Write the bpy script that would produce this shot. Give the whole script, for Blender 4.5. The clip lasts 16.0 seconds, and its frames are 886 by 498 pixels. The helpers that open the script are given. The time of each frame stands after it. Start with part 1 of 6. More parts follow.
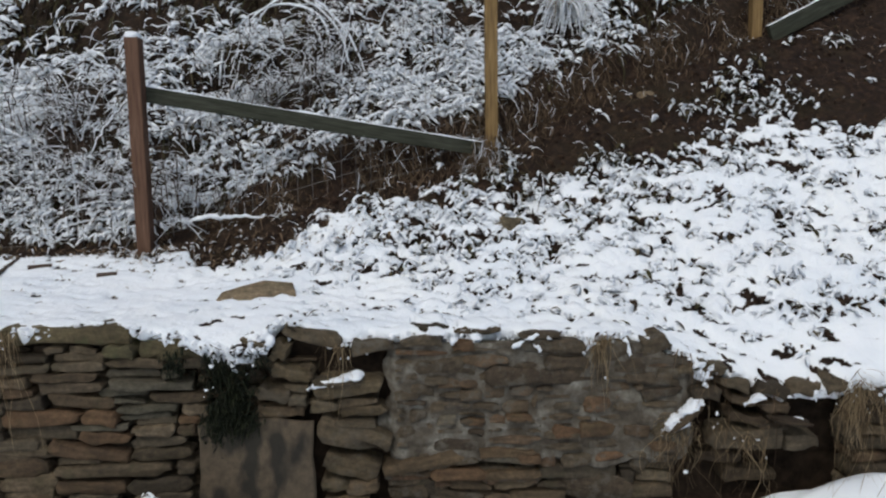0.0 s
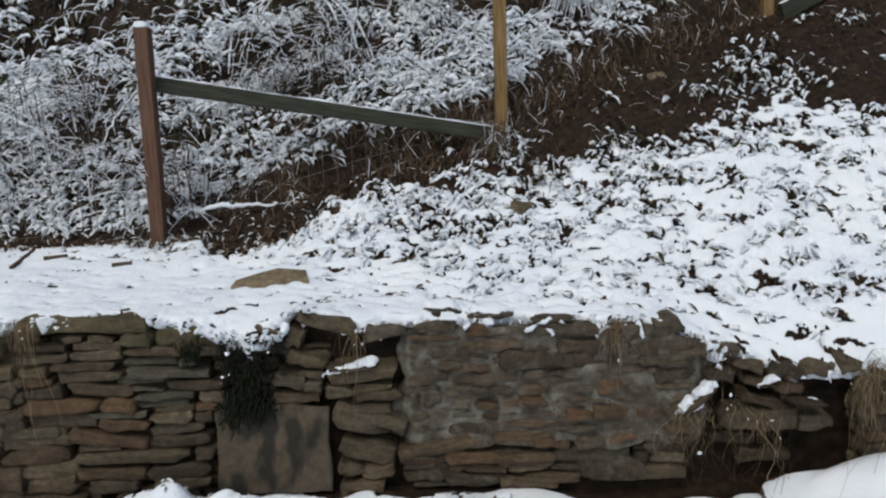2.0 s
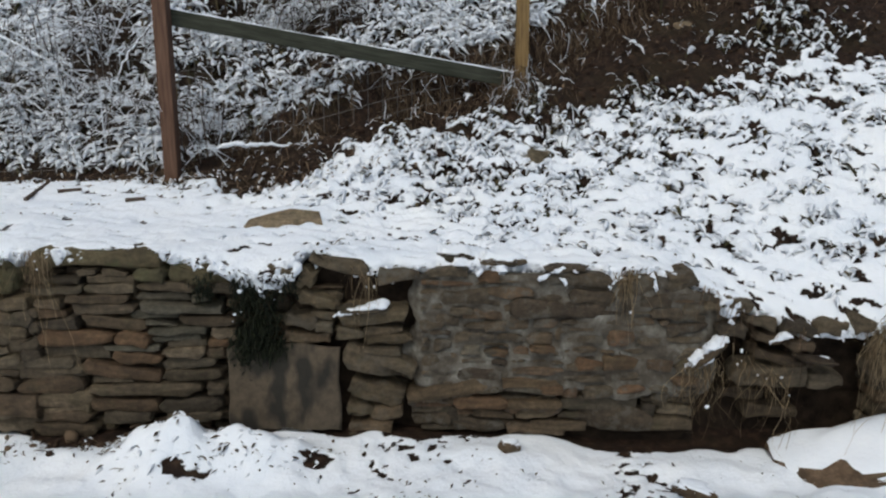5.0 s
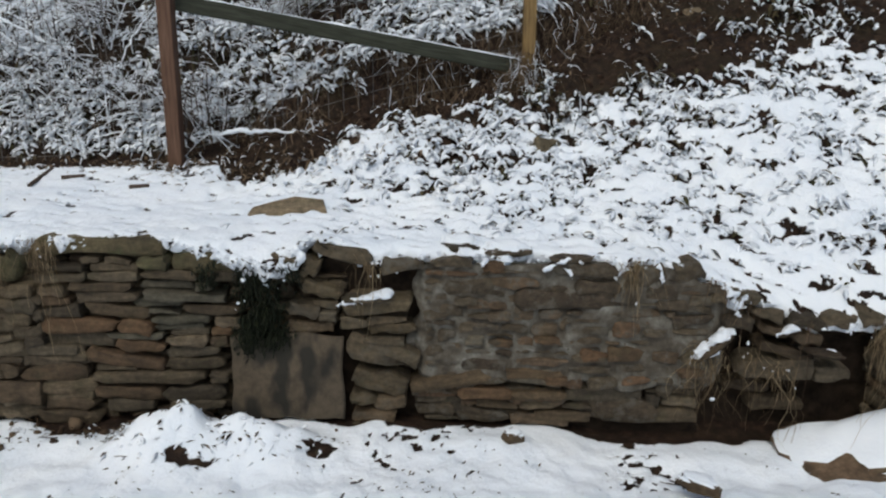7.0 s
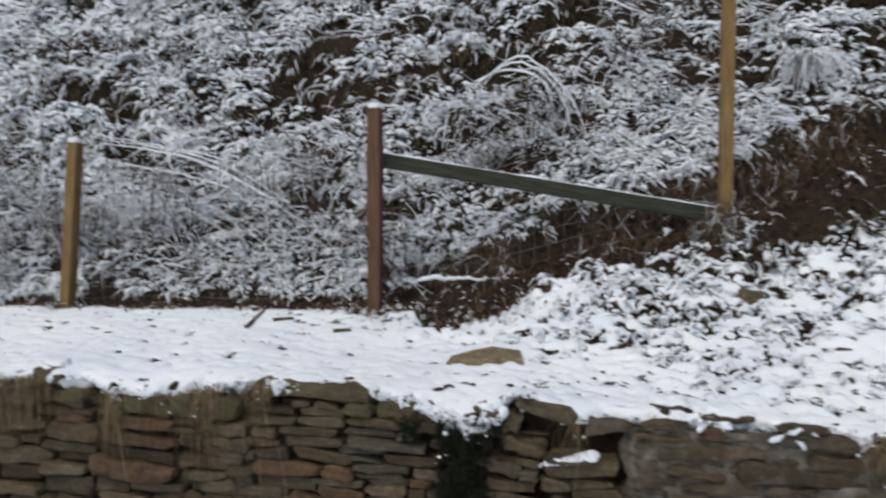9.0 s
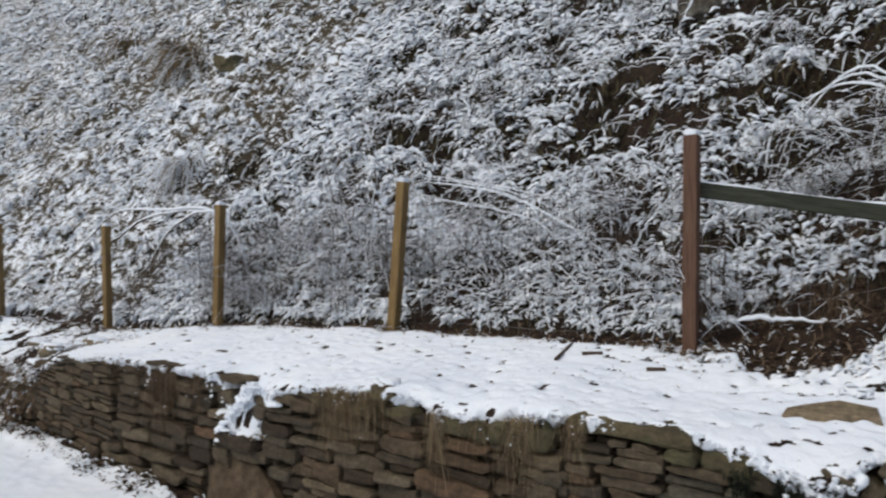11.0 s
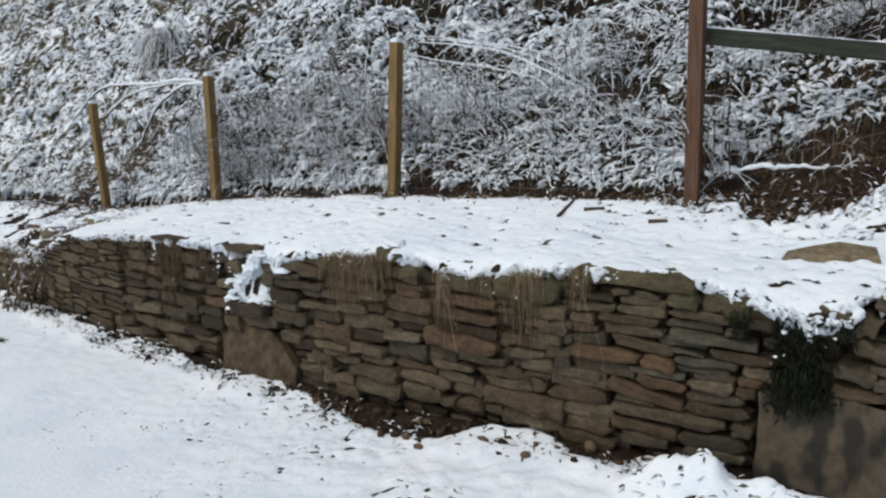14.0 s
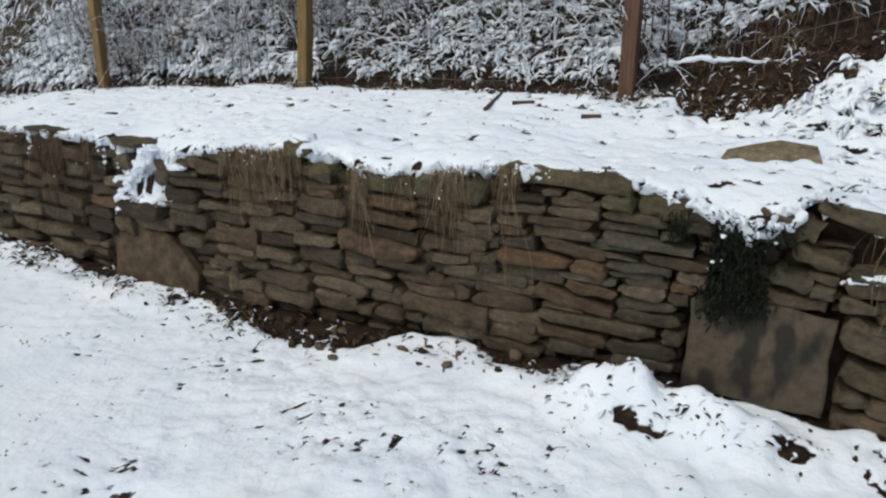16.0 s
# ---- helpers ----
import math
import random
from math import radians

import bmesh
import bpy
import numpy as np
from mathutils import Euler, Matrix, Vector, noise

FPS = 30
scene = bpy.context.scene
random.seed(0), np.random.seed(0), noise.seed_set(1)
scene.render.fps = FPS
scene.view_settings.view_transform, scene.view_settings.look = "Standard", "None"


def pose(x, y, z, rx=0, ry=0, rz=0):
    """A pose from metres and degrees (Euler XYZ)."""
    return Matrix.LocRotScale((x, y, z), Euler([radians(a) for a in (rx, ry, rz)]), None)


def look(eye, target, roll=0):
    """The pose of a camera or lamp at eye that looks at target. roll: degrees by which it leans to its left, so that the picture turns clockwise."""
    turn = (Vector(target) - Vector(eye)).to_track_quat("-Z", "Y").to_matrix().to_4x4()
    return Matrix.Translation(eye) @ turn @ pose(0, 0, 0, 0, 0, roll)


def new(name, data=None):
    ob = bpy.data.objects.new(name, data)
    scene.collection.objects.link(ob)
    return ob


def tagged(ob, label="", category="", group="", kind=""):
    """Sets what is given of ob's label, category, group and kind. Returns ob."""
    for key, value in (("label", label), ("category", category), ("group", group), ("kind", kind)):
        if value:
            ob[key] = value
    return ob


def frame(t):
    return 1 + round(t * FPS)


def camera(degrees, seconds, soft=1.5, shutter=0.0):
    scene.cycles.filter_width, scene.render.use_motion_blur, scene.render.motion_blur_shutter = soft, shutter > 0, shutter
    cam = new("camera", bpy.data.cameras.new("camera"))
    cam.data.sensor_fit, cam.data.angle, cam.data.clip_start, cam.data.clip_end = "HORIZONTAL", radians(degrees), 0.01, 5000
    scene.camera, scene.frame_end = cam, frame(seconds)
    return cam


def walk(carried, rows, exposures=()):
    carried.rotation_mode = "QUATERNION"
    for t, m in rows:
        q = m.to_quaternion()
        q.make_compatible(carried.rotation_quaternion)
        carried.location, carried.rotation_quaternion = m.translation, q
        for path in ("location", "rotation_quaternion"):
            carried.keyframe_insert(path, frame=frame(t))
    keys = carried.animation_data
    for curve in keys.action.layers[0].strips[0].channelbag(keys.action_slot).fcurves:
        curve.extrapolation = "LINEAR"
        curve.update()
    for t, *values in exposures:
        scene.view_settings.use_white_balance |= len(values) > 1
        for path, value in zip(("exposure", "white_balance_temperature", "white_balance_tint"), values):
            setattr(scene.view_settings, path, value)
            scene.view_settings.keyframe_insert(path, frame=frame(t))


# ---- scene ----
cam = camera(63.9, 16.0, soft=2.25, shutter=0.4)
PATH = [
    (0, (-0.138, 0.185, 1.719), (-0.075, 2.171, 1.49), -0.8),
    (0.5, (-0.148, 0.179, 1.724), (-0.09, 2.163, 1.48), -1.4),
    (1, (-0.149, 0.173, 1.725), (-0.087, 2.156, 1.473), -1.7),
    (1.5, (-0.156, 0.169, 1.723), (-0.103, 2.152, 1.467), -1.6),
    (2, (-0.146, 0.177, 1.722), (-0.113, 2.158, 1.452), -1.7),
    (2.5, (-0.156, 0.192, 1.704), (-0.134, 2.168, 1.399), -0.8),
    (3, (-0.153, 0.193, 1.694), (-0.131, 2.165, 1.358), -0.8),
    (3.5, (-0.149, 0.195, 1.694), (-0.125, 2.162, 1.335), -0.9),
    (4, (-0.154, 0.195, 1.696), (-0.131, 2.158, 1.313), -0.7),
    (4.5, (-0.165, 0.196, 1.688), (-0.152, 2.157, 1.294), -0.2),
    (7, (-0.161, 0.233, 1.705), (-0.175, 2.183, 1.259), 0.4),
    (7.5, (-0.159, 0.229, 1.716), (-0.149, 2.181, 1.28), 0.1),
    (8, (-0.188, 0.223, 1.746), (-0.185, 2.196, 1.42), 1.9),
    (8.5, (-0.239, 0.212, 1.785), (-0.393, 2.198, 1.61), 2.8),
    (9, (-0.418, 0.254, 1.804), (-0.858, 2.203, 1.723), 0.1),
    (9.5, (-0.483, 0.292, 1.796), (-1.147, 2.179, 1.774), 0.0),
    (10, (-0.491, 0.304, 1.807), (-1.366, 2.102, 1.799), -0.3),
    (10.2, (-0.509, 0.297, 1.815), (-1.445, 2.065, 1.822), 0.0),
    (12.3, (-0.651, 0.213, 1.801), (-2.035, 1.655, 1.718), -0.3),
    (12.5, (-0.655, 0.215, 1.775), (-2.038, 1.655, 1.668), -0.3),
    (13, (-0.64, 0.232, 1.746), (-1.976, 1.705, 1.532), -1.4),
    (13.5, (-0.618, 0.23, 1.761), (-1.858, 1.77, 1.459), -2.0),
    (14, (-0.625, 0.238, 1.741), (-1.763, 1.845, 1.388), -1.8),
    (14.5, (-0.655, 0.257, 1.712), (-1.723, 1.896, 1.297), -1.9),
    (15, (-0.68, 0.323, 1.68), (-1.641, 1.979, 1.102), -2.0),
    (15.5, (-0.727, 0.343, 1.692), (-1.646, 2.001, 1.055), -0.2),
    (16, (-0.808, 0.531, 1.653), (-1.723, 2.196, 1.026), -0.0),
]
walk(cam, [(t, look(eye, target, roll)) for t, eye, target, roll in PATH], [(0, -0.02, 6500, 4), (7, 0.0, 6500, 2.5), (9, 0.03, 6600, 5.5), (12.5, 0.10, 6600, 5.5), (14.5, 0.13, 6500, 2), (16, 0.13, 6500, 1.5)])

# ---- light ----
world = bpy.data.worlds.new("overcast_sky")
scene.world = world
world.use_nodes = True
wn = world.node_tree.nodes
sky = wn.new("ShaderNodeTexSky")
sky.sky_type, sky.sun_disc = "NISHITA", False
sky.sun_elevation, sky.sun_rotation = radians(52), radians(205)
sky.air_density, sky.dust_density, sky.ozone_density = 1.0, 4.0, 1.5
world.node_tree.links.new(sky.outputs[0], wn["Background"].inputs[0])
wn["Background"].inputs[1].default_value = 0.10
sun = new("sun", bpy.data.lights.new("sun", "SUN"))
sun.data.energy, sun.data.angle, sun.data.color = 0.9, radians(40), (1.0, 0.97, 0.93)
sun.matrix_world = look((-2.5, -6, 9), (0, 0, 0))

# ---- noise ----
def lattice(ix, iy, seed):
    h = (ix.astype(np.int64) * 374761393 + iy.astype(np.int64) * 668265263 + seed * 1442695041) & 0x7FFFFFFF
    h = ((h ^ (h >> 13)) * 1274126177) & 0x7FFFFFFF
    return ((h ^ (h >> 16)) & 0xFFFF) / 65535.0

def vnoise(x, y, seed=0):
    x, y = np.asarray(x, float), np.asarray(y, float)
    ix, iy = np.floor(x), np.floor(y)
    u, v = x - ix, y - iy
    u, v = u * u * (3 - 2 * u), v * v * (3 - 2 * v)
    a = lattice(ix, iy, seed) * (1 - u) + lattice(ix + 1, iy, seed) * u
    b = lattice(ix, iy + 1, seed) * (1 - u) + lattice(ix + 1, iy + 1, seed) * u
    return a * (1 - v) + b * v

def fbm(x, y, size, octaves=3, seed=0):
    total, amp, norm = 0.0, 1.0, 0.0
    for o in range(octaves):
        k = 2.0 ** o / size
        total = total + amp * vnoise(x * k + 17.3 * o, y * k + 9.1 * o, seed + o)
        norm += amp
        amp *= 0.5
    return total / norm

def smooth(a, b, x):
    t = np.clip((x - a) / (b - a), 0, 1)
    return t * t * (3 - 2 * t)

# ---- materials ----
def material(name):
    m = bpy.data.materials.new(name)
    m.use_nodes = True
    m.node_tree.nodes["Principled BSDF"].inputs["Specular IOR Level"].default_value = 0.18
    return m, m.node_tree.nodes, m.node_tree.links, m.node_tree.nodes["Principled BSDF"]

def noise_node(n, l, coord, size, detail=4.0, rough=0.6):
    t = n.new("ShaderNodeTexNoise")
    t.inputs["Scale"].default_value, t.inputs["Detail"].default_value, t.inputs["Roughness"].default_value = 1.0 / size, detail, rough
    l.new(coord, t.inputs["Vector"])
    return t.outputs["Fac"]

def ramp(n, l, value, stops):
    r = n.new("ShaderNodeValToRGB")
    r.color_ramp.elements[0].position, r.color_ramp.elements[0].color = stops[0][0], (*stops[0][1], 1)
    r.color_ramp.elements[1].position, r.color_ramp.elements[1].color = stops[-1][0], (*stops[-1][1], 1)
    for p, c in stops[1:-1]:
        e = r.color_ramp.elements.new(p)
        e.color = (*c, 1)
    l.new(value, r.inputs[0])
    return r.outputs[0]

def mix(n, l, fac, a, b, blend="MIX"):
    m = n.new("ShaderNodeMix")
    m.data_type, m.blend_type = "RGBA", blend
    for socket, v in ((m.inputs[0], fac), (m.inputs[6], a), (m.inputs[7], b)):
        if isinstance(v, (int, float)):
            socket.default_value = v
        elif isinstance(v, tuple):
            socket.default_value = (*v, 1)
        else:
            l.new(v, socket)
    return m.outputs[2]

def maths(n, l, op, a, b=0.0):
    m = n.new("ShaderNodeMath")
    m.operation = op
    for socket, v in ((m.inputs[0], a), (m.inputs[1], b)):
        if isinstance(v, (int, float)):
            socket.default_value = v
        else:
            l.new(v, socket)
    return m.outputs[0]

def bump(n, l, b, height, strength, distance):
    k = n.new("ShaderNodeBump")
    k.inputs["Strength"].default_value, k.inputs["Distance"].default_value = strength, distance
    l.new(height, k.inputs["Height"])
    l.new(k.outputs[0], b.inputs["Normal"])

def place_of(n, object_space=False):
    if object_space:
        return n.new("ShaderNodeTexCoord").outputs["Object"]
    return n.new("ShaderNodeNewGeometry").outputs["Position"]

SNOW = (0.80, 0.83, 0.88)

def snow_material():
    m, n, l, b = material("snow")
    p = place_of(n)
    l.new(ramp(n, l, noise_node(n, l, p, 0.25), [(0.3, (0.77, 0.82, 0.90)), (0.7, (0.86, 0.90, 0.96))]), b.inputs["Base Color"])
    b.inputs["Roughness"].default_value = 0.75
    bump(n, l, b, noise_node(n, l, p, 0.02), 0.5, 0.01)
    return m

def ground_material():
    m, n, l, b = material("snowy_ground")
    p = place_of(n)
    a = n.new("ShaderNodeAttribute")
    a.attribute_name = "cover"
    fine = noise_node(n, l, p, 0.035, 3.0)
    broad = noise_node(n, l, p, 0.16, 4.0)
    loose = n.new("ShaderNodeAttribute")
    loose.attribute_name = "loose"
    lumpy = n.new("ShaderNodeAttribute")
    lumpy.attribute_name = "lumpy"
    edge = maths(n, l, "ADD", a.outputs["Fac"], maths(n, l, "MULTIPLY", maths(n, l, "SUBTRACT", fine, 0.5), 1.1))
    edge = maths(n, l, "ADD", edge, maths(n, l, "MULTIPLY", maths(n, l, "MULTIPLY", maths(n, l, "SUBTRACT", broad, 0.5), 1.9), loose.outputs["Fac"]))
    fac = ramp(n, l, edge, [(0.44, (0, 0, 0)), (0.56, (1, 1, 1))])
    soil = ramp(n, l, noise_node(n, l, p, 0.05, 6.0), [(0.25, (0.008, 0.0050, 0.0036)), (0.5, (0.020, 0.0115, 0.0078)), (0.62, (0.038, 0.0220, 0.0142)), (0.8, (0.070, 0.046, 0.029))])
    soil = mix(n, l, ramp(n, l, noise_node(n, l, p, 0.4, 3.0), [(0.5, (0, 0, 0)), (0.7, (0.6, 0.6, 0.6))]), soil, (0.032, 0.024, 0.013))
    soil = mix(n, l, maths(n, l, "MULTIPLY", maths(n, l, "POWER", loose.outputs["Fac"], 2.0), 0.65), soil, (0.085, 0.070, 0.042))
    white = ramp(n, l, noise_node(n, l, p, 0.6), [(0.32, (0.79, 0.85, 0.935)), (0.5, (0.865, 0.91, 0.98)), (0.7, (0.91, 0.945, 0.99))])
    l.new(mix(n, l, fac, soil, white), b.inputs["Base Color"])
    b.inputs["Roughness"].default_value = 0.8
    h = maths(n, l, "ADD", maths(n, l, "MULTIPLY", fac, 0.6), maths(n, l, "MULTIPLY", noise_node(n, l, p, 0.03, 5.0), 0.5))
    h = maths(n, l, "ADD", h, maths(n, l, "MULTIPLY", maths(n, l, "MULTIPLY", noise_node(n, l, p, 0.045, 2.0), 2.6), lumpy.outputs["Fac"]))
    bump(n, l, b, h, 0.7, 0.02)
    return m

def stone_material(name, stops, moss=0.3, grout=0.0):
    m, n, l, b = material(name)
    p = place_of(n)
    tone = ramp(n, l, n.new("ShaderNodeObjectInfo").outputs["Random"], stops)
    k = n.new("ShaderNodeMapping")
    k.inputs["Scale"].default_value = (1.0, 1.0, 3.2)
    l.new(n.new("ShaderNodeTexCoord").outputs["Object"], k.inputs[0])
    bed = noise_node(n, l, k.outputs[0], 0.12, 6.0, 0.65)
    grain = ramp(n, l, noise_node(n, l, p, 0.028, 8.0, 0.75), [(0.3, (0.55, 0.54, 0.52)), (0.5, (0.95, 0.95, 0.95)), (0.72, (1.45, 1.42, 1.38))])
    c = mix(n, l, 1.0, tone, grain, "MULTIPLY")
    c = mix(n, l, 1.0, c, ramp(n, l, bed, [(0.35, (0.6, 0.6, 0.6)), (0.6, (1.15, 1.15, 1.15))]), "MULTIPLY")
    stain = ramp(n, l, noise_node(n, l, p, 0.16, 4.0), [(0.45, (0, 0, 0)), (0.7, (1, 1, 1))])
    c = mix(n, l, maths(n, l, "MULTIPLY", stain, 0.55), c, (0.030, 0.024, 0.018))
    lichen = ramp(n, l, noise_node(n, l, p, 0.11, 6.0), [(0.56, (0, 0, 0)), (0.66, (1, 1, 1))])
    c = mix(n, l, maths(n, l, "MULTIPLY", lichen, moss), c, (0.085, 0.088, 0.045))
    if grout:
        smear = ramp(n, l, noise_node(n, l, p, 0.075, 6.0, 0.7), [(0.50, (0, 0, 0)), (0.60, (1, 1, 1))])
        c = mix(n, l, maths(n, l, "MULTIPLY", smear, grout), c, (0.120, 0.112, 0.094))
    l.new(c, b.inputs["Base Color"])
    b.inputs["Roughness"].default_value = 0.82
    h = maths(n, l, "ADD", noise_node(n, l, p, 0.02, 8.0, 0.7), maths(n, l, "MULTIPLY", bed, 0.7))
    bump(n, l, b, h, 0.9, 0.014)
    return m

def plain_material(name, stops, size, rough=0.8, strength=0.5, distance=0.01, island=0.0, stretch=None):
    m, n, l, b = material(name)
    p = place_of(n)
    if stretch:
        k = n.new("ShaderNodeMapping")
        k.inputs["Scale"].default_value = stretch
        l.new(n.new("ShaderNodeTexCoord").outputs["Object"], k.inputs[0])
        p = k.outputs[0]
    v = noise_node(n, l, p, size, 6.0, 0.65)
    f = v
    if island:
        r = n.new("ShaderNodeNewGeometry").outputs["Random Per Island"]
        f = maths(n, l, "ADD", maths(n, l, "MULTIPLY", v, 1 - island), maths(n, l, "MULTIPLY", r, island))
    l.new(ramp(n, l, f, stops), b.inputs["Base Color"])
    b.inputs["Roughness"].default_value = rough
    bump(n, l, b, v, strength, distance)
    return m

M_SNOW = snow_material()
M_GROUND = ground_material()
M_STONE = stone_material("brown_sandstone", [(0.0, (0.040, 0.029, 0.021)), (0.2, (0.108, 0.080, 0.052)), (0.32, (0.058, 0.048, 0.036)), (0.5, (0.150, 0.116, 0.076)), (0.65, (0.096, 0.080, 0.058)), (0.78, (0.112, 0.078, 0.050)), (0.86, (0.180, 0.146, 0.102)), (0.94, (0.074, 0.059, 0.040)), (1.0, (0.140, 0.088, 0.054))], 0.16)
M_MOSSY = stone_material("mossy_coping_stone", [(0.0, (0.098, 0.088, 0.050)), (0.5, (0.125, 0.110, 0.062)), (1.0, (0.145, 0.118, 0.070))], 0.7)
M_RUST = stone_material("rusty_sandstone", [(0.0, (0.112, 0.076, 0.046)), (0.5, (0.135, 0.082, 0.048)), (1.0, (0.12, 0.088, 0.055))], 0.15)
M_GREY = stone_material("grey_green_slate", [(0.0, (0.085, 0.078, 0.058)), (1.0, (0.125, 0.112, 0.085))], 0.3)
M_TAWNY = stone_material("tawny_rubble", [(0.0, (0.080, 0.062, 0.040)), (0.4, (0.150, 0.116, 0.072)), (0.7, (0.105, 0.085, 0.058)), (1.0, (0.155, 0.108, 0.066))], 0.15, 0.3)
M_BOULDER = stone_material("reddish_boulder", [(0.0, (0.155, 0.107, 0.070)), (1.0, (0.17, 0.115, 0.073))], 0.3)
M_BROWN = plain_material("earthy_brown_stone", [(0.3, (0.042, 0.030, 0.020)), (0.5, (0.078, 0.056, 0.036)), (0.7, (0.125, 0.095, 0.064))], 0.09, 0.9, 0.7, 0.01)
M_ROOT = plain_material("dead_roots", [(0.2, (0.045, 0.029, 0.019)), (0.5, (0.115, 0.078, 0.050)), (0.8, (0.25, 0.18, 0.12))], 0.2, 0.9, 0.2, 0.002, 0.7)
M_TAN = stone_material("tan_fieldstone", [(0.0, (0.20, 0.165, 0.11)), (1.0, (0.27, 0.21, 0.14))], 0.2)
M_RED = stone_material("mortared_stone", [(0.0, (0.07, 0.053, 0.038)), (0.4, (0.115, 0.092, 0.064)), (0.75, (0.13, 0.098, 0.066)), (0.93, (0.15, 0.092, 0.056)), (1.0, (0.17, 0.148, 0.11))], 0.1, 0.75)
M_MORTAR = plain_material("grey_mortar", [(0.3, (0.042, 0.034, 0.028)), (0.46, (0.088, 0.076, 0.060)), (0.58, (0.142, 0.132, 0.113)), (0.72, (0.27, 0.265, 0.24))], 0.10, 0.9, 0.9, 0.02)
# Earth behind the stones, coloured near-black to carry the shade of gaps and hollows.
M_CORE = plain_material("shaded_earth_core", [(0.3, (0.012, 0.008, 0.006)), (0.7, (0.040, 0.028, 0.019))], 0.06, 0.95)
M_POST = plain_material("weathered_post_timber", [(0.3, (0.11, 0.072, 0.034)), (0.5, (0.20, 0.13, 0.056)), (0.7, (0.28, 0.19, 0.085))], 0.05, 0.7, 0.4, 0.004, 0, (3.0, 3.0, 0.25))
M_REDPOST = plain_material("reddish_post_timber", [(0.3, (0.065, 0.036, 0.025)), (0.5, (0.115, 0.064, 0.043)), (0.7, (0.15, 0.09, 0.062))], 0.05, 0.7, 0.4, 0.004, 0, (3.0, 3.0, 0.25))
M_PLANK = plain_material("grey_board", [(0.3, (0.020, 0.023, 0.016)), (0.5, (0.040, 0.043, 0.031)), (0.7, (0.068, 0.070, 0.055))], 0.05, 0.75, 0.4, 0.004, 0, (0.25, 3.0, 3.0))
M_PALE = plain_material("pale_weathered_board", [(0.3, (0.20, 0.19, 0.17)), (0.7, (0.36, 0.35, 0.33))], 0.08)
M_PLANT = plain_material("dead_foliage", [(0.15, (0.012, 0.008, 0.006)), (0.4, (0.034, 0.021, 0.014)), (0.65, (0.044, 0.042, 0.018)), (0.9, (0.11, 0.085, 0.046))], 0.3, 0.8, 0.2, 0.004, 0.8)
M_STRAW = plain_material("dry_grass", [(0.2, (0.09, 0.062, 0.035)), (0.5, (0.20, 0.145, 0.085)), (0.8, (0.34, 0.265, 0.165))], 0.3, 0.8, 0.2, 0.002, 0.7)
M_BANK = plain_material("dead_bank_grass", [(0.2, (0.026, 0.016, 0.011)), (0.5, (0.062, 0.041, 0.027)), (0.8, (0.135, 0.095, 0.062))], 0.2, 0.9, 0.2, 0.002, 0.7)
M_TWIG = plain_material("bare_twigs", [(0.2, (0.032, 0.022, 0.017)), (0.6, (0.085, 0.060, 0.045)), (0.9, (0.15, 0.115, 0.09))], 0.2, 0.8, 0.2, 0.002, 0.6)
M_IVY = plain_material("dark_evergreen", [(0.2, (0.005, 0.007, 0.004)), (0.6, (0.012, 0.016, 0.008)), (0.9, (0.028, 0.032, 0.016))], 0.1, 0.5, 0.2, 0.002, 0.6)
M_WIRE = plain_material("galvanised_wire", [(0.3, (0.12, 0.112, 0.105)), (0.7, (0.30, 0.29, 0.285))], 0.05, 0.5)

# ---- mesh helpers ----
def mesh_of(name, verts, faces, mats, index=None, shade=False):
    verts, faces = np.asarray(verts, np.float32), np.asarray(faces, np.int32)
    me = bpy.data.meshes.new(name)
    k = faces.shape[1]
    me.vertices.add(len(verts))
    me.vertices.foreach_set("co", verts.ravel())
    me.loops.add(faces.size)
    me.loops.foreach_set("vertex_index", faces.ravel())
    me.polygons.add(len(faces))
    me.polygons.foreach_set("loop_start", np.arange(len(faces), dtype=np.int32) * k)
    for m in mats:
        me.materials.append(m)
    if index is not None:
        me.polygons.foreach_set("material_index", np.asarray(index, np.int32))
    me.update(calc_edges=True)
    me.validate()
    if shade:
        me.polygons.foreach_set("use_smooth", np.ones(len(me.polygons), bool))
    return me

def part(name, bm, mat, parent, label="", smoothed=False):
    me = bpy.data.meshes.new(name)
    bm.to_mesh(me)
    bm.free()
    me.materials.append(mat)
    if smoothed:
        me.polygons.foreach_set("use_smooth", np.ones(len(me.polygons), bool))
    ob = new(name, me)
    ob.parent = parent
    if label:
        tagged(ob, label)
    return ob

def empty(name, x, y, z):
    ob = new(name)
    ob.location = (x, y, z)
    ob.empty_display_size = 0.1
    return ob

# ---- the plan ----
def along(xs, vs):
    return lambda x: np.interp(x, xs, vs)

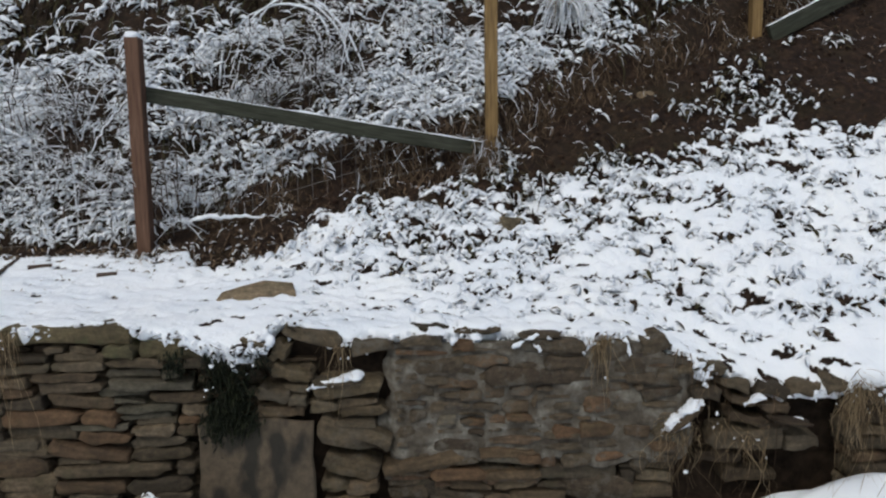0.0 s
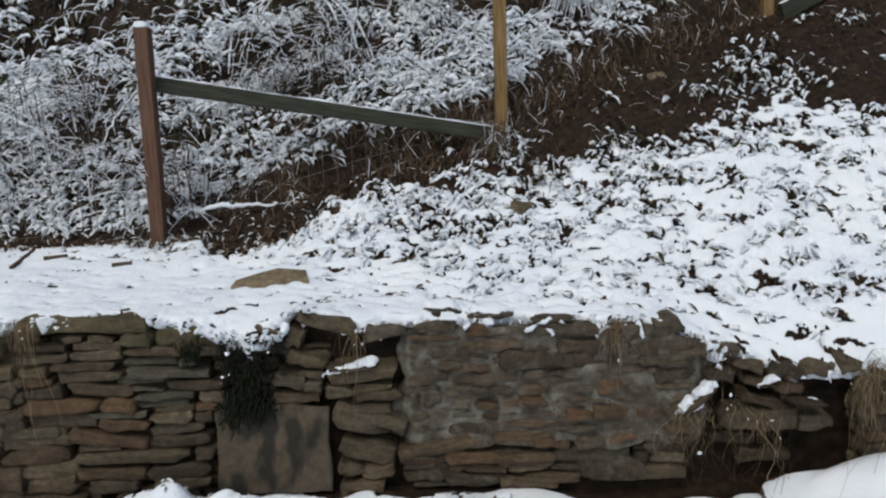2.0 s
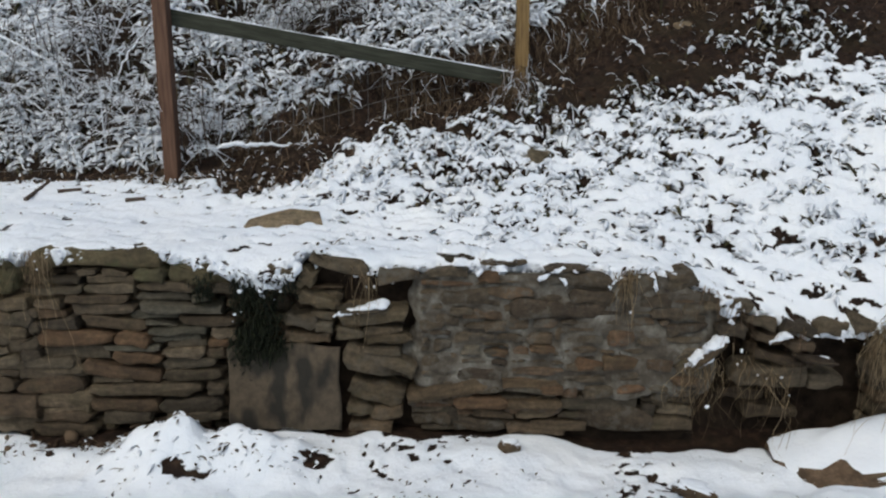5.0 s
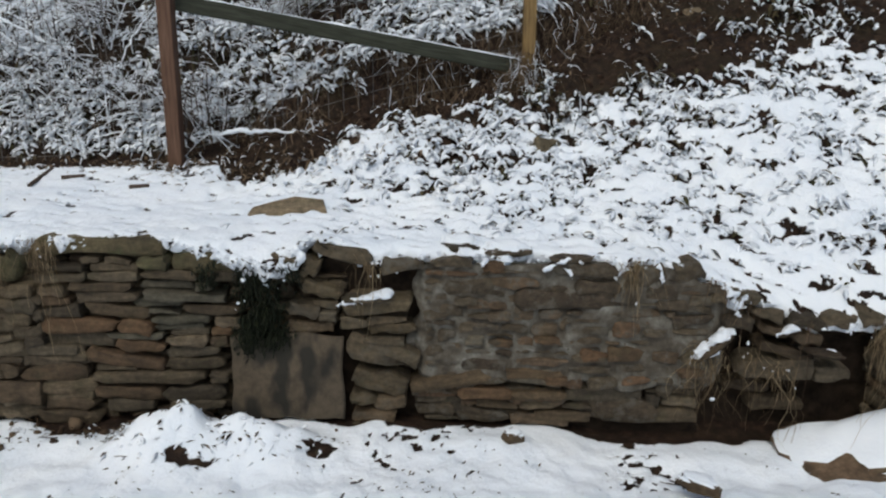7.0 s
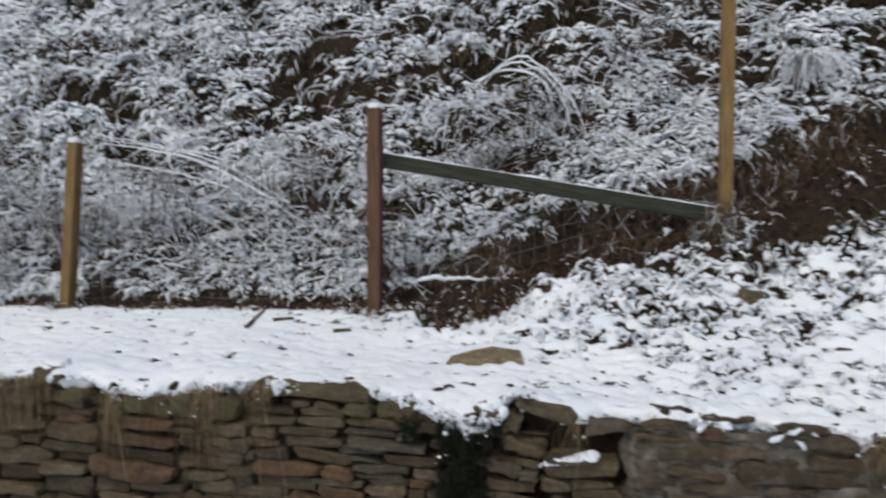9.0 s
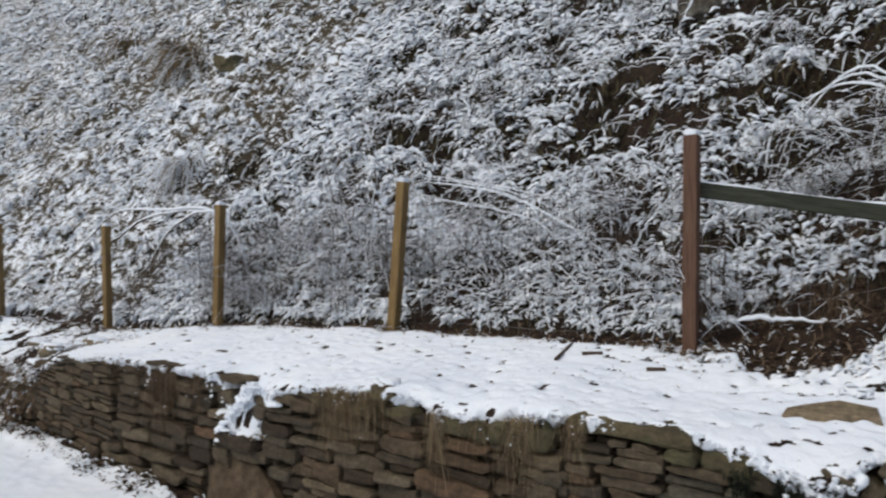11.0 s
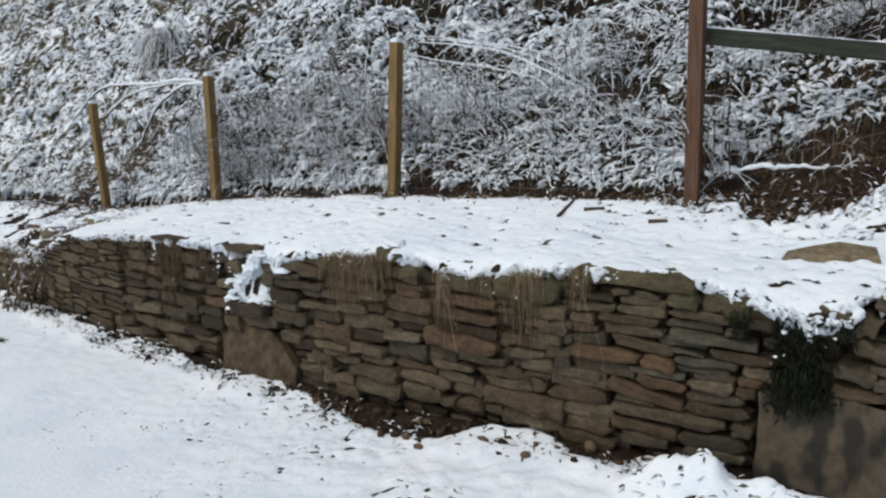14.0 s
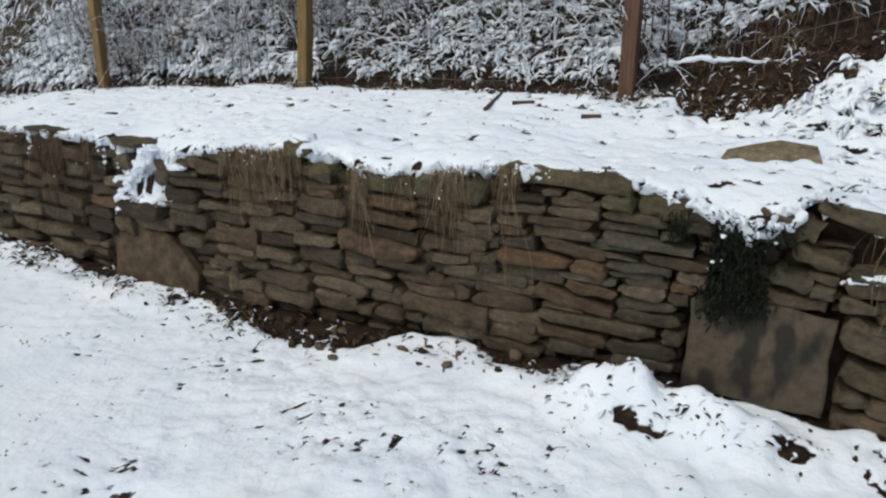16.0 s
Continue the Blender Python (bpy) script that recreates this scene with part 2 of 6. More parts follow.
face = along([-60, -17, -10.2, -9.3, -7.2, -5.2, -4.0, 1.0, 3.0, 60], [6.6, 4.5, 4.25, 4.12, 3.82, 3.66, 3.58, 3.58, 3.5, 3.5])
foot = along([-60, -17.5, -10.8, -8.6, -6.4, -5.2, -3.2, -2.0, 0.0, 3.0, 60], [-2.6, -0.72, -0.29, -0.245, -0.18, -0.18, -0.14, -0.03, 0.0, -0.04, -0.5])
wall_top = along([-60, -17, -13.6, -10.6, -9.7, -9.0, -8.3, -7.1, -5.3, -5.12, -5.0, -4.86, -4.66, -4.58, -4.4, -4.1, -3.3, -3.0, -2.7, -2.2, -1.55, -1.2, -1.0, -0.82, -0.5, 0.9, 1.18, 1.53, 1.7, 2.0, 4, 60],
                 [-1.6, 0.22, 0.45, 0.36, 0.22, 0.35, 0.63, 0.78, 0.85, 0.84, 0.62, 0.48, 0.48, 0.78, 0.82, 0.89, 0.94, 0.88, 0.87, 0.96, 0.96, 0.88, 0.86, 0.99, 0.88, 0.88, 0.77, 0.62, 0.58, 0.59, 0.6, 0.6])
fence = along([-60, -17, -9.6, -4.6, -1.93, 0.39, 2.8, 6, 60], [5.9, 5.4, 5.27, 5.12, 4.86, 5.48, 6.4, 7.5, 12])
fence_z = along([-60, -17, -12.6, -9.6, -8.6, -7.1, -4.6, -1.93, 0.39, 2.8, 6, 60], [-1.0, 0.70, 0.73, 0.73, 0.80, 0.95, 1.10, 1.17, 1.79, 2.85, 4.0, 6])

inland_top = along([-60, -17, -9.7, -8.0, -5.3, -3.3, -1.5, 0.0, 0.8, 1.6, 2.4, 60], [-1.6, 0.22, 0.40, 0.68, 0.84, 0.92, 0.95, 0.90, 0.84, 0.66, 0.62, 0.6])
bulge = along([-2.7, -1.5, 0.4, 1.0, 1.7], [1.0, 2.2, 1.9, 1.5, 1.1])
HILL = 1.12

def thatch(x, y):
    """The lumpy mat of dead growth on the hillside."""
    w = 0.35 * (fbm(x, y, 0.3, 2, 64) - 0.5)
    return 0.34 * fbm(x + w, y + 0.5 * w, 0.30, 2, 63) + 0.15 * fbm(x - w, y + w, 0.10, 2, 65)


# dark earthy hollows in the hillside: x, y, half length, half width
HOLLOWS = [(-2.80, 7.95, 0.30, 0.22), (-1.22, 6.84, 0.45, 0.22), (-0.69, 7.07, 0.45, 0.22), (-7.3, 8.85, 0.40, 0.32), (-3.35, 7.2, 0.55, 0.20), (-6.1, 7.2, 0.32, 0.14), (-9.5, 7.4, 0.45, 0.18), (-5.85, 7.0, 0.30, 0.14), (-3.4, 6.85, 0.40, 0.16), (-2.8, 6.6, 0.38, 0.16), (-2.3, 7.45, 0.35, 0.18), (-11.0, 7.3, 0.4, 0.14), (1.58, 6.92, 0.35, 0.18), (1.78, 6.46, 0.30, 0.14), (2.25, 6.70, 0.35, 0.15), (-4.55, 5.78, 0.22, 0.11), (-3.65, 5.72, 0.30, 0.11), (-4.1, 6.15, 0.25, 0.10)]

def hollow(x, y):
    deep = 0.0 * x
    for hx, hy, wide, tall in HOLLOWS:
        deep = np.maximum(deep, np.exp(-((x - hx) / wide) ** 2 - ((y - hy) / tall) ** 2))
    return smooth(0.25, 0.6, deep + 0.35 * (fbm(x, y, 0.25, 2, 94) - 0.5))

def ledges(x, y):
    """Small terraces that creep along the hillside: how marked they are, flat treads and steep risers, and the lift."""
    s = y - fence(x)
    p = (s + 1.0 * (fbm(x, y, 1.1, 3, 92) - 0.5) + 0.06 * x) / 0.60
    f = p - np.floor(p)
    marked = smooth(0.34, 0.58, fbm(x, y, 1.5, 2, 93)) * smooth(0.5, 1.1, s) * smooth(13, 8, np.hypot(x, y)) * (1 - 0.8 * smooth(-0.9, -0.4, x) * smooth(1.4, 1.0, x))
    tread = smooth(0.02, 0.12, f) * smooth(0.58, 0.46, f)
    riser = smooth(0.50, 0.62, f) * smooth(1.0, 0.92, f)
    return marked, tread, riser, marked * 0.34 * (smooth(0.5, 0.95, f) - f)

def land(x, y):
    """Height of the ground above the wall."""
    f, w = fence(x), face(x)
    s = y - f
    u = np.clip((y - w) / (f - w), 0, 1)
    edge = np.exp(-np.maximum(y - w, 0) / 0.12)
    t = inland_top(x) * (1 - edge) + wall_top(x) * edge
    z = t + (fence_z(x) - t) * u ** bulge(x)
    up = np.maximum(s, 0)
    bank = smooth(-1.9, -0.8, x)
    z = z + bank * 0.28 * smooth(0.02, 0.25, s)
    z = z + np.where(up < 0.3, up * up * 1.67, 0.15 + (up - 0.3) * HILL)
    z = z + 0.05 * (fbm(x, y, 0.5, 2, 60) - 0.5) * smooth(0, 0.2, y - w) + 0.02 * (fbm(x, y, 0.07, 3, 61) - 0.5)
    clods = smooth(-1.9, -1.2, x) * smooth(-0.9, -0.3, s) * smooth(0.5, 0.1, s)
    z = z + clods * (0.13 * (fbm(x, y, 0.09, 3, 67) - 0.5) + 0.12 * (fbm(x, y, 0.28, 2, 68) - 0.5))
    z = z + (0.012 + 0.085 * on_slope(x, y) * smooth(0.3, 0.0, s)) * (leafy(x, y) - 0.5)
    rough = smooth(0.2, 0.8, s)
    z = z + ledges(x, y)[3] - 0.10 * hollow(x, y)
    return z + rough * (0.55 * (fbm(x, y, 1.2, 3, 62) - 0.5) + thatch(x, y) - 0.24)

def leafy(x, y):
    """Small bumps of snow on leaves over the slope."""
    return 0.30 * fbm(x * 0.8 + 0.25 * y, y * 1.3, 0.15, 2, 5) + 0.70 * fbm(x * 0.75 + 0.3 * y, y * 1.35, 0.050, 2, 6)

def on_slope(x, y):
    return smooth(-1.5, 0.1, x + 0.5 * (y - 4.2)) * smooth(3.62, 4.0, y)

def cover_of(x, y):
    """How far snow covers the ground above the wall: one is closed, nought is bare."""
    s = y - fence(x)
    right = smooth(-1.3, 0.1, x + 0.5 * (y - 4.2))
    pockets = leafy(x, y)
    near = smooth(-1.7, -0.35, s)
    thr = 0.268 + 0.05 * smooth(-8.0, -9.5, x) + right * (0.095 + 0.115 * near) * smooth(3.60, 4.0, y)
    c = np.clip((pockets - thr) * 9, 0, 1) * (1 - 0.9 * smooth(-8.2, -9.2, x) * smooth(-12.5, -11.0, x) * smooth(0.50, 0.60, fbm(x, y, 0.30, 3, 95)))
    wide = np.interp(x, [-2.2, -1.7, -1.2, -1.0, -0.8, -0.5, 0.0, 0.4, 2.0, 4.0], [0.02, 0.25, 0.44, 0.38, 0.27, 0.13, 0.17, 0.29, 0.80, 1.6])
    rag = (fbm(x, y, 0.25, 3, 9) - 0.5) * 0.7
    bare = smooth(-wide - 0.10, -wide + 0.10, s + rag * smooth(-2.2, -1.4, x) + 0.1 * rag)
    c = c * (1 - bare)
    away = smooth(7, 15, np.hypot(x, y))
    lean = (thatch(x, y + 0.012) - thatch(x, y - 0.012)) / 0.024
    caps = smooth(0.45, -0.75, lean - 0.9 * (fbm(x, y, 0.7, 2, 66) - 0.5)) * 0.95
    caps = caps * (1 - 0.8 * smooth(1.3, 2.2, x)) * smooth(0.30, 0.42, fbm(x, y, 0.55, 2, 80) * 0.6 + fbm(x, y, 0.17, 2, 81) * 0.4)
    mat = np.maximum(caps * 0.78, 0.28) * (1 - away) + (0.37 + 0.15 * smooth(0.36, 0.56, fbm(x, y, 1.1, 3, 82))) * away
    marked, tread, riser, _ = ledges(x, y)
    mat = np.maximum(mat * (1 - 0.75 * marked * riser), 0.66 * marked * tread * (1 - away)) * (1 - 0.85 * hollow(x, y))
    return np.maximum(c, mat * smooth(0.14, 0.28, s))

def edge_back(x):
    """How far behind the wall's face the snow begins."""
    e = 0.012 + 0.10 * (fbm(x, 0 * x, 0.35, 2, 51) - 0.5) + 0.11 * (fbm(x, 0 * x, 0.06, 2, 52) - 0.5)
    return e - 0.07 * np.exp(-((x + 1.08) / 0.13) ** 2) - 0.05 * np.exp(-((x + 4.85) / 0.15) ** 2)

def mound_of(x, k):
    """The heap of shovelled snow before the slab; k is the distance from the wall's inside."""
    return np.exp(-((x + 1.48) / 0.26) ** 2 - ((k - 0.36) / 0.15) ** 2) + 0.7 * np.exp(-((x + 1.02) / 0.30) ** 2 - ((k - 0.38) / 0.14) ** 2)

def drive_z(x, k):
    """Height of the driveway's snow."""
    y = face(x) + 0.10 - k
    near = smooth(-5, -2, x)
    z = foot(x) + 0.05 * (fbm(x, y, 1.3, 2, 2) - 0.5) + 0.045 * (fbm(x, y, 0.15, 3, 3) - 0.5) * smooth(0, 0.4, k) * near
    z = z + 0.022 * (fbm(x, y, 0.07, 3, 17) - 0.5) * smooth(0.05, 0.3, k) * smooth(1.6, 0.5, k)
    z = z + 0.042 * (fbm(x, y, 0.14, 3, 18) - 0.5) * smooth(0.2, 0.6, k) * smooth(4.5, 2.5, k) * near
    mound = mound_of(x, k)
    z = z - 0.055 * smooth(0.2, 0.7, x) * smooth(1.9, 1.5, x) * smooth(0.75, 0.35, k) + (0.18 + 0.16 * (fbm(x, y, 0.14, 2, 39) - 0.5) + 0.03 * (fbm(x, y, 0.05, 2, 38) - 0.5)) * mound + np.interp(x, [-0.5, 0.0], [0.07, 0.02]) * smooth(0.30, 0.08, k)
    return z + 0.06 * np.exp(-((k - 0.30) / 0.1) ** 2) * fbm(x, y, 0.4, 2, 8)

# thin wet patches in the drive's snow: x, y, half length, half width
BARE = [(-8.17, 3.2, 0.30, 0.09), (-10.1, 3.63, 0.4, 0.12), (-6.24, 2.33, 0.13, 0.05), (-11.3, 3.75, 0.3, 0.08), (-12.9, 3.8, 0.5, 0.10)]

def ground():
    def steps(a, b, h):
        return np.arange(a, b, h)
    far = np.cumsum(0.05 * 1.09 ** np.arange(60))
    xs = np.concatenate([-12 - far[::-1], steps(-12, -9, 0.06), steps(-9, -6, 0.04), steps(-6, 2.6, 0.021), 2.6 + 0.03 * np.arange(20), 3.2 + far[:50]])
    d = np.concatenate([far[::-1] * 0.9 + 3.3, steps(3.3, 2.0, -0.03), steps(2.0, 0.0, -0.022)])
    q = np.concatenate([steps(0.0, 2.6, 0.02), 2.6 + 0.025 * np.arange(48), 3.8 + 0.04 * np.arange(60), 6.2 + far])
    rows = []
    X = xs
    # driveway
    for k in d:
        y = face(X) + 0.10 - k
        z = drive_z(X, k)
        mound = mound_of(X, k)
        pockets = 0.6 * fbm(X, y * 1.2, 0.036, 2, 14) + 0.4 * fbm(X, y, 0.4, 2, 15)
        c = np.clip((pockets - 0.255 + 0.12 * smooth(-3.5, -6, X)) * 9, 0, 1)
        c = np.maximum(c, 0.40 * smooth(0.4, 0.7, k) + 0.6 * smooth(2.6, 3.2, k))
        for px, py, wide, deep in BARE:
            c = c * (1 - 0.75 * np.exp(-((X - px) / wide) ** 2 - ((y - py) / deep) ** 2))
        c = c * smooth(0.10, 0.20, k - np.interp(X, [-5.2, -4.6, -4.0, -3.6, -2.95, -2.7, -2.4, -2.1, -1.95, -1.7], [0.0, 0.0, 0.03, 0.12, 0.14, -0.10, -0.12, 0.05, 0.06, -0.05]) + 0.26 * (fbm(X, y, 0.3, 3, 4) - 0.5))
        c = np.where((mound > 0.25) & (k < 0.0), 0, c)
        c = c * np.where(mound > 0.2, np.clip((fbm(X * 0.6, y, 0.065, 3, 40) - 0.21) * 7, 0, 1), 1)
        z = z - 0.022 * (1 - c)
        rows.append((y, z, c))
    top = wall_top(X)
    for back, dz in ((0.27, 0.0), (0.28, None), (0.27, -0.10)):
        y = face(X) + back
        z = foot(X) if dz == 0.0 else (foot(X) + top) / 2 if dz is None else top + dz
        rows.append((y, z, 0 * X))
    e = edge_back(X)
    hang = 0.05 * np.exp(-((X + 1.08) / 0.12) ** 2) + 0.07 * np.clip(fbm(X, 0 * X, 0.06, 2, 50) - 0.60, 0, 1) * 4 * (0.2 + 0.8 * smooth(-5.2, -4.4, X))
    rows.append((face(X) + e + 0.03, top - 0.035 - hang * 0.8, 0 * X + 1))
    rows.append((face(X) + e + 0.002, top - 0.012 - hang, 0 * X + 1))
    for k in q:
        y = face(X) + e * np.exp(-k / 0.15) + k
        c = cover_of(X, y)
        c = np.where(k < 0.05, np.clip((fbm(X, y, 0.06, 2, 53) - 0.28) * 8, 0, 1), c)
        z = land(X, np.maximum(y, face(X))) + 0.012 + 0.028 * c * (1 - 0.7 * np.exp(-k / 0.03)) - hang * np.exp(-k / 0.02) * 0.5
        rows.append((y, z, c))
    Y, Z, C = (np.array([r[i] for r in rows]) for i in range(3))
    nr, nc = Y.shape
    V = np.stack([np.broadcast_to(X, Y.shape), Y, Z], -1).reshape(-1, 3)
    i = np.arange(nr * nc).reshape(nr, nc)
    F = np.stack([i[:-1, :-1], i[:-1, 1:], i[1:, 1:], i[1:, :-1]], -1).reshape(-1, 4)
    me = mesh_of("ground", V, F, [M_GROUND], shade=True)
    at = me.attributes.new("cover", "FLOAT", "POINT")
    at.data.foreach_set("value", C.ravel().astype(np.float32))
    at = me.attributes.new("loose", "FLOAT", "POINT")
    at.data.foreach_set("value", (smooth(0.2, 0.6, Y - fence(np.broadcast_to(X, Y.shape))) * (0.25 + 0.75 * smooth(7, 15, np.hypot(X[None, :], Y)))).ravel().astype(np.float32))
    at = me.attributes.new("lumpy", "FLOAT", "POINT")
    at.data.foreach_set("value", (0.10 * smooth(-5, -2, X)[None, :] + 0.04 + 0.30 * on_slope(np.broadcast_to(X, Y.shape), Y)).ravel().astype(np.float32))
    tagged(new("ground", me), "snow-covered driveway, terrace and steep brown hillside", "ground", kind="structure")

ground()

# ---- stones ----
rng = np.random.default_rng(7)

def solid_stone(outline, depth, edge, bulge=0.008):
    """A flat stone from the outline of its front, in x and z; rounded along the front edge. The front looks along -y."""
    o = np.asarray(outline, float)
    n = len(o)
    c = o.mean(0)
    half = np.abs(o - c).max(0)
    proud = rng.uniform(-0.004, 0.004, n)
    def ring(cut, y):
        k = 1 - np.minimum(cut / np.maximum(half, 1e-3), 0.5)
        return np.stack([c[0] + (o[:, 0] - c[0]) * k[0], y + proud, c[1] + (o[:, 1] - c[1]) * k[1]], -1)
    back = np.stack([c[0] + (o[:, 0] - c[0]) * 0.94, np.full(n, depth), c[1] + (o[:, 1] - c[1]) * 0.9], -1)
    mid = np.array([[c[0] + rng.uniform(-0.3, 0.3) * half[0], -rng.uniform(0.2, 1.2) * bulge, c[1] + rng.uniform(-0.3, 0.3) * half[1]]])
    V = np.concatenate([ring(edge, 0.0), ring(edge * 0.25, edge * 0.4), ring(0.0, edge * 1.2), back, mid])
    faces = []
    for k in range(n):
        j = (k + 1) % n
        faces.append((4 * n, k, j))
        faces += [(r * n + k, r * n + n + k, r * n + n + j, r * n + j) for r in range(3)]
    me = bpy.data.meshes.new("stone")
    me.from_pydata(V.tolist(), [], faces + [tuple(range(3 * n, 4 * n))])
    me.polygons.foreach_set("use_smooth", np.ones(len(me.polygons), bool))
    me.update()
    return me

def outline_of(length, height, taper=0.0, rough=1.0):
    """An uneven slab outline round the origin."""
    r = lambda k: rng.uniform(-k, k) * rough
    h, g = length / 2, height / 2
    xs = [-h, -h * 0.80, -h * 0.35, h * 0.15, h * 0.72, h]
    low = [(x, -g * (1 + taper * x / h) + r(g * 0.26)) for x in xs]
    high = [(x, g * (1 + taper * x / h) + r(g * 0.26)) for x in xs]
    q = rng.choice([0.35, 0.7, 0.9, 1.0], 4)
    low[0], low[-1] = (-h * rng.uniform(0.88, 1), low[0][1] * q[0]), (h * rng.uniform(0.88, 1), low[-1][1] * q[1])
    high[0], high[-1] = (-h * rng.uniform(0.88, 1), high[0][1] * q[2]), (h * rng.uniform(0.88, 1), high[-1][1] * q[3])
    return low + [(h + r(0.01), r(g * 0.3))] + high[::-1] + [(-h + r(0.01), r(g * 0.3))]

def set_stone(parent, me, mat, x, y, z, tilt=0.0, turn=0.0, nod=0.0, name="stone"):
    me.materials.append(mat)
    ob = new(name, me)
    if parent:
        ob.parent = parent
        ob.matrix_parent_inverse = parent.matrix_basis.inverted()
    ob.matrix_basis = pose(x, y, z, nod, tilt, turn)
    return ob

def put_stone(parent, x, z, length, height, tilt=0.0, out=0.0, mat=None, depth=0.24, taper=0.0, turn=None, nod=0.0, rough=1.0):
    """One chosen stone in the face of the wall; tilt lowers its right end."""
    me = solid_stone(outline_of(length, height, taper, rough), depth, min(0.011, height * 0.15) * rng.uniform(0.6, 1.3))
    return set_stone(parent, me, mat or M_STONE, x, float(face(x)) - out, z, tilt, heading(x) if turn is None else turn, nod)

def heading(x):
    return math.degrees(math.atan2(face(x + 0.2) - face(x - 0.2), 0.4))

def pack(x0, x1, low, high, long_range, tall_range, boost=1.0, gap=0.0055, slope=0.0):
    """Lay stones of uneven size over one another, always in the lowest gap. Gives middles and outlines in x and z."""
    h = 0.01
    n = int(round((x1 - x0) / h))
    xs = x0 + (np.arange(n) + 0.5) * h
    line = low(xs).astype(float)
    goal = high(xs)
    laid = []
    for _ in range(6000):
        ok = goal - line > 0.022
        if not ok.any():
            break
        i = int(np.argmin(np.where(ok, line, 99)))
        want = max(8, int(rng.uniform(*long_range) * rng.choice([0.7, 0.9, 1.0, 1.0, 1.3]) / h))
        step = rng.uniform(0.018, 0.034)
        a = b = i
        reach = rng.uniform(0.15, 0.85) * want
        while a > 0 and line[a - 1] < line[i] + step and i - a < reach:
            a -= 1
        while b < n - 1 and line[b + 1] < line[i] + step and b - a + 1 < want:
            b += 1
        while a > 0 and line[a - 1] < line[i] + step and b - a + 1 < want:
            a -= 1
        run = b - a + 1
        under = line[a:b + 1]
        tall = rng.uniform(*tall_range) * rng.choice([0.7, 1.0, 1.0, 1.3])
        if under.mean() - low(xs[i]) < 0.16:
            tall *= boost
        if run < 9:
            tall = min(tall, 0.02 + run * h * 0.35)
        left = float(np.min(goal[a:b + 1] - under.max()))
        if left < tall + 0.03:
            tall = max(left, 0.022)
        t = np.linspace(-0.5, 0.5, run)
        crown = under.max() + tall - (slope + rng.normal(0, 0.035)) * t * run * h + rng.uniform(0, 0.008) * (0.25 - t * t) * 4
        crown = np.maximum(crown, under + 0.016)
        pick = np.unique(np.linspace(0, run - 1, 5).round().astype(int))
        bottom = [[xs[a + k], under[k] + gap + rng.uniform(0, 0.005)] for k in pick]
        top = [[xs[a + k], crown[k] - gap - rng.uniform(0, 0.006)] for k in pick]
        for pts in (bottom, top):
            pts[0][0] += gap + rng.uniform(-0.002, 0.011) - h / 2
            pts[-1][0] -= gap + rng.uniform(-0.002, 0.011) - h / 2
        rise = (crown.mean() - under.mean())
        corner = rng.choice([0.02, 0.03, 0.07, 0.20], 4)
        bottom[0][1] += rise * corner[0]
        bottom[-1][1] += rise * corner[1]
        top[0][1] -= rise * corner[2]
        top[-1][1] -= rise * corner[3]
        side_r = [bottom[-1][0] + rng.uniform(0, 0.006), (bottom[-1][1] + top[-1][1]) / 2]
        side_l = [bottom[0][0] - rng.uniform(0, 0.006), (bottom[0][1] + top[0][1]) / 2]
        ring = np.array(bottom + [side_r] + top[::-1] + [side_l])
        mid = ring.mean(0)
        laid.append((mid[0], mid[1], ring - mid, rise))
        line[a:b + 1] = crown
    return laid

def core(parent, x0, x1, back, low, high, mat, amp=0.03, name="core", ragged=0.0, step=0.025):
    xs = np.linspace(x0, x1, int((x1 - x0) / step) + 2)
    zs = np.linspace(0, 1, int(0.9 / step))
    X, T = np.meshgrid(xs, zs)
    Z = low(X) + (high(X) - low(X) - 0.02) * T
    Y = face(X) + back + amp * (fbm(X * 0.6, Z, 0.09, 4, 70) - 0.5)
    if ragged:
        ends = smooth(0.3, 0, X - x0) + smooth(0.3, 0, x1 - X)
        X = X + ends * ragged * (fbm(Z, X, 0.12, 3, 71) - 0.5)
        Z = Z + (1 - T) * ragged * (fbm(X, Z, 0.15, 3, 72) - 0.5)
        Y = Y + 0.05 * smooth(0.06, 0, X - x0) + 0.05 * smooth(0.08, 0, x1 - X) + 0.05 * smooth(0.06, 0, T)
    nr, nc = X.shape
    V = np.stack([X, Y, Z], -1).reshape(-1, 3)
    deep = V + (0, 0.05, 0)
    i = np.arange(nr * nc).reshape(nr, nc)
    F = np.stack([i[:-1, :-1], i[:-1, 1:], i[1:, 1:], i[1:, :-1]], -1).reshape(-1, 4)
    me = mesh_of(name, np.concatenate([V, deep]), np.concatenate([F, F[:, ::-1] + nr * nc]), [mat], shade=True)
    ob = new(name, me)
    ob.parent = parent
    ob.matrix_parent_inverse = parent.matrix_basis.inverted()
    return ob

def wall_section(name, label, x0, x1):
    top = empty(name, (x0 + x1) / 2, float(face((x0 + x1) / 2)), float(foot((x0 + x1) / 2)))
    return tagged(top, label, "wall", kind="structure")

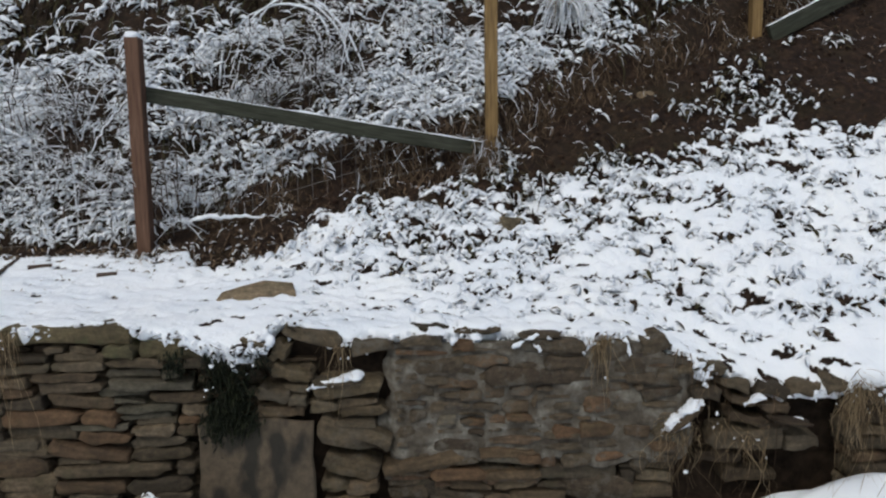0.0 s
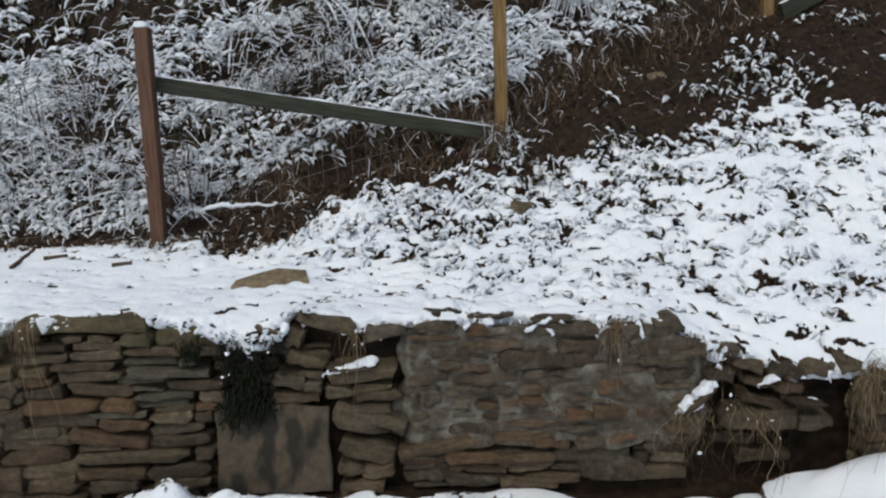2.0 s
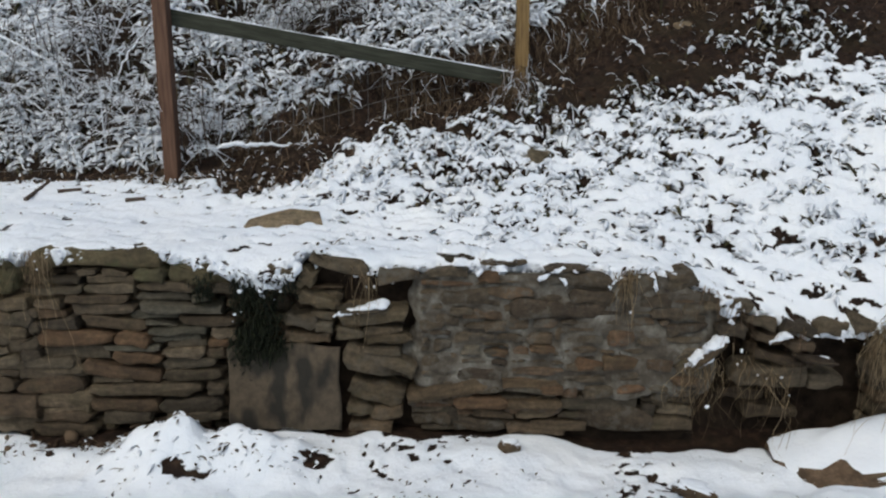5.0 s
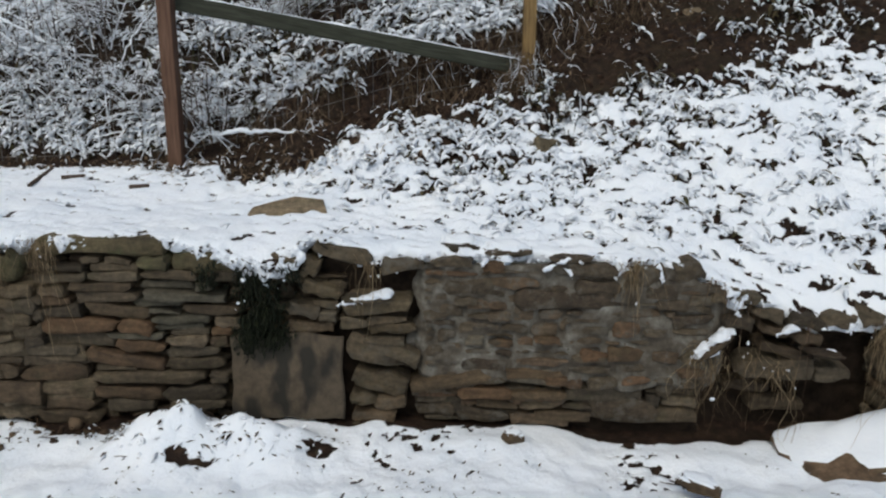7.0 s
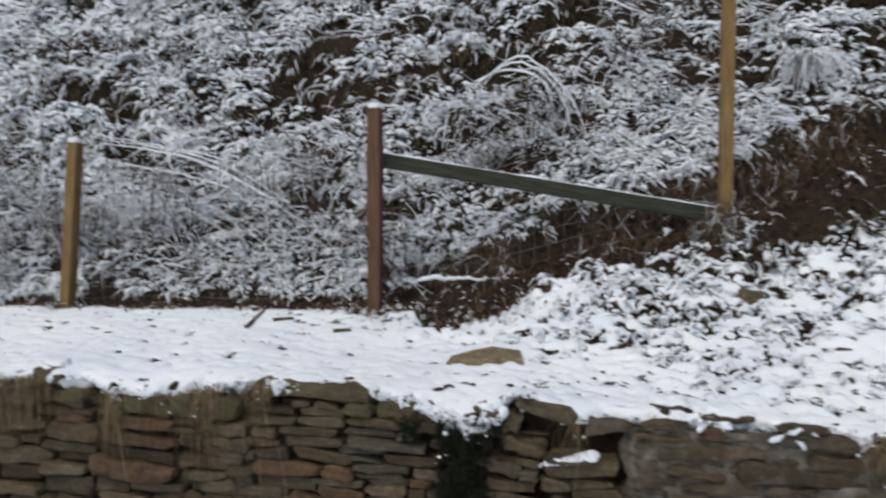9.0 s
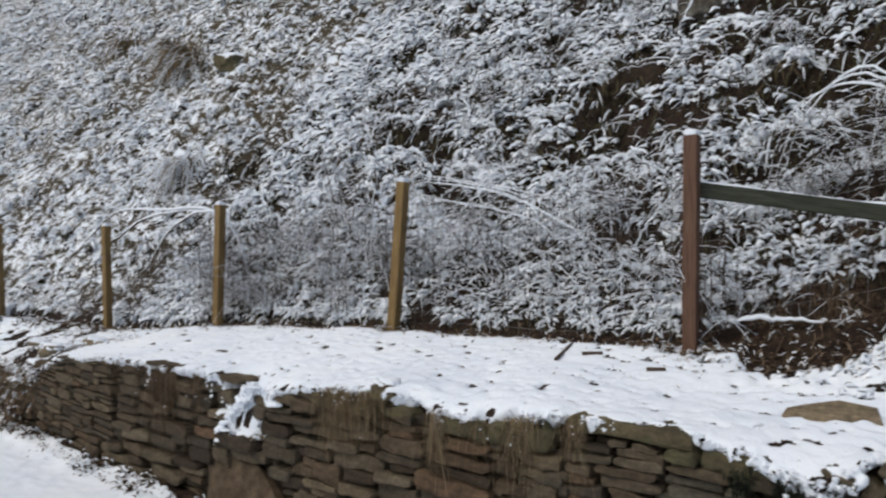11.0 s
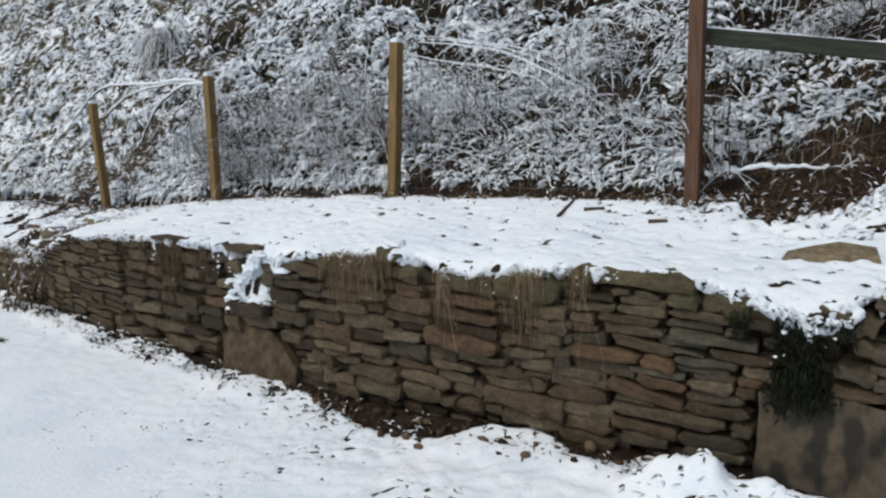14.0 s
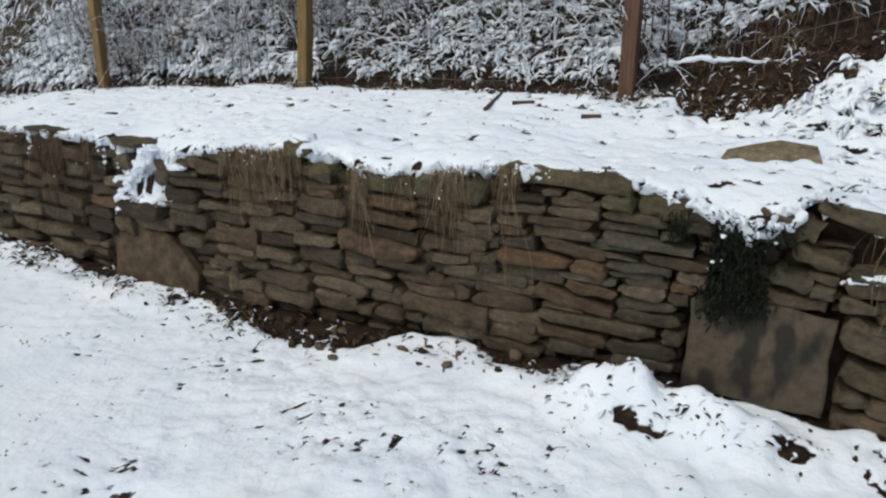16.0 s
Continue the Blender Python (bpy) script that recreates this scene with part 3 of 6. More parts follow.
def lay(top, x0, x1, long_range, tall_range, mat, low=None, high=None, proud=0.018, boost=1.2, slope=0.0, gap=0.0055, sink=0.0):
    low = low or (lambda x: foot(x) - 0.03)
    high = high or wall_top
    for x, z, ring, tall in pack(x0, x1, low, high, long_range, tall_range, boost, gap, slope):
        out = rng.uniform(-proud, proud) - sink
        me = solid_stone(ring, rng.uniform(0.16, 0.22), min(0.011, 0.16 * tall) * rng.uniform(0.5, 1.3), 0.006)
        set_stone(top, me, mat, x, float(face(x)) - out, z, 0, heading(x) + rng.normal(0, 2.0), rng.normal(0, 3.0))

def set_stones(rows, top, mat=None, out=0.008, loose=0.022, rough=1.1):
    """Single stones of a wall: middle, height, length, thickness and tilt; the wall below minus 4.42 is the one down the drive."""
    for x, z, length, tall, tilt in rows:
        if top is W4 and z < 0.16 and tall < 0.12:
            out = min(out, -0.035)
        put_stone(W2 if top is W1 and x < -4.42 else top, x, z, length * 0.975, tall * 0.89, tilt, out + rng.uniform(-loose, loose), mat, rng.uniform(0.16, 0.24), rng.uniform(-0.35, 0.35) * min(1.0, 0.22 / length), heading(x) + rng.normal(0, 3.0), rng.normal(0, 4.0), rough)

# dry-stone wall beside the slab and the wall running down the drive
W4 = wall_section("wall_4", "mortared rubble wall with grey mortar between reddish stones", -0.3, 1.15)
W1 = wall_section("wall_1", "dry-stone retaining wall of flat brown sandstone with snow on top", -4.4, -0.3)
W2 = wall_section("wall_2", "dry-stone wall of brown stones running down along the drive", -9.3, -4.4)
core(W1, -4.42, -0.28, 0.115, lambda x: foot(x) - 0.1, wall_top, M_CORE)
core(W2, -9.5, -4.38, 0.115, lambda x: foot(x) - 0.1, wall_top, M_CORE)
# small stones wedged deep in the joints
lay(W1, -4.4, -1.26, (0.16, 0.36), (0.036, 0.065), M_STONE, high=lambda x: wall_top(x) - 0.07, slope=0.04, proud=0.012, sink=0.065)
lay(W1, -1.26, -0.66, (0.16, 0.30), (0.04, 0.07), M_STONE, low=lambda x: 0 * x + 0.50, high=lambda x: np.minimum(wall_top(x) - 0.05, 0.80), proud=0.012, sink=0.065)
lay(W2, -6.85, -4.42, (0.2, 0.4), (0.04, 0.08), M_STONE, low=lambda x: np.where((x > -5.2) & (x < -4.42), 0.27, foot(x) - 0.03), high=lambda x: wall_top(x) - 0.05, proud=0.012, sink=0.065)
lay(W2, -9.3, -6.85, (0.26, 0.62), (0.040, 0.088), M_STONE, slope=0.02)
# mossy coping
set_stones(((-2.29, 0.832, 0.08, 0.148, 6), (-1.35, 0.855, 0.32, 0.108, 2), (-1.6, 0.862, 0.15, 0.068, 2), (-1.87, 0.934, 0.68, 0.096, 0),), W1, M_MOSSY, 0.015)
set_stones(((-2.83, 0.81, 0.38, 0.103, 2), (-3.63, 0.823, 0.35, 0.08, 2), (-2.43, 0.828, 0.4, 0.132, 2), (-3.31, 0.829, 0.27, 0.083, 0), (-3.91, 0.835, 0.21, 0.103, 4), (-3.4, 0.934, 0.19, 0.077, 0),), W1, M_MOSSY, 0.015)
# rusty and grey stones, then the brown ones course by course
set_stones(((-1.69, 0.431, 0.24, 0.069, 4), (-1.28, 0.508, 0.12, 0.044, 0), (-1.71, 0.534, 0.17, 0.079, 5), (-2, 0.542, 0.41, 0.089, -1),), W1, M_RUST)
set_stones(((-1.71, 0.485, 0.29, 0.033, 1), (-1.5, 0.529, 0.25, 0.038, -2), (-1.48, 0.572, 0.3, 0.05, -2), (-1.59, 0.606, 0.2, 0.023, 5), (-1.6, 0.648, 0.25, 0.044, 1), (-1.45, 0.687, 0.41, 0.052, 3),
            (-1.36, 0.742, 0.08, 0.046, -1), (-1.54, 0.748, 0.28, 0.051, 0),), W1, M_GREY)
set_stones(((-2.09, 0.042, 0.33, 0.07, -1), (-2.35, 0.056, 0.18, 0.076, -3), (-1.43, 0.112, 0.28, 0.062, -3), (-1.77, 0.113, 0.25, 0.068, -2), (-2.09, 0.115, 0.28, 0.075, -2), (-2.33, 0.168, 0.19, 0.109, 0),
            (-1.44, 0.178, 0.32, 0.083, -2), (-1.78, 0.18, 0.35, 0.077, -1), (-2.1, 0.198, 0.25, 0.08, -2), (-1.66, 0.26, 0.58, 0.07, 0), (-1.31, 0.261, 0.09, 0.061, 0), (-2.15, 0.274, 0.33, 0.086, -1),
            (-2.36, 0.294, 0.09, 0.073, -5), (-1.83, 0.31, 0.23, 0.033, 0), (-1.43, 0.33, 0.3, 0.073, -2), (-2.12, 0.35, 0.36, 0.055, -1),), W1)
set_stones(((-1.77, 0.358, 0.4, 0.079, 8), (-2.18, 0.397, 0.43, 0.066, -2), (-1.44, 0.4, 0.27, 0.067, -3), (-2, 0.454, 0.36, 0.087, 1), (-1.46, 0.456, 0.21, 0.06, 0), (-1.3, 0.458, 0.09, 0.06, -4),
            (-2.29, 0.472, 0.19, 0.077, 0), (-1.44, 0.502, 0.2, 0.036, -4), (-2.3, 0.556, 0.15, 0.077, 0), (-1.25, 0.558, 0.14, 0.068, 2), (-2.07, 0.608, 0.2, 0.062, -3), (-1.79, 0.613, 0.33, 0.065, 8),
            (-1.32, 0.626, 0.29, 0.052, 3), (-2.28, 0.635, 0.17, 0.067, 0), (-2.09, 0.661, 0.15, 0.047, -1), (-1.84, 0.684, 0.31, 0.061, 1),), W1)
set_stones(((-2.28, 0.708, 0.15, 0.067, 0), (-1.2, 0.708, 0.08, 0.057, 8), (-2.11, 0.712, 0.14, 0.058, 2), (-1.86, 0.736, 0.32, 0.049, 0), (-2.05, 0.782, 0.25, 0.043, -1), (-1.8, 0.788, 0.26, 0.049, 0),
            (-1.33, 0.79, 0.06, 0.046, 5), (-1.24, 0.792, 0.12, 0.063, 6), (-1.52, 0.798, 0.29, 0.051, 2), (-2.04, 0.826, 0.21, 0.037, 1), (-1.79, 0.829, 0.24, 0.054, 2), (-1.77, 0.863, 0.14, 0.037, 8),
            (-1.91, 0.867, 0.1, 0.028, -3),), W1)
set_stones(((-3.82, -0.038, 0.2, 0.101, -2), (-3.91, 0.031, 0.3, 0.101, -2), (-3.54, 0.047, 0.41, 0.115, -1), (-2.99, 0.056, 0.11, 0.056, -4), (-2.42, 0.072, 0.41, 0.105, -2), (-3.19, 0.074, 0.28, 0.111, -1),
            (-2.83, 0.075, 0.18, 0.076, -4), (-2.67, 0.08, 0.12, 0.054, -6), (-4.02, 0.082, 0.21, 0.062, -2), (-3.57, 0.14, 0.43, 0.092, -2), (-2.08, 0.154, 0.24, 0.068, -2), (-4.04, 0.17, 0.21, 0.066, -2),
            (-2.84, 0.17, 0.21, 0.088, -4), (-3.16, 0.171, 0.39, 0.095, 2), (-2.47, 0.182, 0.53, 0.117, 0), (-3.82, 0.184, 0.24, 0.064, -2),), W1)
set_stones(((-3.56, 0.222, 0.27, 0.062, 2), (-2.07, 0.222, 0.27, 0.085, -2), (-2.93, 0.229, 0.27, 0.065, 2), (-3.87, 0.233, 0.22, 0.057, -2), (-3.23, 0.246, 0.31, 0.059, 2), (-2.56, 0.259, 0.34, 0.067, -2),
            (-3.95, 0.268, 0.35, 0.057, -1), (-3.63, 0.285, 0.29, 0.076, 2), (-2.13, 0.29, 0.32, 0.079, -2), (-2.95, 0.295, 0.31, 0.051, 0), (-2.42, 0.3, 0.23, 0.082, -4), (-2.63, 0.323, 0.31, 0.074, -2),
            (-4.06, 0.332, 0.12, 0.072, 0), (-3.3, 0.338, 0.34, 0.121, 0), (-2.37, 0.353, 0.18, 0.034, -2), (-3.02, 0.356, 0.22, 0.084, 0),), W1)
set_stones(((-3.87, 0.364, 0.25, 0.144, 0), (-2.11, 0.366, 0.29, 0.054, -2), (-2.73, 0.378, 0.33, 0.049, 0), (-3.61, 0.383, 0.28, 0.118, 2), (-2.5, 0.398, 0.08, 0.066, -4), (-2.14, 0.407, 0.27, 0.06, -1),
            (-2.38, 0.409, 0.21, 0.074, -4), (-3.32, 0.429, 0.28, 0.066, 0), (-2.21, 0.452, 0.1, 0.06, 0), (-2.89, 0.454, 0.53, 0.12, 2), (-2.49, 0.456, 0.21, 0.059, -2), (-3.96, 0.462, 0.27, 0.063, 2),
            (-2.43, 0.462, 0.21, 0.052, -2), (-3.61, 0.482, 0.41, 0.109, 0), (-3.26, 0.496, 0.21, 0.064, 0), (-2.25, 0.503, 0.15, 0.066, -2),), W1)
set_stones(((-2.5, 0.534, 0.21, 0.067, 0), (-2.37, 0.534, 0.28, 0.072, -1), (-2.88, 0.535, 0.49, 0.07, 2), (-3.29, 0.548, 0.35, 0.061, 2), (-3.74, 0.56, 0.25, 0.074, -1), (-3.55, 0.578, 0.14, 0.058, -1),
            (-2.19, 0.586, 0.06, 0.065, -2), (-2.35, 0.592, 0.24, 0.053, -2), (-2.84, 0.617, 0.45, 0.085, 2), (-3.83, 0.627, 0.35, 0.067, 0), (-2.54, 0.633, 0.14, 0.076, 0), (-3.26, 0.638, 0.35, 0.099, 0),
            (-2.37, 0.646, 0.18, 0.047, 0), (-2.2, 0.656, 0.07, 0.052, 1), (-3.55, 0.66, 0.25, 0.064, 0), (-2.65, 0.688, 0.31, 0.04, 2),), W1)
set_stones(((-3.25, 0.709, 0.2, 0.042, 0), (-2.33, 0.71, 0.2, 0.07, 0), (-3.74, 0.714, 0.45, 0.075, 0), (-2.83, 0.716, 0.4, 0.074, 0), (-3.31, 0.748, 0.33, 0.059, 0), (-2.56, 0.753, 0.13, 0.044, 0),
            (-3.24, 0.794, 0.13, 0.048, -2),), W1)
set_stones(((-4.12, 0.004, 0.2, 0.08, -2), (-4.17, 0.06, 0.26, 0.06, -2), (-3.97, 0.122, 0.08, 0.069, 0), (-4.13, 0.138, 0.19, 0.071, -2), (-3.97, 0.217, 0.13, 0.061, 0), (-4.17, 0.218, 0.35, 0.086, -2),
            (-4.37, 0.258, 0.24, 0.08, -1), (-4.11, 0.33, 0.23, 0.084, -2), (-4.06, 0.395, 0.18, 0.075, -2), (-4.37, 0.399, 0.38, 0.108, 0), (-4.03, 0.459, 0.26, 0.059, 0), (-4.39, 0.486, 0.28, 0.081, 0),
            (-4.08, 0.518, 0.39, 0.063, 0), (-4.39, 0.558, 0.3, 0.095, 0), (-4.1, 0.615, 0.22, 0.066, -2), (-4.58, 0.647, 0.16, 0.107, 4),), W1)
set_stones(((-4.25, 0.65, 0.53, 0.059, -2), (-4.38, 0.696, 0.28, 0.052, -1), (-3.92, 0.708, 0.1, 0.07, 2), (-4.54, 0.738, 0.24, 0.083, -3), (-4.1, 0.764, 0.28, 0.092, 0), (-3.9, 0.779, 0.13, 0.076, 1),
            (-4.32, 0.781, 0.24, 0.073, -2), (-4.07, 0.855, 0.26, 0.084, -2),), W1)
set_stones(((-6.16, -0.192, 0.52, 0.102, -1), (-6.37, -0.139, 0.4, 0.093, 0), (-6.73, -0.094, 0.4, 0.084, -2), (-5.9, -0.07, 0.53, 0.127, 0), (-6.36, -0.036, 0.27, 0.071, -1), (-5.48, -0.009, 0.32, 0.056, -2),
            (-6.76, 0.007, 0.26, 0.084, -4), (-5.46, 0.054, 0.32, 0.055, -2), (-6, 0.064, 0.51, 0.087, -2), (-6.39, 0.067, 0.39, 0.095, 1), (-5.56, 0.1, 0.4, 0.087, -1), (-6.73, 0.136, 0.21, 0.097, -2),
            (-6.37, 0.186, 0.46, 0.103, -2), (-5.94, 0.202, 0.45, 0.108, -1), (-6.62, 0.225, 0.38, 0.07, -2), (-5.63, 0.28, 0.21, 0.082, 0),), W2)
set_stones(((-6.59, 0.3, 0.37, 0.079, 0), (-6.25, 0.322, 0.23, 0.067, 1), (-5.99, 0.337, 0.24, 0.102, 2), (-5.69, 0.346, 0.35, 0.113, 2), (-6.56, 0.383, 0.37, 0.078, 0), (-6.22, 0.418, 0.29, 0.075, 1),
            (-6.53, 0.465, 0.36, 0.067, 0), (-5.62, 0.477, 0.34, 0.061, 0), (-5.92, 0.478, 0.24, 0.091, 2), (-6.18, 0.538, 0.29, 0.092, 0), (-6.5, 0.548, 0.36, 0.095, 0), (-5.63, 0.576, 0.26, 0.095, 2),
            (-5.88, 0.611, 0.27, 0.114, 2), (-5.34, 0.632, 0.3, 0.117, 0), (-6.48, 0.647, 0.31, 0.102, 0), (-6.14, 0.671, 0.29, 0.098, 2),), W2)
set_stones(((-5.58, 0.7, 0.29, 0.101, 1), (-5.84, 0.746, 0.27, 0.077, 1), (-5.23, 0.75, 0.31, 0.064, 0), (-6.44, 0.766, 0.31, 0.127, -1), (-5.28, 0.834, 0.28, 0.056, 0), (-4.95, 0.841, 0.29, 0.058, 2),
            (-5.87, 0.85, 0.55, 0.059, 0),), W2)
# stones of the notch
set_stones(((-5.33, 0.22, 0.34, 0.132, -2), (-5.06, 0.266, 0.22, 0.137, -2), (-5.32, 0.312, 0.34, 0.087, -2), (-4.72, 0.315, 0.43, 0.106, -2), (-4.85, 0.397, 0.51, 0.131, -2), (-5.23, 0.41, 0.3, 0.085, -2),
            (-5.18, 0.492, 0.29, 0.067, 0), (-5.09, 0.564, 0.21, 0.062, 0), (-5.01, 0.7, 0.18, 0.112, -4),), W2, None, 0.03)
# the stack beside the hollow
set_stones(((-0.51, 0.004, 0.32, 0.057, 1), (-0.53, 0.063, 0.24, 0.076, 2), (-0.44, 0.142, 0.17, 0.071, -8), (-0.58, 0.154, 0.13, 0.062, 9), (-0.5, 0.244, 0.3, 0.135, 12), (-0.48, 0.411, 0.39, 0.132, 10),
            (-0.47, 0.474, 0.21, 0.038, 4), (-0.43, 0.53, 0.23, 0.065, 1), (-0.84, 0.54, 0.26, 0.07, 0), (-0.62, 0.565, 0.14, 0.059, 0), (-0.46, 0.577, 0.21, 0.039, -4), (-0.75, 0.596, 0.1, 0.059, 3),
            (-0.87, 0.628, 0.16, 0.076, 10), (-0.52, 0.651, 0.36, 0.096, -3), (-0.76, 0.655, 0.13, 0.041, 10), (-0.78, 0.726, 0.2, 0.075, 14),), W1, M_TAWNY, 0.02, 0.02, 1.3)
set_stones(((-0.83, 0.844, 0.09, 0.114, 19), (-0.67, 0.918, 0.31, 0.085, 11), (-0.95, 0.875, 0.16, 0.05, 9),), W1, M_TAWNY, 0.02, 0.02, 1.3)

W3 = wall_section("wall_3", "far low dry-stone wall beside the drive", -17.5, -9.9)
core(W3, -17.6, -9.85, 0.12, lambda x: foot(x) - 0.1, wall_top, M_CORE)
lay(W3, -17.5, -9.9, (0.30, 0.75), (0.06, 0.11), M_TAWNY)

# mortared stretch
core(W4, -0.33, 1.24, 0.004, lambda x: 0 * x + 0.22, wall_top, M_MORTAR, 0.055, "mortar", 0.16, 0.011)
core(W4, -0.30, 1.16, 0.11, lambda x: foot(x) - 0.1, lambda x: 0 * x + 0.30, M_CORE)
lay(W4, -0.28, 1.14, (0.10, 0.30), (0.032, 0.075), M_RED, low=lambda x: 0.22 + 0.02 * np.sin(9 * x), high=lambda x: wall_top(x) - 0.04, proud=0.012, gap=0.008, slope=0.02, sink=-0.002)
lay(W4, -0.28, 1.14, (0.20, 0.45), (0.035, 0.07), M_STONE, low=lambda x: foot(x) + 0.02, high=lambda x: 0.22 + 0 * x, slope=0.02, sink=0.04)
set_stones(((0.31, 0.186, 0.3, 0.053, 2), (0.03, 0.191, 0.29, 0.065, 2), (-0.14, 0.259, 0.42, 0.083, -8), (0.39, 0.265, 0.12, 0.048, 6), (0.27, 0.298, 0.29, 0.054, 2), (0.57, 0.398, 0.14, 0.066, -2),
            (0.73, 0.41, 0.19, 0.072, -2), (0.12, 0.461, 0.09, 0.044, 5), (0.34, 0.484, 0.13, 0.041, 2), (0.06, 0.846, 0.11, 0.042, -3),), W4, M_RUST, 0.020, 0.006, 1.2)
set_stones(((0.33, 0.03, 0.32, 0.076, 5), (0.02, 0.053, 0.29, 0.081, 5), (-0.22, 0.082, 0.2, 0.075, 7), (0.7, 0.116, 0.47, 0.161, 11), (0.02, 0.126, 0.22, 0.043, 1), (-0.22, 0.142, 0.22, 0.047, 0),
            (0.3, 0.142, 0.3, 0.055, 2), (-0.22, 0.17, 0.23, 0.046, -1), (0.95, 0.204, 0.09, 0.092, 19), (0.67, 0.27, 0.23, 0.061, 4), (0.88, 0.356, 0.15, 0.066, 12), (-0.17, 0.392, 0.08, 0.042, 4),
            (0.3, 0.424, 0.21, 0.09, 1), (0.91, 0.494, 0.17, 0.054, -2), (-0.03, 0.522, 0.2, 0.035, 0), (0.81, 0.57, 0.16, 0.07, -11),), W4, M_RED, 0.016, 0.006, 1.2)
set_stones(((1.04, 0.591, 0.21, 0.064, -8), (0.1, 0.601, 0.11, 0.053, 3), (-0.22, 0.605, 0.14, 0.047, -3), (0.94, 0.665, 0.17, 0.058, 2), (-0.07, 0.679, 0.11, 0.046, -3), (1.09, 0.688, 0.15, 0.052, 4),
            (0.41, 0.69, 0.5, 0.11, -1), (1.16, 0.74, 0.14, 0.041, 14), (-0.06, 0.751, 0.25, 0.08, -4), (0.57, 0.756, 0.23, 0.072, 3), (0.83, 0.818, 0.17, 0.097, -10), (1.01, 0.83, 0.15, 0.091, -6),
            (0.5, 0.841, 0.34, 0.068, 2), (-0.38, 0.857, 0.23, 0.077, -2), (-0.14, 0.874, 0.22, 0.051, -2), (0.44, 0.895, 0.21, 0.033, 0),), W4, M_RED, 0.016, 0.006, 1.2)

# collapsing stretch
W5 = wall_section("wall_5", "collapsing dry-stone wall with dark hollows and hanging roots", 1.15, 4.5)
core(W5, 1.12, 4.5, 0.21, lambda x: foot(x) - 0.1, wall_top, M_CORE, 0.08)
lay(W5, 2.0, 4.4, (0.18, 0.4), (0.05, 0.09), M_STONE)
set_stones(((1.74, 0.331, 0.18, 0.081, -3), (1.47, 0.344, 0.38, 0.108, -4), (1.98, 0.394, 0.08, 0.089, -1), (1.08, 0.434, 0.2, 0.041, -38),
            (1.52, 0.437, 0.31, 0.054, 14), (1.6, 0.514, 0.14, 0.056, 7), (1.45, 0.548, 0.13, 0.047, 10), (1.26, 0.589, 0.16, 0.07, 6), (1.59, 0.601, 0.19, 0.081, 14), (1.75, 0.606, 0.17, 0.075, 7),
            (1.91, 0.624, 0.11, 0.086, 2), (1.4, 0.639, 0.17, 0.058, 14), (1.16, 0.711, 0.09, 0.046, 3), (1.29, 0.716, 0.14, 0.069, 11),), W5, None, 0.03, 0.02, 1.4)
set_stones(((1.40, 0.20, 0.26, 0.07, 3), (1.20, 0.30, 0.14, 0.1, 0), (1.55, 0.10, 0.3, 0.08, 0), (1.22, 0.50, 0.16, 0.09, 0)), W5, None, -0.13, 0.02, 1.4)

# ---- standing slabs in the wall ----
def slab(name, label, x0, x1, z0, z1, mat, out, lean, chip=0.02, cut=(0.0, 0.0)):
    """A standing slab; cut takes off its upper left and upper right corners."""
    n = 13
    t = np.linspace(0, 1, n)
    xs = x0 + (x1 - x0) * t
    low = [(x, z0 + rng.uniform(0, chip)) for x in xs]
    drop = cut[0] * np.clip(1 - t / 0.25, 0, 1) ** 2 + cut[1] * np.clip(1 - (1 - t) / 0.4, 0, 1) ** 1.5
    high = [(x, z1 - d - rng.uniform(0, chip)) for x, d in zip(xs, drop)]
    right = [(x1 + rng.uniform(-0.9, 0.5) * chip, z0 + (high[-1][1] - z0) * k) for k in (0.2, 0.4, 0.6, 0.8)]
    left = [(x0 + rng.uniform(-0.5, 0.9) * chip, z0 + (high[0][1] - z0) * k) for k in (0.8, 0.6, 0.4, 0.2)]
    ring = np.array(low + right + high[::-1] + left)
    mid = ring.mean(0)
    me = solid_stone(ring - mid, 0.09, 0.016, 0.004)
    ob = set_stone(None, me, mat, mid[0], float(face(mid[0])) - out, mid[1], 0, heading(mid[0]), lean, name)
    return tagged(ob, label, "stone slab")

def slab_material():
    m, n, l, b = material("stained_slab")
    p = place_of(n)
    c = ramp(n, l, noise_node(n, l, p, 0.05, 8.0, 0.7), [(0.3, (0.058, 0.046, 0.033)), (0.7, (0.115, 0.092, 0.066))])
    k = n.new("ShaderNodeMapping")
    k.inputs["Scale"].default_value = (9.0, 1.0, 4.0)
    l.new(p, k.inputs[0])
    smear = ramp(n, l, noise_node(n, l, k.outputs[0], 1.0, 2.0, 0.5), [(0.48, (0, 0, 0)), (0.60, (1, 1, 1))])
    c = mix(n, l, maths(n, l, "MULTIPLY", smear, 0.85), c, (0.020, 0.020, 0.018))
    l.new(c, b.inputs["Base Color"])
    b.inputs["Roughness"].default_value = 0.85
    bump(n, l, b, noise_node(n, l, p, 0.015, 6.0), 0.4, 0.006)
    return m

M_SLAB = slab_material()
slab("stone_slab", "upright grey-brown slab with dark smears set at the foot of the wall", -1.245, -0.675, 0.05, 0.52, M_SLAB, 0.035, -3, 0.014, (0.03, 0.02))
slab("stone_slab", "upright plain brown slab set in the wall under a snowy notch", -5.26, -4.34, -0.24, 0.275, M_BROWN, 0.0, -5, 0.03, (0.13, 0.24))

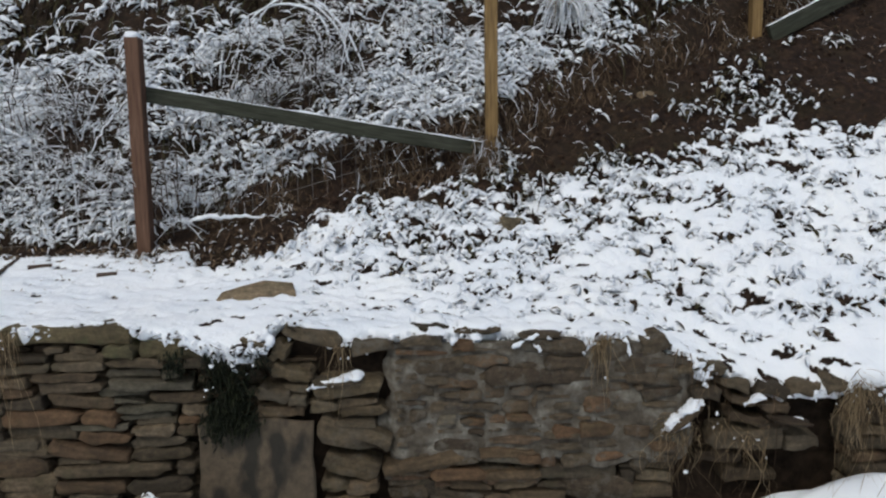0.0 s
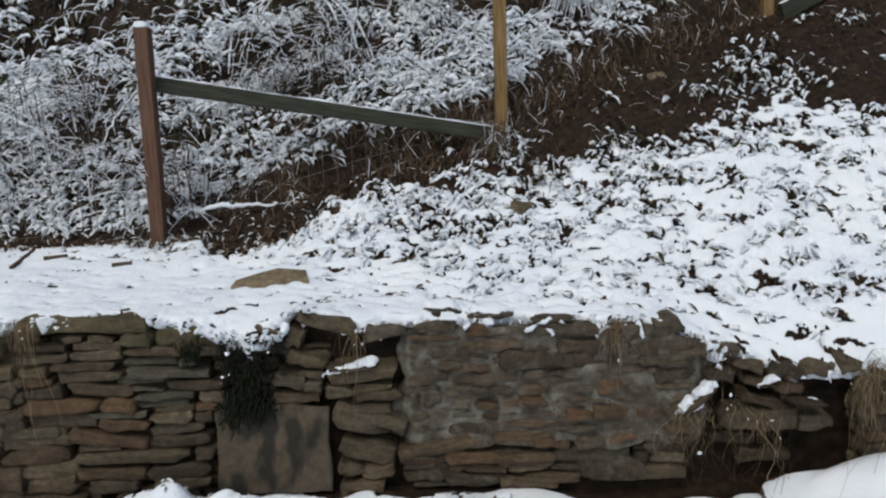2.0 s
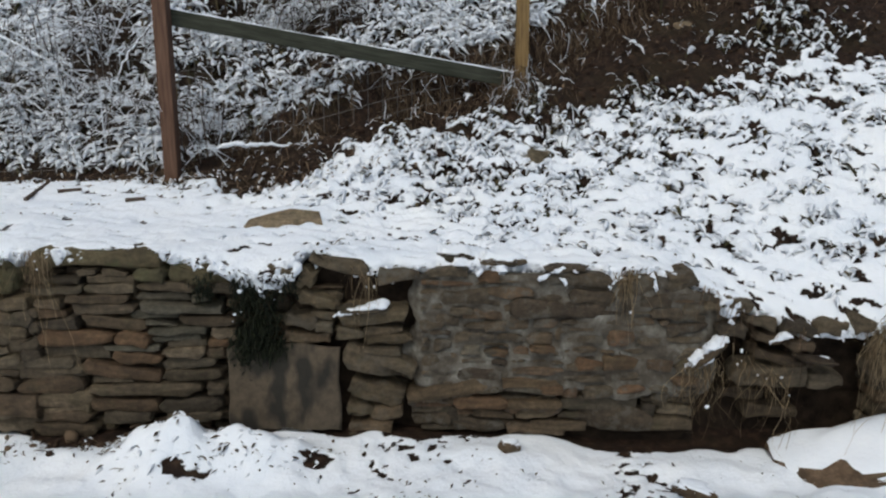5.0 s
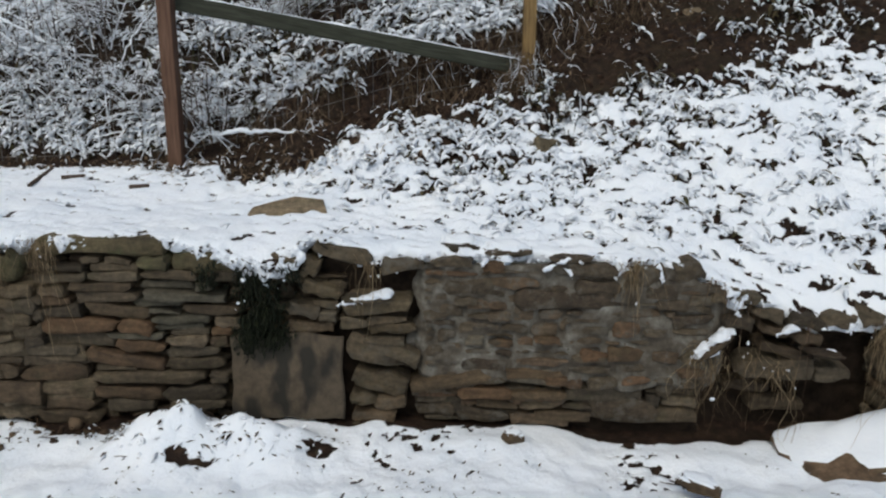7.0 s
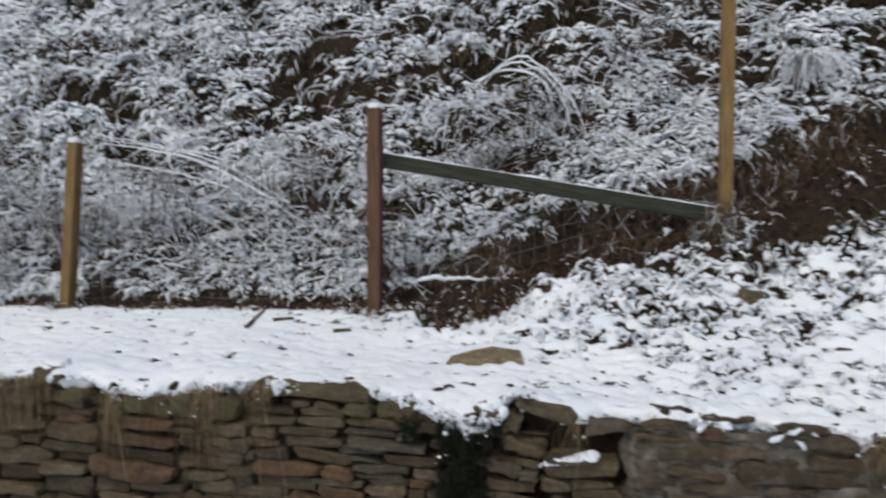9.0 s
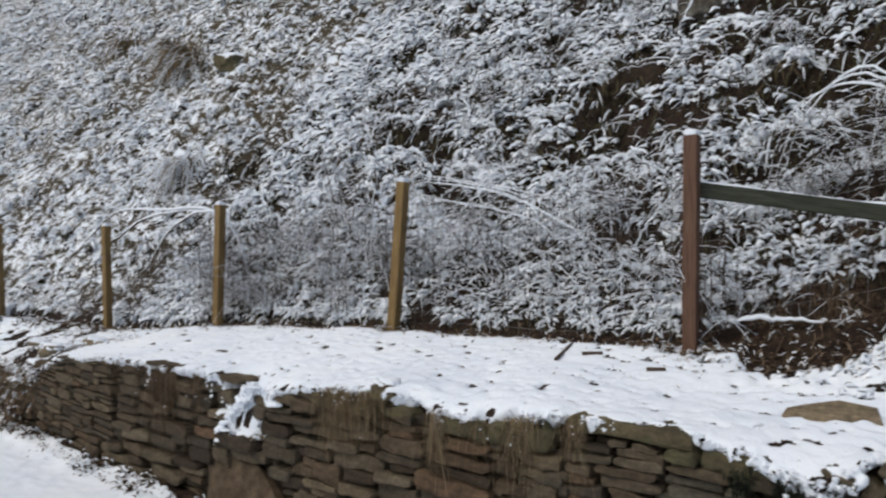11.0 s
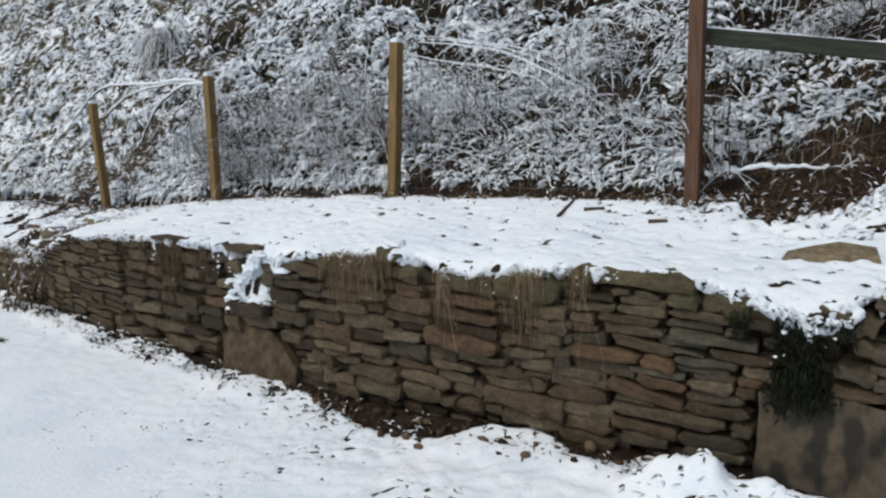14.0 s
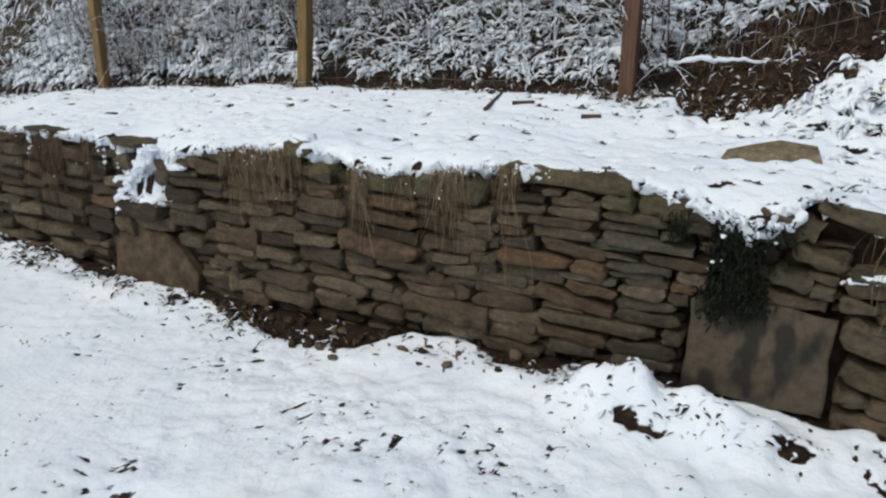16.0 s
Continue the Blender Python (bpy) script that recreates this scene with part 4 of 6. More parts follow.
# ---- fence posts ----
def post(x, y, z, top, lean_x, lean_y, mat, label, width=0.09, capped=True):
    p = empty("fence_post", x, y, z)
    tagged(p, label, "fence post", "fence posts along the terrace")
    length = top - z + 0.15
    bm = bmesh.new()
    bmesh.ops.create_cube(bm, size=1.0, matrix=Matrix.Translation((0, 0, length / 2 - 0.15)) @ Matrix.Diagonal((width, width, length, 1)))
    bmesh.ops.bevel(bm, geom=[e for e in bm.edges], offset=0.006, segments=1, affect="EDGES")
    part("timber", bm, mat, p)
    if capped:
        bm = bmesh.new()
        bmesh.ops.create_icosphere(bm, subdivisions=3, radius=1.0)
        for v in bm.verts:
            k = 0.06 * noise.noise(v.co * 2 + Vector((x, y, 0)))
            d = Vector([math.copysign(abs(c) ** 0.6, c) for c in v.co])
            v.co = Vector((d.x * width * (0.52 + k), d.y * width * (0.52 + k), max(d.z, -0.15) * (0.036 + 0.1 * k) + length - 0.15))
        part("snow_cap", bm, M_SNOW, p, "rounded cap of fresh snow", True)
    p.matrix_basis = pose(x, y, z, -lean_y, lean_x, 0)
    return p

POSTS = [  # x, y, foot, top, lean, tilt back
    (-1.93, 4.86, 1.19, 2.56, 0.0, 0), (0.40, 5.48, 1.74, 4.1, 0.0, 0), (-4.60, 5.12, 1.10, 2.42, 4.5, 0),
    (-7.14, 5.17, 0.95, 2.30, 1.5, 0), (-9.55, 5.27, 0.74, 2.11, -2.9, 0), (-12.75, 5.32, 0.70, 2.20, -5.5, 0), (-16.73, 5.41, 0.66, 2.26, -4.0, 0), (2.78, 6.4, 2.75, 4.9, 0, 0)]
for k, (x, y, z, t, lean, tilt) in enumerate(POSTS):
    post(x, y, z, t, lean, tilt, M_REDPOST if k == 0 else M_POST, "reddish square timber fence post with a snow cap" if k == 0 else "weathered yellow-brown square timber fence post")

# ---- boards ----
def board(name, a, b, width, thick, mat, label, snowy=True):
    a, b = Vector(a), Vector(b)
    way = (b - a)
    length = way.length
    x = way.normalized()
    y = Vector((0, 0, 1)).cross(x).normalized()
    z = x.cross(y)
    m = Matrix((x, y, z)).transposed().to_4x4()
    m.translation = (a + b) / 2
    p = empty(name, 0, 0, 0)
    tagged(p, label, "board")
    bm = bmesh.new()
    bmesh.ops.create_cube(bm, size=1.0, matrix=Matrix.Diagonal((length, thick, width, 1)))
    bmesh.ops.bevel(bm, geom=[e for e in bm.edges], offset=0.004, segments=1, affect="EDGES")
    part("timber", bm, mat, p)
    if snowy:
        bm = bmesh.new()
        n = int(length / 0.02)
        rows = []
        for k in range(n + 1):
            u = -length / 2 + length * k / n
            h = 0.002 + 0.014 * max(0, noise.noise(Vector((u * 5, a.x, 0))) + 0.25)
            rows.append([bm.verts.new((u, -thick * 0.52, width / 2 - 0.002)), bm.verts.new((u, -thick * 0.3, width / 2 + h)), bm.verts.new((u, thick * 0.3, width / 2 + h)), bm.verts.new((u, thick * 0.52, width / 2 - 0.002))])
        for r, s in zip(rows, rows[1:]):
            for k in range(3):
                bm.faces.new((r[k], s[k], s[k + 1], r[k + 1]))
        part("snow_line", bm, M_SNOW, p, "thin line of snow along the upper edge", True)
    p.matrix_basis = m
    return p

board("fallen_rail", (-1.95, 4.93, 2.222), (0.33, 5.44, 1.845), 0.10, 0.04, M_PLANK, "grey-green weathered board slanting between two fence posts")
board("brace_rail", (2.86, 6.30, 2.80), (5.2, 7.0, 3.92), 0.15, 0.04, M_PLANK, "grey board slanting up from a post in the brown bank")

board("diagonal_brace", (-16.75, 5.36, 2.14), (-12.85, 5.26, 0.84), 0.10, 0.06, M_PALE, "snow-covered board bracing two fence posts diagonally")
board("lying_board", (-19.5, 4.80, 0.52), (-12.3, 5.05, 0.74), 0.07, 0.20, M_PALE, "long snow-covered board lying on the terrace edge")

# ---- plants ----
def blades(P, D, L, W, droop, white, segs=3, thick=0.55, profile=None, curl=0.0):
    """Bent blades, leaves or twigs with a three-sided section; snow lies on the two upper sides of the white ones."""
    n = len(P)
    t = np.linspace(0, 1, segs + 1)
    D = D / np.linalg.norm(D, axis=1, keepdims=True)
    C = P[:, None] + D[:, None] * (L[:, None] * t)[..., None]
    C[..., 2] -= (droop * L)[:, None] * t ** 2
    if curl:
        turns = np.arange(n) * 2.399
        C[..., 0] += curl * L[:, None] * t * np.sin(turns[:, None] + t * (3 + turns % 5)[:, None])
        C[..., 1] += 0.4 * curl * L[:, None] * t * np.sin(2 * turns[:, None] + t * (3 + turns % 4)[:, None])
    tan = np.gradient(C, axis=1)
    tan /= np.linalg.norm(tan, axis=2, keepdims=True) + 1e-9
    side = np.cross(tan, [0.0, 0.0, 1.0]) + 1e-4
    side /= np.linalg.norm(side, axis=2, keepdims=True)
    up = np.cross(side, tan)
    w = (profile or (lambda t: 0.35 + 0.65 * np.sin(np.pi * (0.15 + 0.75 * t))))(t)
    half = (W[:, None] * w)[..., None]
    lift = half * np.where(white, thick * 1.6, thick * 0.5)[:, None, None]
    V = np.stack([C - side * half, C + up * lift, C + side * half], 2)
    base = (np.arange(n) * (segs + 1) * 3)[:, None, None]
    k = (np.arange(segs) * 3)[None, :, None]
    quads = []
    for i, j in ((0, 1), (1, 2), (2, 0)):
        quads.append(np.concatenate([base + k + i, base + k + j, base + k + 3 + j, base + k + 3 + i], 2))
    F = np.stack(quads, 2).reshape(-1, 4)
    idx = np.zeros((n, segs, 3), np.int32)
    idx[white, :, :2] = 1
    return V.reshape(-1, 3), F, idx.ravel(), C

def clots(g, P, size, flat=0.6, fine=2):
    """Small rounded lumps of snow."""
    bm = bmesh.new()
    bmesh.ops.create_icosphere(bm, subdivisions=fine, radius=1.0)
    U = np.array([v.co for v in bm.verts])
    T = np.array([[v.index for v in f.verts] for f in bm.faces])
    bm.free()
    n, m = len(P), len(U)
    k = 1 + 0.28 * np.sin(U[None] @ g.normal(0, 2.4, (n, 3, 1)) + g.uniform(0, 6, (n, 1, 1))) + 0.12 * np.sin(U[None] @ g.normal(0, 5, (n, 3, 1)))
    S = size[:, None, None] * (np.array([1.0, 0.8, flat]) * g.uniform(0.5, 1.5, (n, 3)))[:, None, :]
    V = P[:, None] + U[None] * k * S
    return V.reshape(-1, 3), (T[None] + (np.arange(n) * m)[:, None, None]).reshape(-1, 3), np.ones(n * len(T), np.int32)

def cut(piece):
    """The same piece in triangles."""
    v, f, i = piece[:3]
    return v, np.concatenate([f[:, [0, 1, 2]], f[:, [0, 2, 3]]]), np.concatenate([i, i])

THIN = lambda t: 1.0 - 0.65 * t

def stuff(name, pieces, mats, label, category, parent=None, shade=False):
    V, F, I, k = [], [], [], 0
    for v, f, i, *_ in pieces:
        V.append(v)
        F.append(f + k)
        I.append(i)
        k += len(v)
    ob = new(name, mesh_of(name, np.concatenate(V), np.concatenate(F), mats, np.concatenate(I), shade))
    if parent:
        ob.parent = parent
        return ob
    return tagged(ob, label, category, kind="stuff")

LEAF = lambda t: np.interp(t, [0, 0.25, 0.6, 0.85, 1.0], [0.35, 0.8, 1.0, 0.85, 0.25])

def clumps(g, x, y, leaves, segs, low=0.48, lift=0.30):
    """Drooping bunches of leaves, each bunch round one point of the slope."""
    n = len(x)
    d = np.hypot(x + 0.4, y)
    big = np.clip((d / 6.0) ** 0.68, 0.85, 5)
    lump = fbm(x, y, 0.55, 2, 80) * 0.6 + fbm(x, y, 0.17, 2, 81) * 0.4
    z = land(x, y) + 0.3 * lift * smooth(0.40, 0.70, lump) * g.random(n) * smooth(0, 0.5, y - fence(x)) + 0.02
    # Snowy leaves grow more frequent past 8.5 m, partly painting in pale mist.
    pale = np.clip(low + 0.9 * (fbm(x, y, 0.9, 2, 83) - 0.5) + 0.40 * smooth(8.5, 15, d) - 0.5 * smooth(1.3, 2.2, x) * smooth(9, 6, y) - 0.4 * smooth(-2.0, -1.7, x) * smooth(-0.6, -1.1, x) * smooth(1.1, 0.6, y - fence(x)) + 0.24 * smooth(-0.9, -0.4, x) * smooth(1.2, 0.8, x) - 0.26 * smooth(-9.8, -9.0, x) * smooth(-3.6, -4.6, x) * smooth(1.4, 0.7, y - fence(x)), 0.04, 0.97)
    marked, tread, riser, _ = ledges(x, y)
    pale = np.clip(pale + marked * (0.32 * tread - 0.38 * riser) - 0.6 * hollow(x, y), 0.03, 0.97)
    k = np.repeat(np.arange(n), leaves)
    m = len(k)
    way = g.normal(0, 0.7, n)[k]
    h = g.uniform(-1, 1, m)
    P = np.stack([x[k] + 0.04 * g.normal(0, 1, m) * big[k], y[k], z[k] + 0.045 * h * big[k]], -1) + g.normal(0, 0.012, (m, 3)) * big[k][:, None]
    D = np.stack([way + g.normal(0, 0.55, m), -0.6 + 0.3 * g.normal(0, 1, m), 0.15 + 0.35 * h + g.normal(0, 0.15, m)], -1)
    fine = 1 - 0.24 * smooth(7.5, 6.0, d)[k]
    thin = g.random(m) < 0.30
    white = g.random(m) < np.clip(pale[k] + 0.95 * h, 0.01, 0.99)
    D[:, 2] *= np.where(white, 0.45, 1.0)
    D[:, 0] *= np.where(white, 1.5, 1.0)
    L = np.where(thin, g.uniform(0.05, 0.15, m), np.where(white, g.uniform(0.05, 0.125, m), g.uniform(0.035, 0.095, m)) * fine) * big[k]
    W = np.where(thin, g.uniform(0.005, 0.010, m), g.uniform(0.012, 0.028, m) * fine) * big[k]
    W = W * np.where(white, 0.82, 0.9)
    return blades(P, D, L, W, np.where(thin, g.uniform(0.7, 1.7, m), g.uniform(0.3, 1.2, m)) * np.where(white, 0.65, 1.1), white, segs, 1.1, LEAF, 0.14)

def hill_growth():
    g = np.random.default_rng(11)
    out = []
    for n, x0, x1, s0, s1, power, leaves, segs in ((8200, -9, 3.4, 0.02, 5.4, 0.8, 8, 3), (9500, -50, -6, 0.2, 28, 1.45, 7, 2), (3000, -95, -30, 2, 45, 0.9, 7, 2), (2000, -9, 5, 4.5, 15, 1.0, 10, 2)):
        x = g.uniform(x0, x1, n * 8)
        s = s0 + (s1 - s0) * g.random(n * 8) ** 1.3
        y = fence(x) + s
        lump = fbm(x, y, 0.55, 2, 80) * 0.6 + fbm(x, y, 0.17, 2, 81) * 0.4
        far = np.hypot(x + 0.4, y)
        marked, _, riser, _ = ledges(x, y)
        lump = lump - 0.10 * marked * riser - 0.12 * hollow(x, y)
        keep = (g.random(n * 8) > 0.85 * hollow(x, y)) & (g.random(n * 8) < (5.2 / np.maximum(far, 5.2)) ** power) & (g.random(n * 8) < smooth(0.37, 0.49, lump) * 0.88 + 0.12) & (~((x > -1.9) & (x < -0.9) & (s < 0.75)) | (g.random(n * 8) < 0.5)) & ((s > 0.9) | (x > -0.6) | (x < -8.5) | (g.random(n * 8) < 0.8)) & (s > np.interp(x, [-2.4, -2.0, -1.7, -1.3, -1.0, -0.5, 0.0, 0.4, 0.8, 1.5, 2.2], [0.18, 0.22, 0.26, 0.20, 0.14, 0.21, 0.25, 0.22, 0.20, 0.20, 0.40]))
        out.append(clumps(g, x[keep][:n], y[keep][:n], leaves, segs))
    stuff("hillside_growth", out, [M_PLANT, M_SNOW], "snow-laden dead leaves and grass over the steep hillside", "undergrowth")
    # long dry grass among the leaves
    n = 15000
    x = g.uniform(-45, 3.4, n)
    y = fence(x) + 0.3 + 18 * g.random(n) ** 2
    tuft = g.random(n) < np.maximum(smooth(0.45, 0.6, fbm(x, y, 0.8, 2, 85)), 0.5 * smooth(3, 1.5, y - fence(x)))
    x, y = x[tuft], y[tuft]
    m = len(x)
    big = np.clip((np.hypot(x, y) / 6) ** 0.6, 0.9, 5)
    v = blades(np.stack([x, y, land(x, y)], -1), np.stack([g.normal(0, 0.5, m), -0.4 + g.normal(0, 0.3, m), np.full(m, 0.7)], -1), g.uniform(0.12, 0.32, m) * big * np.where(x > -1.5, 0.55, 1.0), g.uniform(0.002, 0.005, m) * big, g.uniform(0.5, 1.1, m), g.random(m) < 0.4, 4, 0.7, THIN)
    # dark dead grass that hangs over the risers and hollows
    n = 60000
    x = g.uniform(-12, 3.0, n)
    y = fence(x) + g.uniform(0.4, 4.2, n)
    marked, _, riser, _ = ledges(x, y)
    keep = g.random(n) < np.clip(0.75 * marked * riser + 0.9 * hollow(x, y), 0, 1)
    x, y = x[keep][:9000], y[keep][:9000]
    m = len(x)
    big = np.clip((np.hypot(x, y) / 6) ** 0.6, 0.9, 3)
    w = blades(np.stack([x, y, land(x, y) + 0.02], -1), np.stack([g.normal(0, 0.6, m), -0.7 + g.normal(0, 0.3, m), g.normal(0.1, 0.4, m)], -1), g.uniform(0.06, 0.20, m) * big, g.uniform(0.004, 0.013, m) * big, g.uniform(0.6, 1.5, m), g.random(m) < 0.10, 3, 0.7, LEAF)
    stuff("hillside_overhang", [w], [M_PLANT, M_SNOW], "dark dead grass and leaves hanging over ledges of the hillside", "undergrowth")
    stuff("hillside_grass", [v], [M_STRAW, M_SNOW], "bent dry grass dusted with snow on the hillside", "grass")

hill_growth()

def slope_growth():
    g = np.random.default_rng(12)
    n = 26000
    x = g.uniform(-1.6, 4.2, n)
    y = g.uniform(3.65, 7.0, n)
    s = y - fence(x)
    c = cover_of(x, y)
    h = leafy(x, y)
    wide = np.interp(x, [-2.2, -1.7, -1.2, -1.0, -0.8, -0.5, 0.0, 0.4, 2.0, 4.0], [0.02, 0.25, 0.44, 0.38, 0.27, 0.13, 0.17, 0.29, 0.80, 1.6])
    keep = (s < 0.1) & (g.random(n) < np.where(c < 0.75, 0.32, 0.04 + 0.09 * smooth(-1.3, -0.3, s)) * on_slope(x, y) * np.interp(s + wide, [-0.15, 0.10], [1, 0.010]))
    x, y, c, h = x[keep], y[keep], c[keep], h[keep]
    k = np.repeat(np.arange(len(x)), 5)
    m = len(k)
    a = g.uniform(0, 2 * np.pi, m)
    P = np.stack([x, y, land(x, y) + 0.030], -1)[k] + g.normal(0, 0.014, (m, 3))
    D = np.stack([np.cos(a), -0.45 + 0.5 * np.sin(a), 0.20 + g.normal(0, 0.2, m)], -1)
    a = blades(P, D, g.uniform(0.03, 0.075, m), g.uniform(0.008, 0.017, m), g.uniform(0.3, 1.1, m), g.random(m) < np.where(c < 0.75, 0.68, 0.85)[k], 3, 0.9, LEAF)
    n = 2600
    x = g.uniform(-7, 1.2, n)
    y = face(x) + g.uniform(0.15, 1.3, n)
    b = blades(np.stack([x, y, land(x, y) + 0.005], -1), np.stack([g.normal(0, 0.8, n), g.normal(-0.3, 0.5, n), np.full(n, 0.55)], -1), g.uniform(0.015, 0.05, n), g.uniform(0.003, 0.009, n), g.uniform(0.4, 1.2, n), g.random(n) < 0.55, 2)
    n = 5200
    x = np.concatenate([g.uniform(-12, -1.7, n - 900), g.uniform(-2.1, -0.3, 900)])
    s = g.normal(-0.02, 0.10, n) - 0.10 * (fbm(x, 0 * x, 0.5, 2, 87) - 0.3) - np.interp(x, [-2.1, -1.7, -0.4], [0.0, 0.22, 0.42]) * (0.6 + 0.6 * g.random(n))
    y = fence(x) + s
    far = 1 + 0.06 * np.abs(x)
    d = blades(np.stack([x, y, land(x, y) + 0.02], -1), np.stack([g.normal(0, 0.9, n), g.normal(-0.4, 0.5, n), g.uniform(0.0, 0.9, n)], -1), g.uniform(0.03, 0.10, n) * far, g.uniform(0.003, 0.011, n) * far, g.uniform(0.3, 1.3, n), g.random(n) < 0.16, 2, 0.6, LEAF)
    n = 3000
    x = -10.6 + 2.8 * g.random(n) ** 1.1
    y = face(x) + g.uniform(-0.02, 0.9, n)
    ok = g.random(n) < smooth(0.45, 0.58, fbm(x, y, 0.35, 2, 88))
    x, y = x[ok], y[ok]
    n = len(x)
    e = blades(np.stack([x, y, land(x, y) + 0.02], -1), np.stack([g.normal(0, 0.9, n), g.normal(-0.5, 0.4, n), g.uniform(0.0, 0.7, n)], -1), g.uniform(0.04, 0.15, n), g.uniform(0.004, 0.011, n), g.uniform(0.3, 1.2, n), g.random(n) < 0.22, 3, 0.6, LEAF)
    m = 300
    cx = g.uniform(-9, -0.4, m)
    u = g.random(m) ** 0.6
    j = np.repeat(np.arange(m), 6)
    x = cx[j] + g.normal(0, 0.035, len(j))
    y = (face(cx) + 0.15 + (fence(cx) - face(cx) - 0.2) * u)[j] + g.normal(0, 0.025, len(j))
    f = blades(np.stack([x, y, land(x, y) + 0.03], -1), np.stack([g.normal(0, 1, len(j)), g.normal(-0.2, 0.5, len(j)), g.uniform(0, 0.6, len(j))], -1), g.uniform(0.015, 0.05, len(j)), g.uniform(0.004, 0.009, len(j)), g.uniform(0.2, 1.0, len(j)), g.random(len(j)) < 0.4, 3, 0.6, LEAF)
    feet = np.array([(p[0], p[1]) for p in POSTS[:6]])[np.repeat(np.arange(6), 130)]
    n = len(feet)
    x, y = feet[:, 0] + g.normal(0, 0.10, n), feet[:, 1] - 0.05 + g.normal(0, 0.06, n)
    h = blades(np.stack([x, y, land(x, y) + 0.01], -1), np.stack([g.normal(0, 0.6, n), g.normal(-0.2, 0.4, n), g.uniform(0.3, 1.0, n)], -1), g.uniform(0.04, 0.20, n), g.uniform(0.003, 0.009, n), g.uniform(0.3, 1.2, n), g.random(n) < 0.35, 3, 0.6, THIN)
    stuff("fence_litter", [d, e, f, h], [M_ROOT, M_SNOW], "brown leaves and stalks in the snow along the fence", "leaf litter")
    stuff("slope_growth", [a, b], [M_PLANT, M_SNOW], "low dead leaves poking through the snow of the slope", "undergrowth")

slope_growth()

M_SOIL = plain_material("reddish_soil", [(0.2, (0.012, 0.0065, 0.0045)), (0.5, (0.032, 0.018, 0.012)), (0.85, (0.075, 0.048, 0.03))], 0.05, 0.95, 0.6, 0.006, 0.6)

def bank_grass():
    """Dead grass and roots that hang over the bare bank."""
    g = np.random.default_rng(13)
    def patch(n, middle, spread, ahead, rise, long, thin, droop, white, keep=None):
        x = g.uniform(-1.9, 4.5, n)
        s = g.normal(middle, spread, n)
        y = fence(x) + s
        ok = g.random(n) < smooth(0.30, 0.55, fbm(x, y, 0.22, 2, 86))
        x, y = x[ok], y[ok]
        n = len(x)
        D = np.stack([g.normal(0, 0.8, n), ahead + g.normal(0, 0.35, n), rise + g.normal(0, 0.4, n)], -1)
        return blades(np.stack([x, y, land(x, y) + 0.015], -1), D, g.uniform(*long, n), g.uniform(*thin, n), g.uniform(*droop, n), g.random(n) < white, 2, 0.55, THIN, 0.35)
    lip = patch(11000, 0.16, 0.10, -0.7, 0.0, (0.04, 0.15), (0.002, 0.0055), (0.5, 1.5), 0.04)
    mat = patch(8000, 0.40, 0.15, -0.4, 0.2, (0.04, 0.14), (0.002, 0.0055), (0.5, 1.3), 0.18)
    low = patch(3500, -0.12, 0.20, -0.4, 0.4, (0.03, 0.09), (0.0015, 0.004), (0.4, 1.3), 0.05)
    stuff("bank_grass", [mat, low], [M_BANK, M_SNOW], "dead brown grass and roots on the bare bank", "undergrowth")
    # short stalks, curled roots and flecks of snow strewn over the bare soil
    n = 9000
    x, y = g.uniform(-1.8, 3.8, n), g.uniform(4.4, 7.4, n)
    s = y - fence(x)
    keep = (cover_of(x, y) < 0.3) & (s < 0.25) & (s > -1.8) & (g.random(n) < 0.2 + 0.8 * smooth(0.42, 0.6, fbm(x, y, 0.3, 2, 99)))
    x, y = x[keep][:1500], y[keep][:1500]
    n = len(x)
    long = g.random(n) < 0.45
    strewn = blades(np.stack([x, y, land(x, y) + 0.014], -1), np.stack([g.normal(0, 1, n), g.normal(-0.5, 0.4, n), g.normal(-0.1, 0.4, n)], -1), np.where(long, g.uniform(0.07, 0.20, n), g.uniform(0.015, 0.05, n)), np.where(long, g.uniform(0.0015, 0.0035, n), g.uniform(0.004, 0.010, n)), g.uniform(0.1, 0.8, n), g.random(n) < np.where(long, 0.10, 0.22), 4, 0.7, LEAF, 0.2)
    stuff("bank_litter", [strewn], [M_ROOT, M_SNOW], "dead stalks, curled roots and snow flecks strewn over bare soil", "leaf litter")
    stuff("bank_fringe", [lip], [M_ROOT, M_SNOW], "fringe of pale roots hanging from the lip of the bank", "undergrowth")
    n = 2600
    x = g.uniform(-1.7, 4.2, n)
    s = -np.abs(g.normal(0, 0.5, n)) * np.interp(x, [-1.7, 0, 4], [0.3, 0.6, 2.0]) + 0.2
    y = fence(x) + s
    size = g.uniform(0.006, 0.022, n)
    crumbs = clots(g, np.stack([x, y, land(x, y) + 0.3 * size], -1), size, 0.75, 1)
    stuff("soil_crumbs", [crumbs], [M_SOIL, M_SOIL], "dark reddish clods of soil on the bare bank", "soil")

bank_grass()

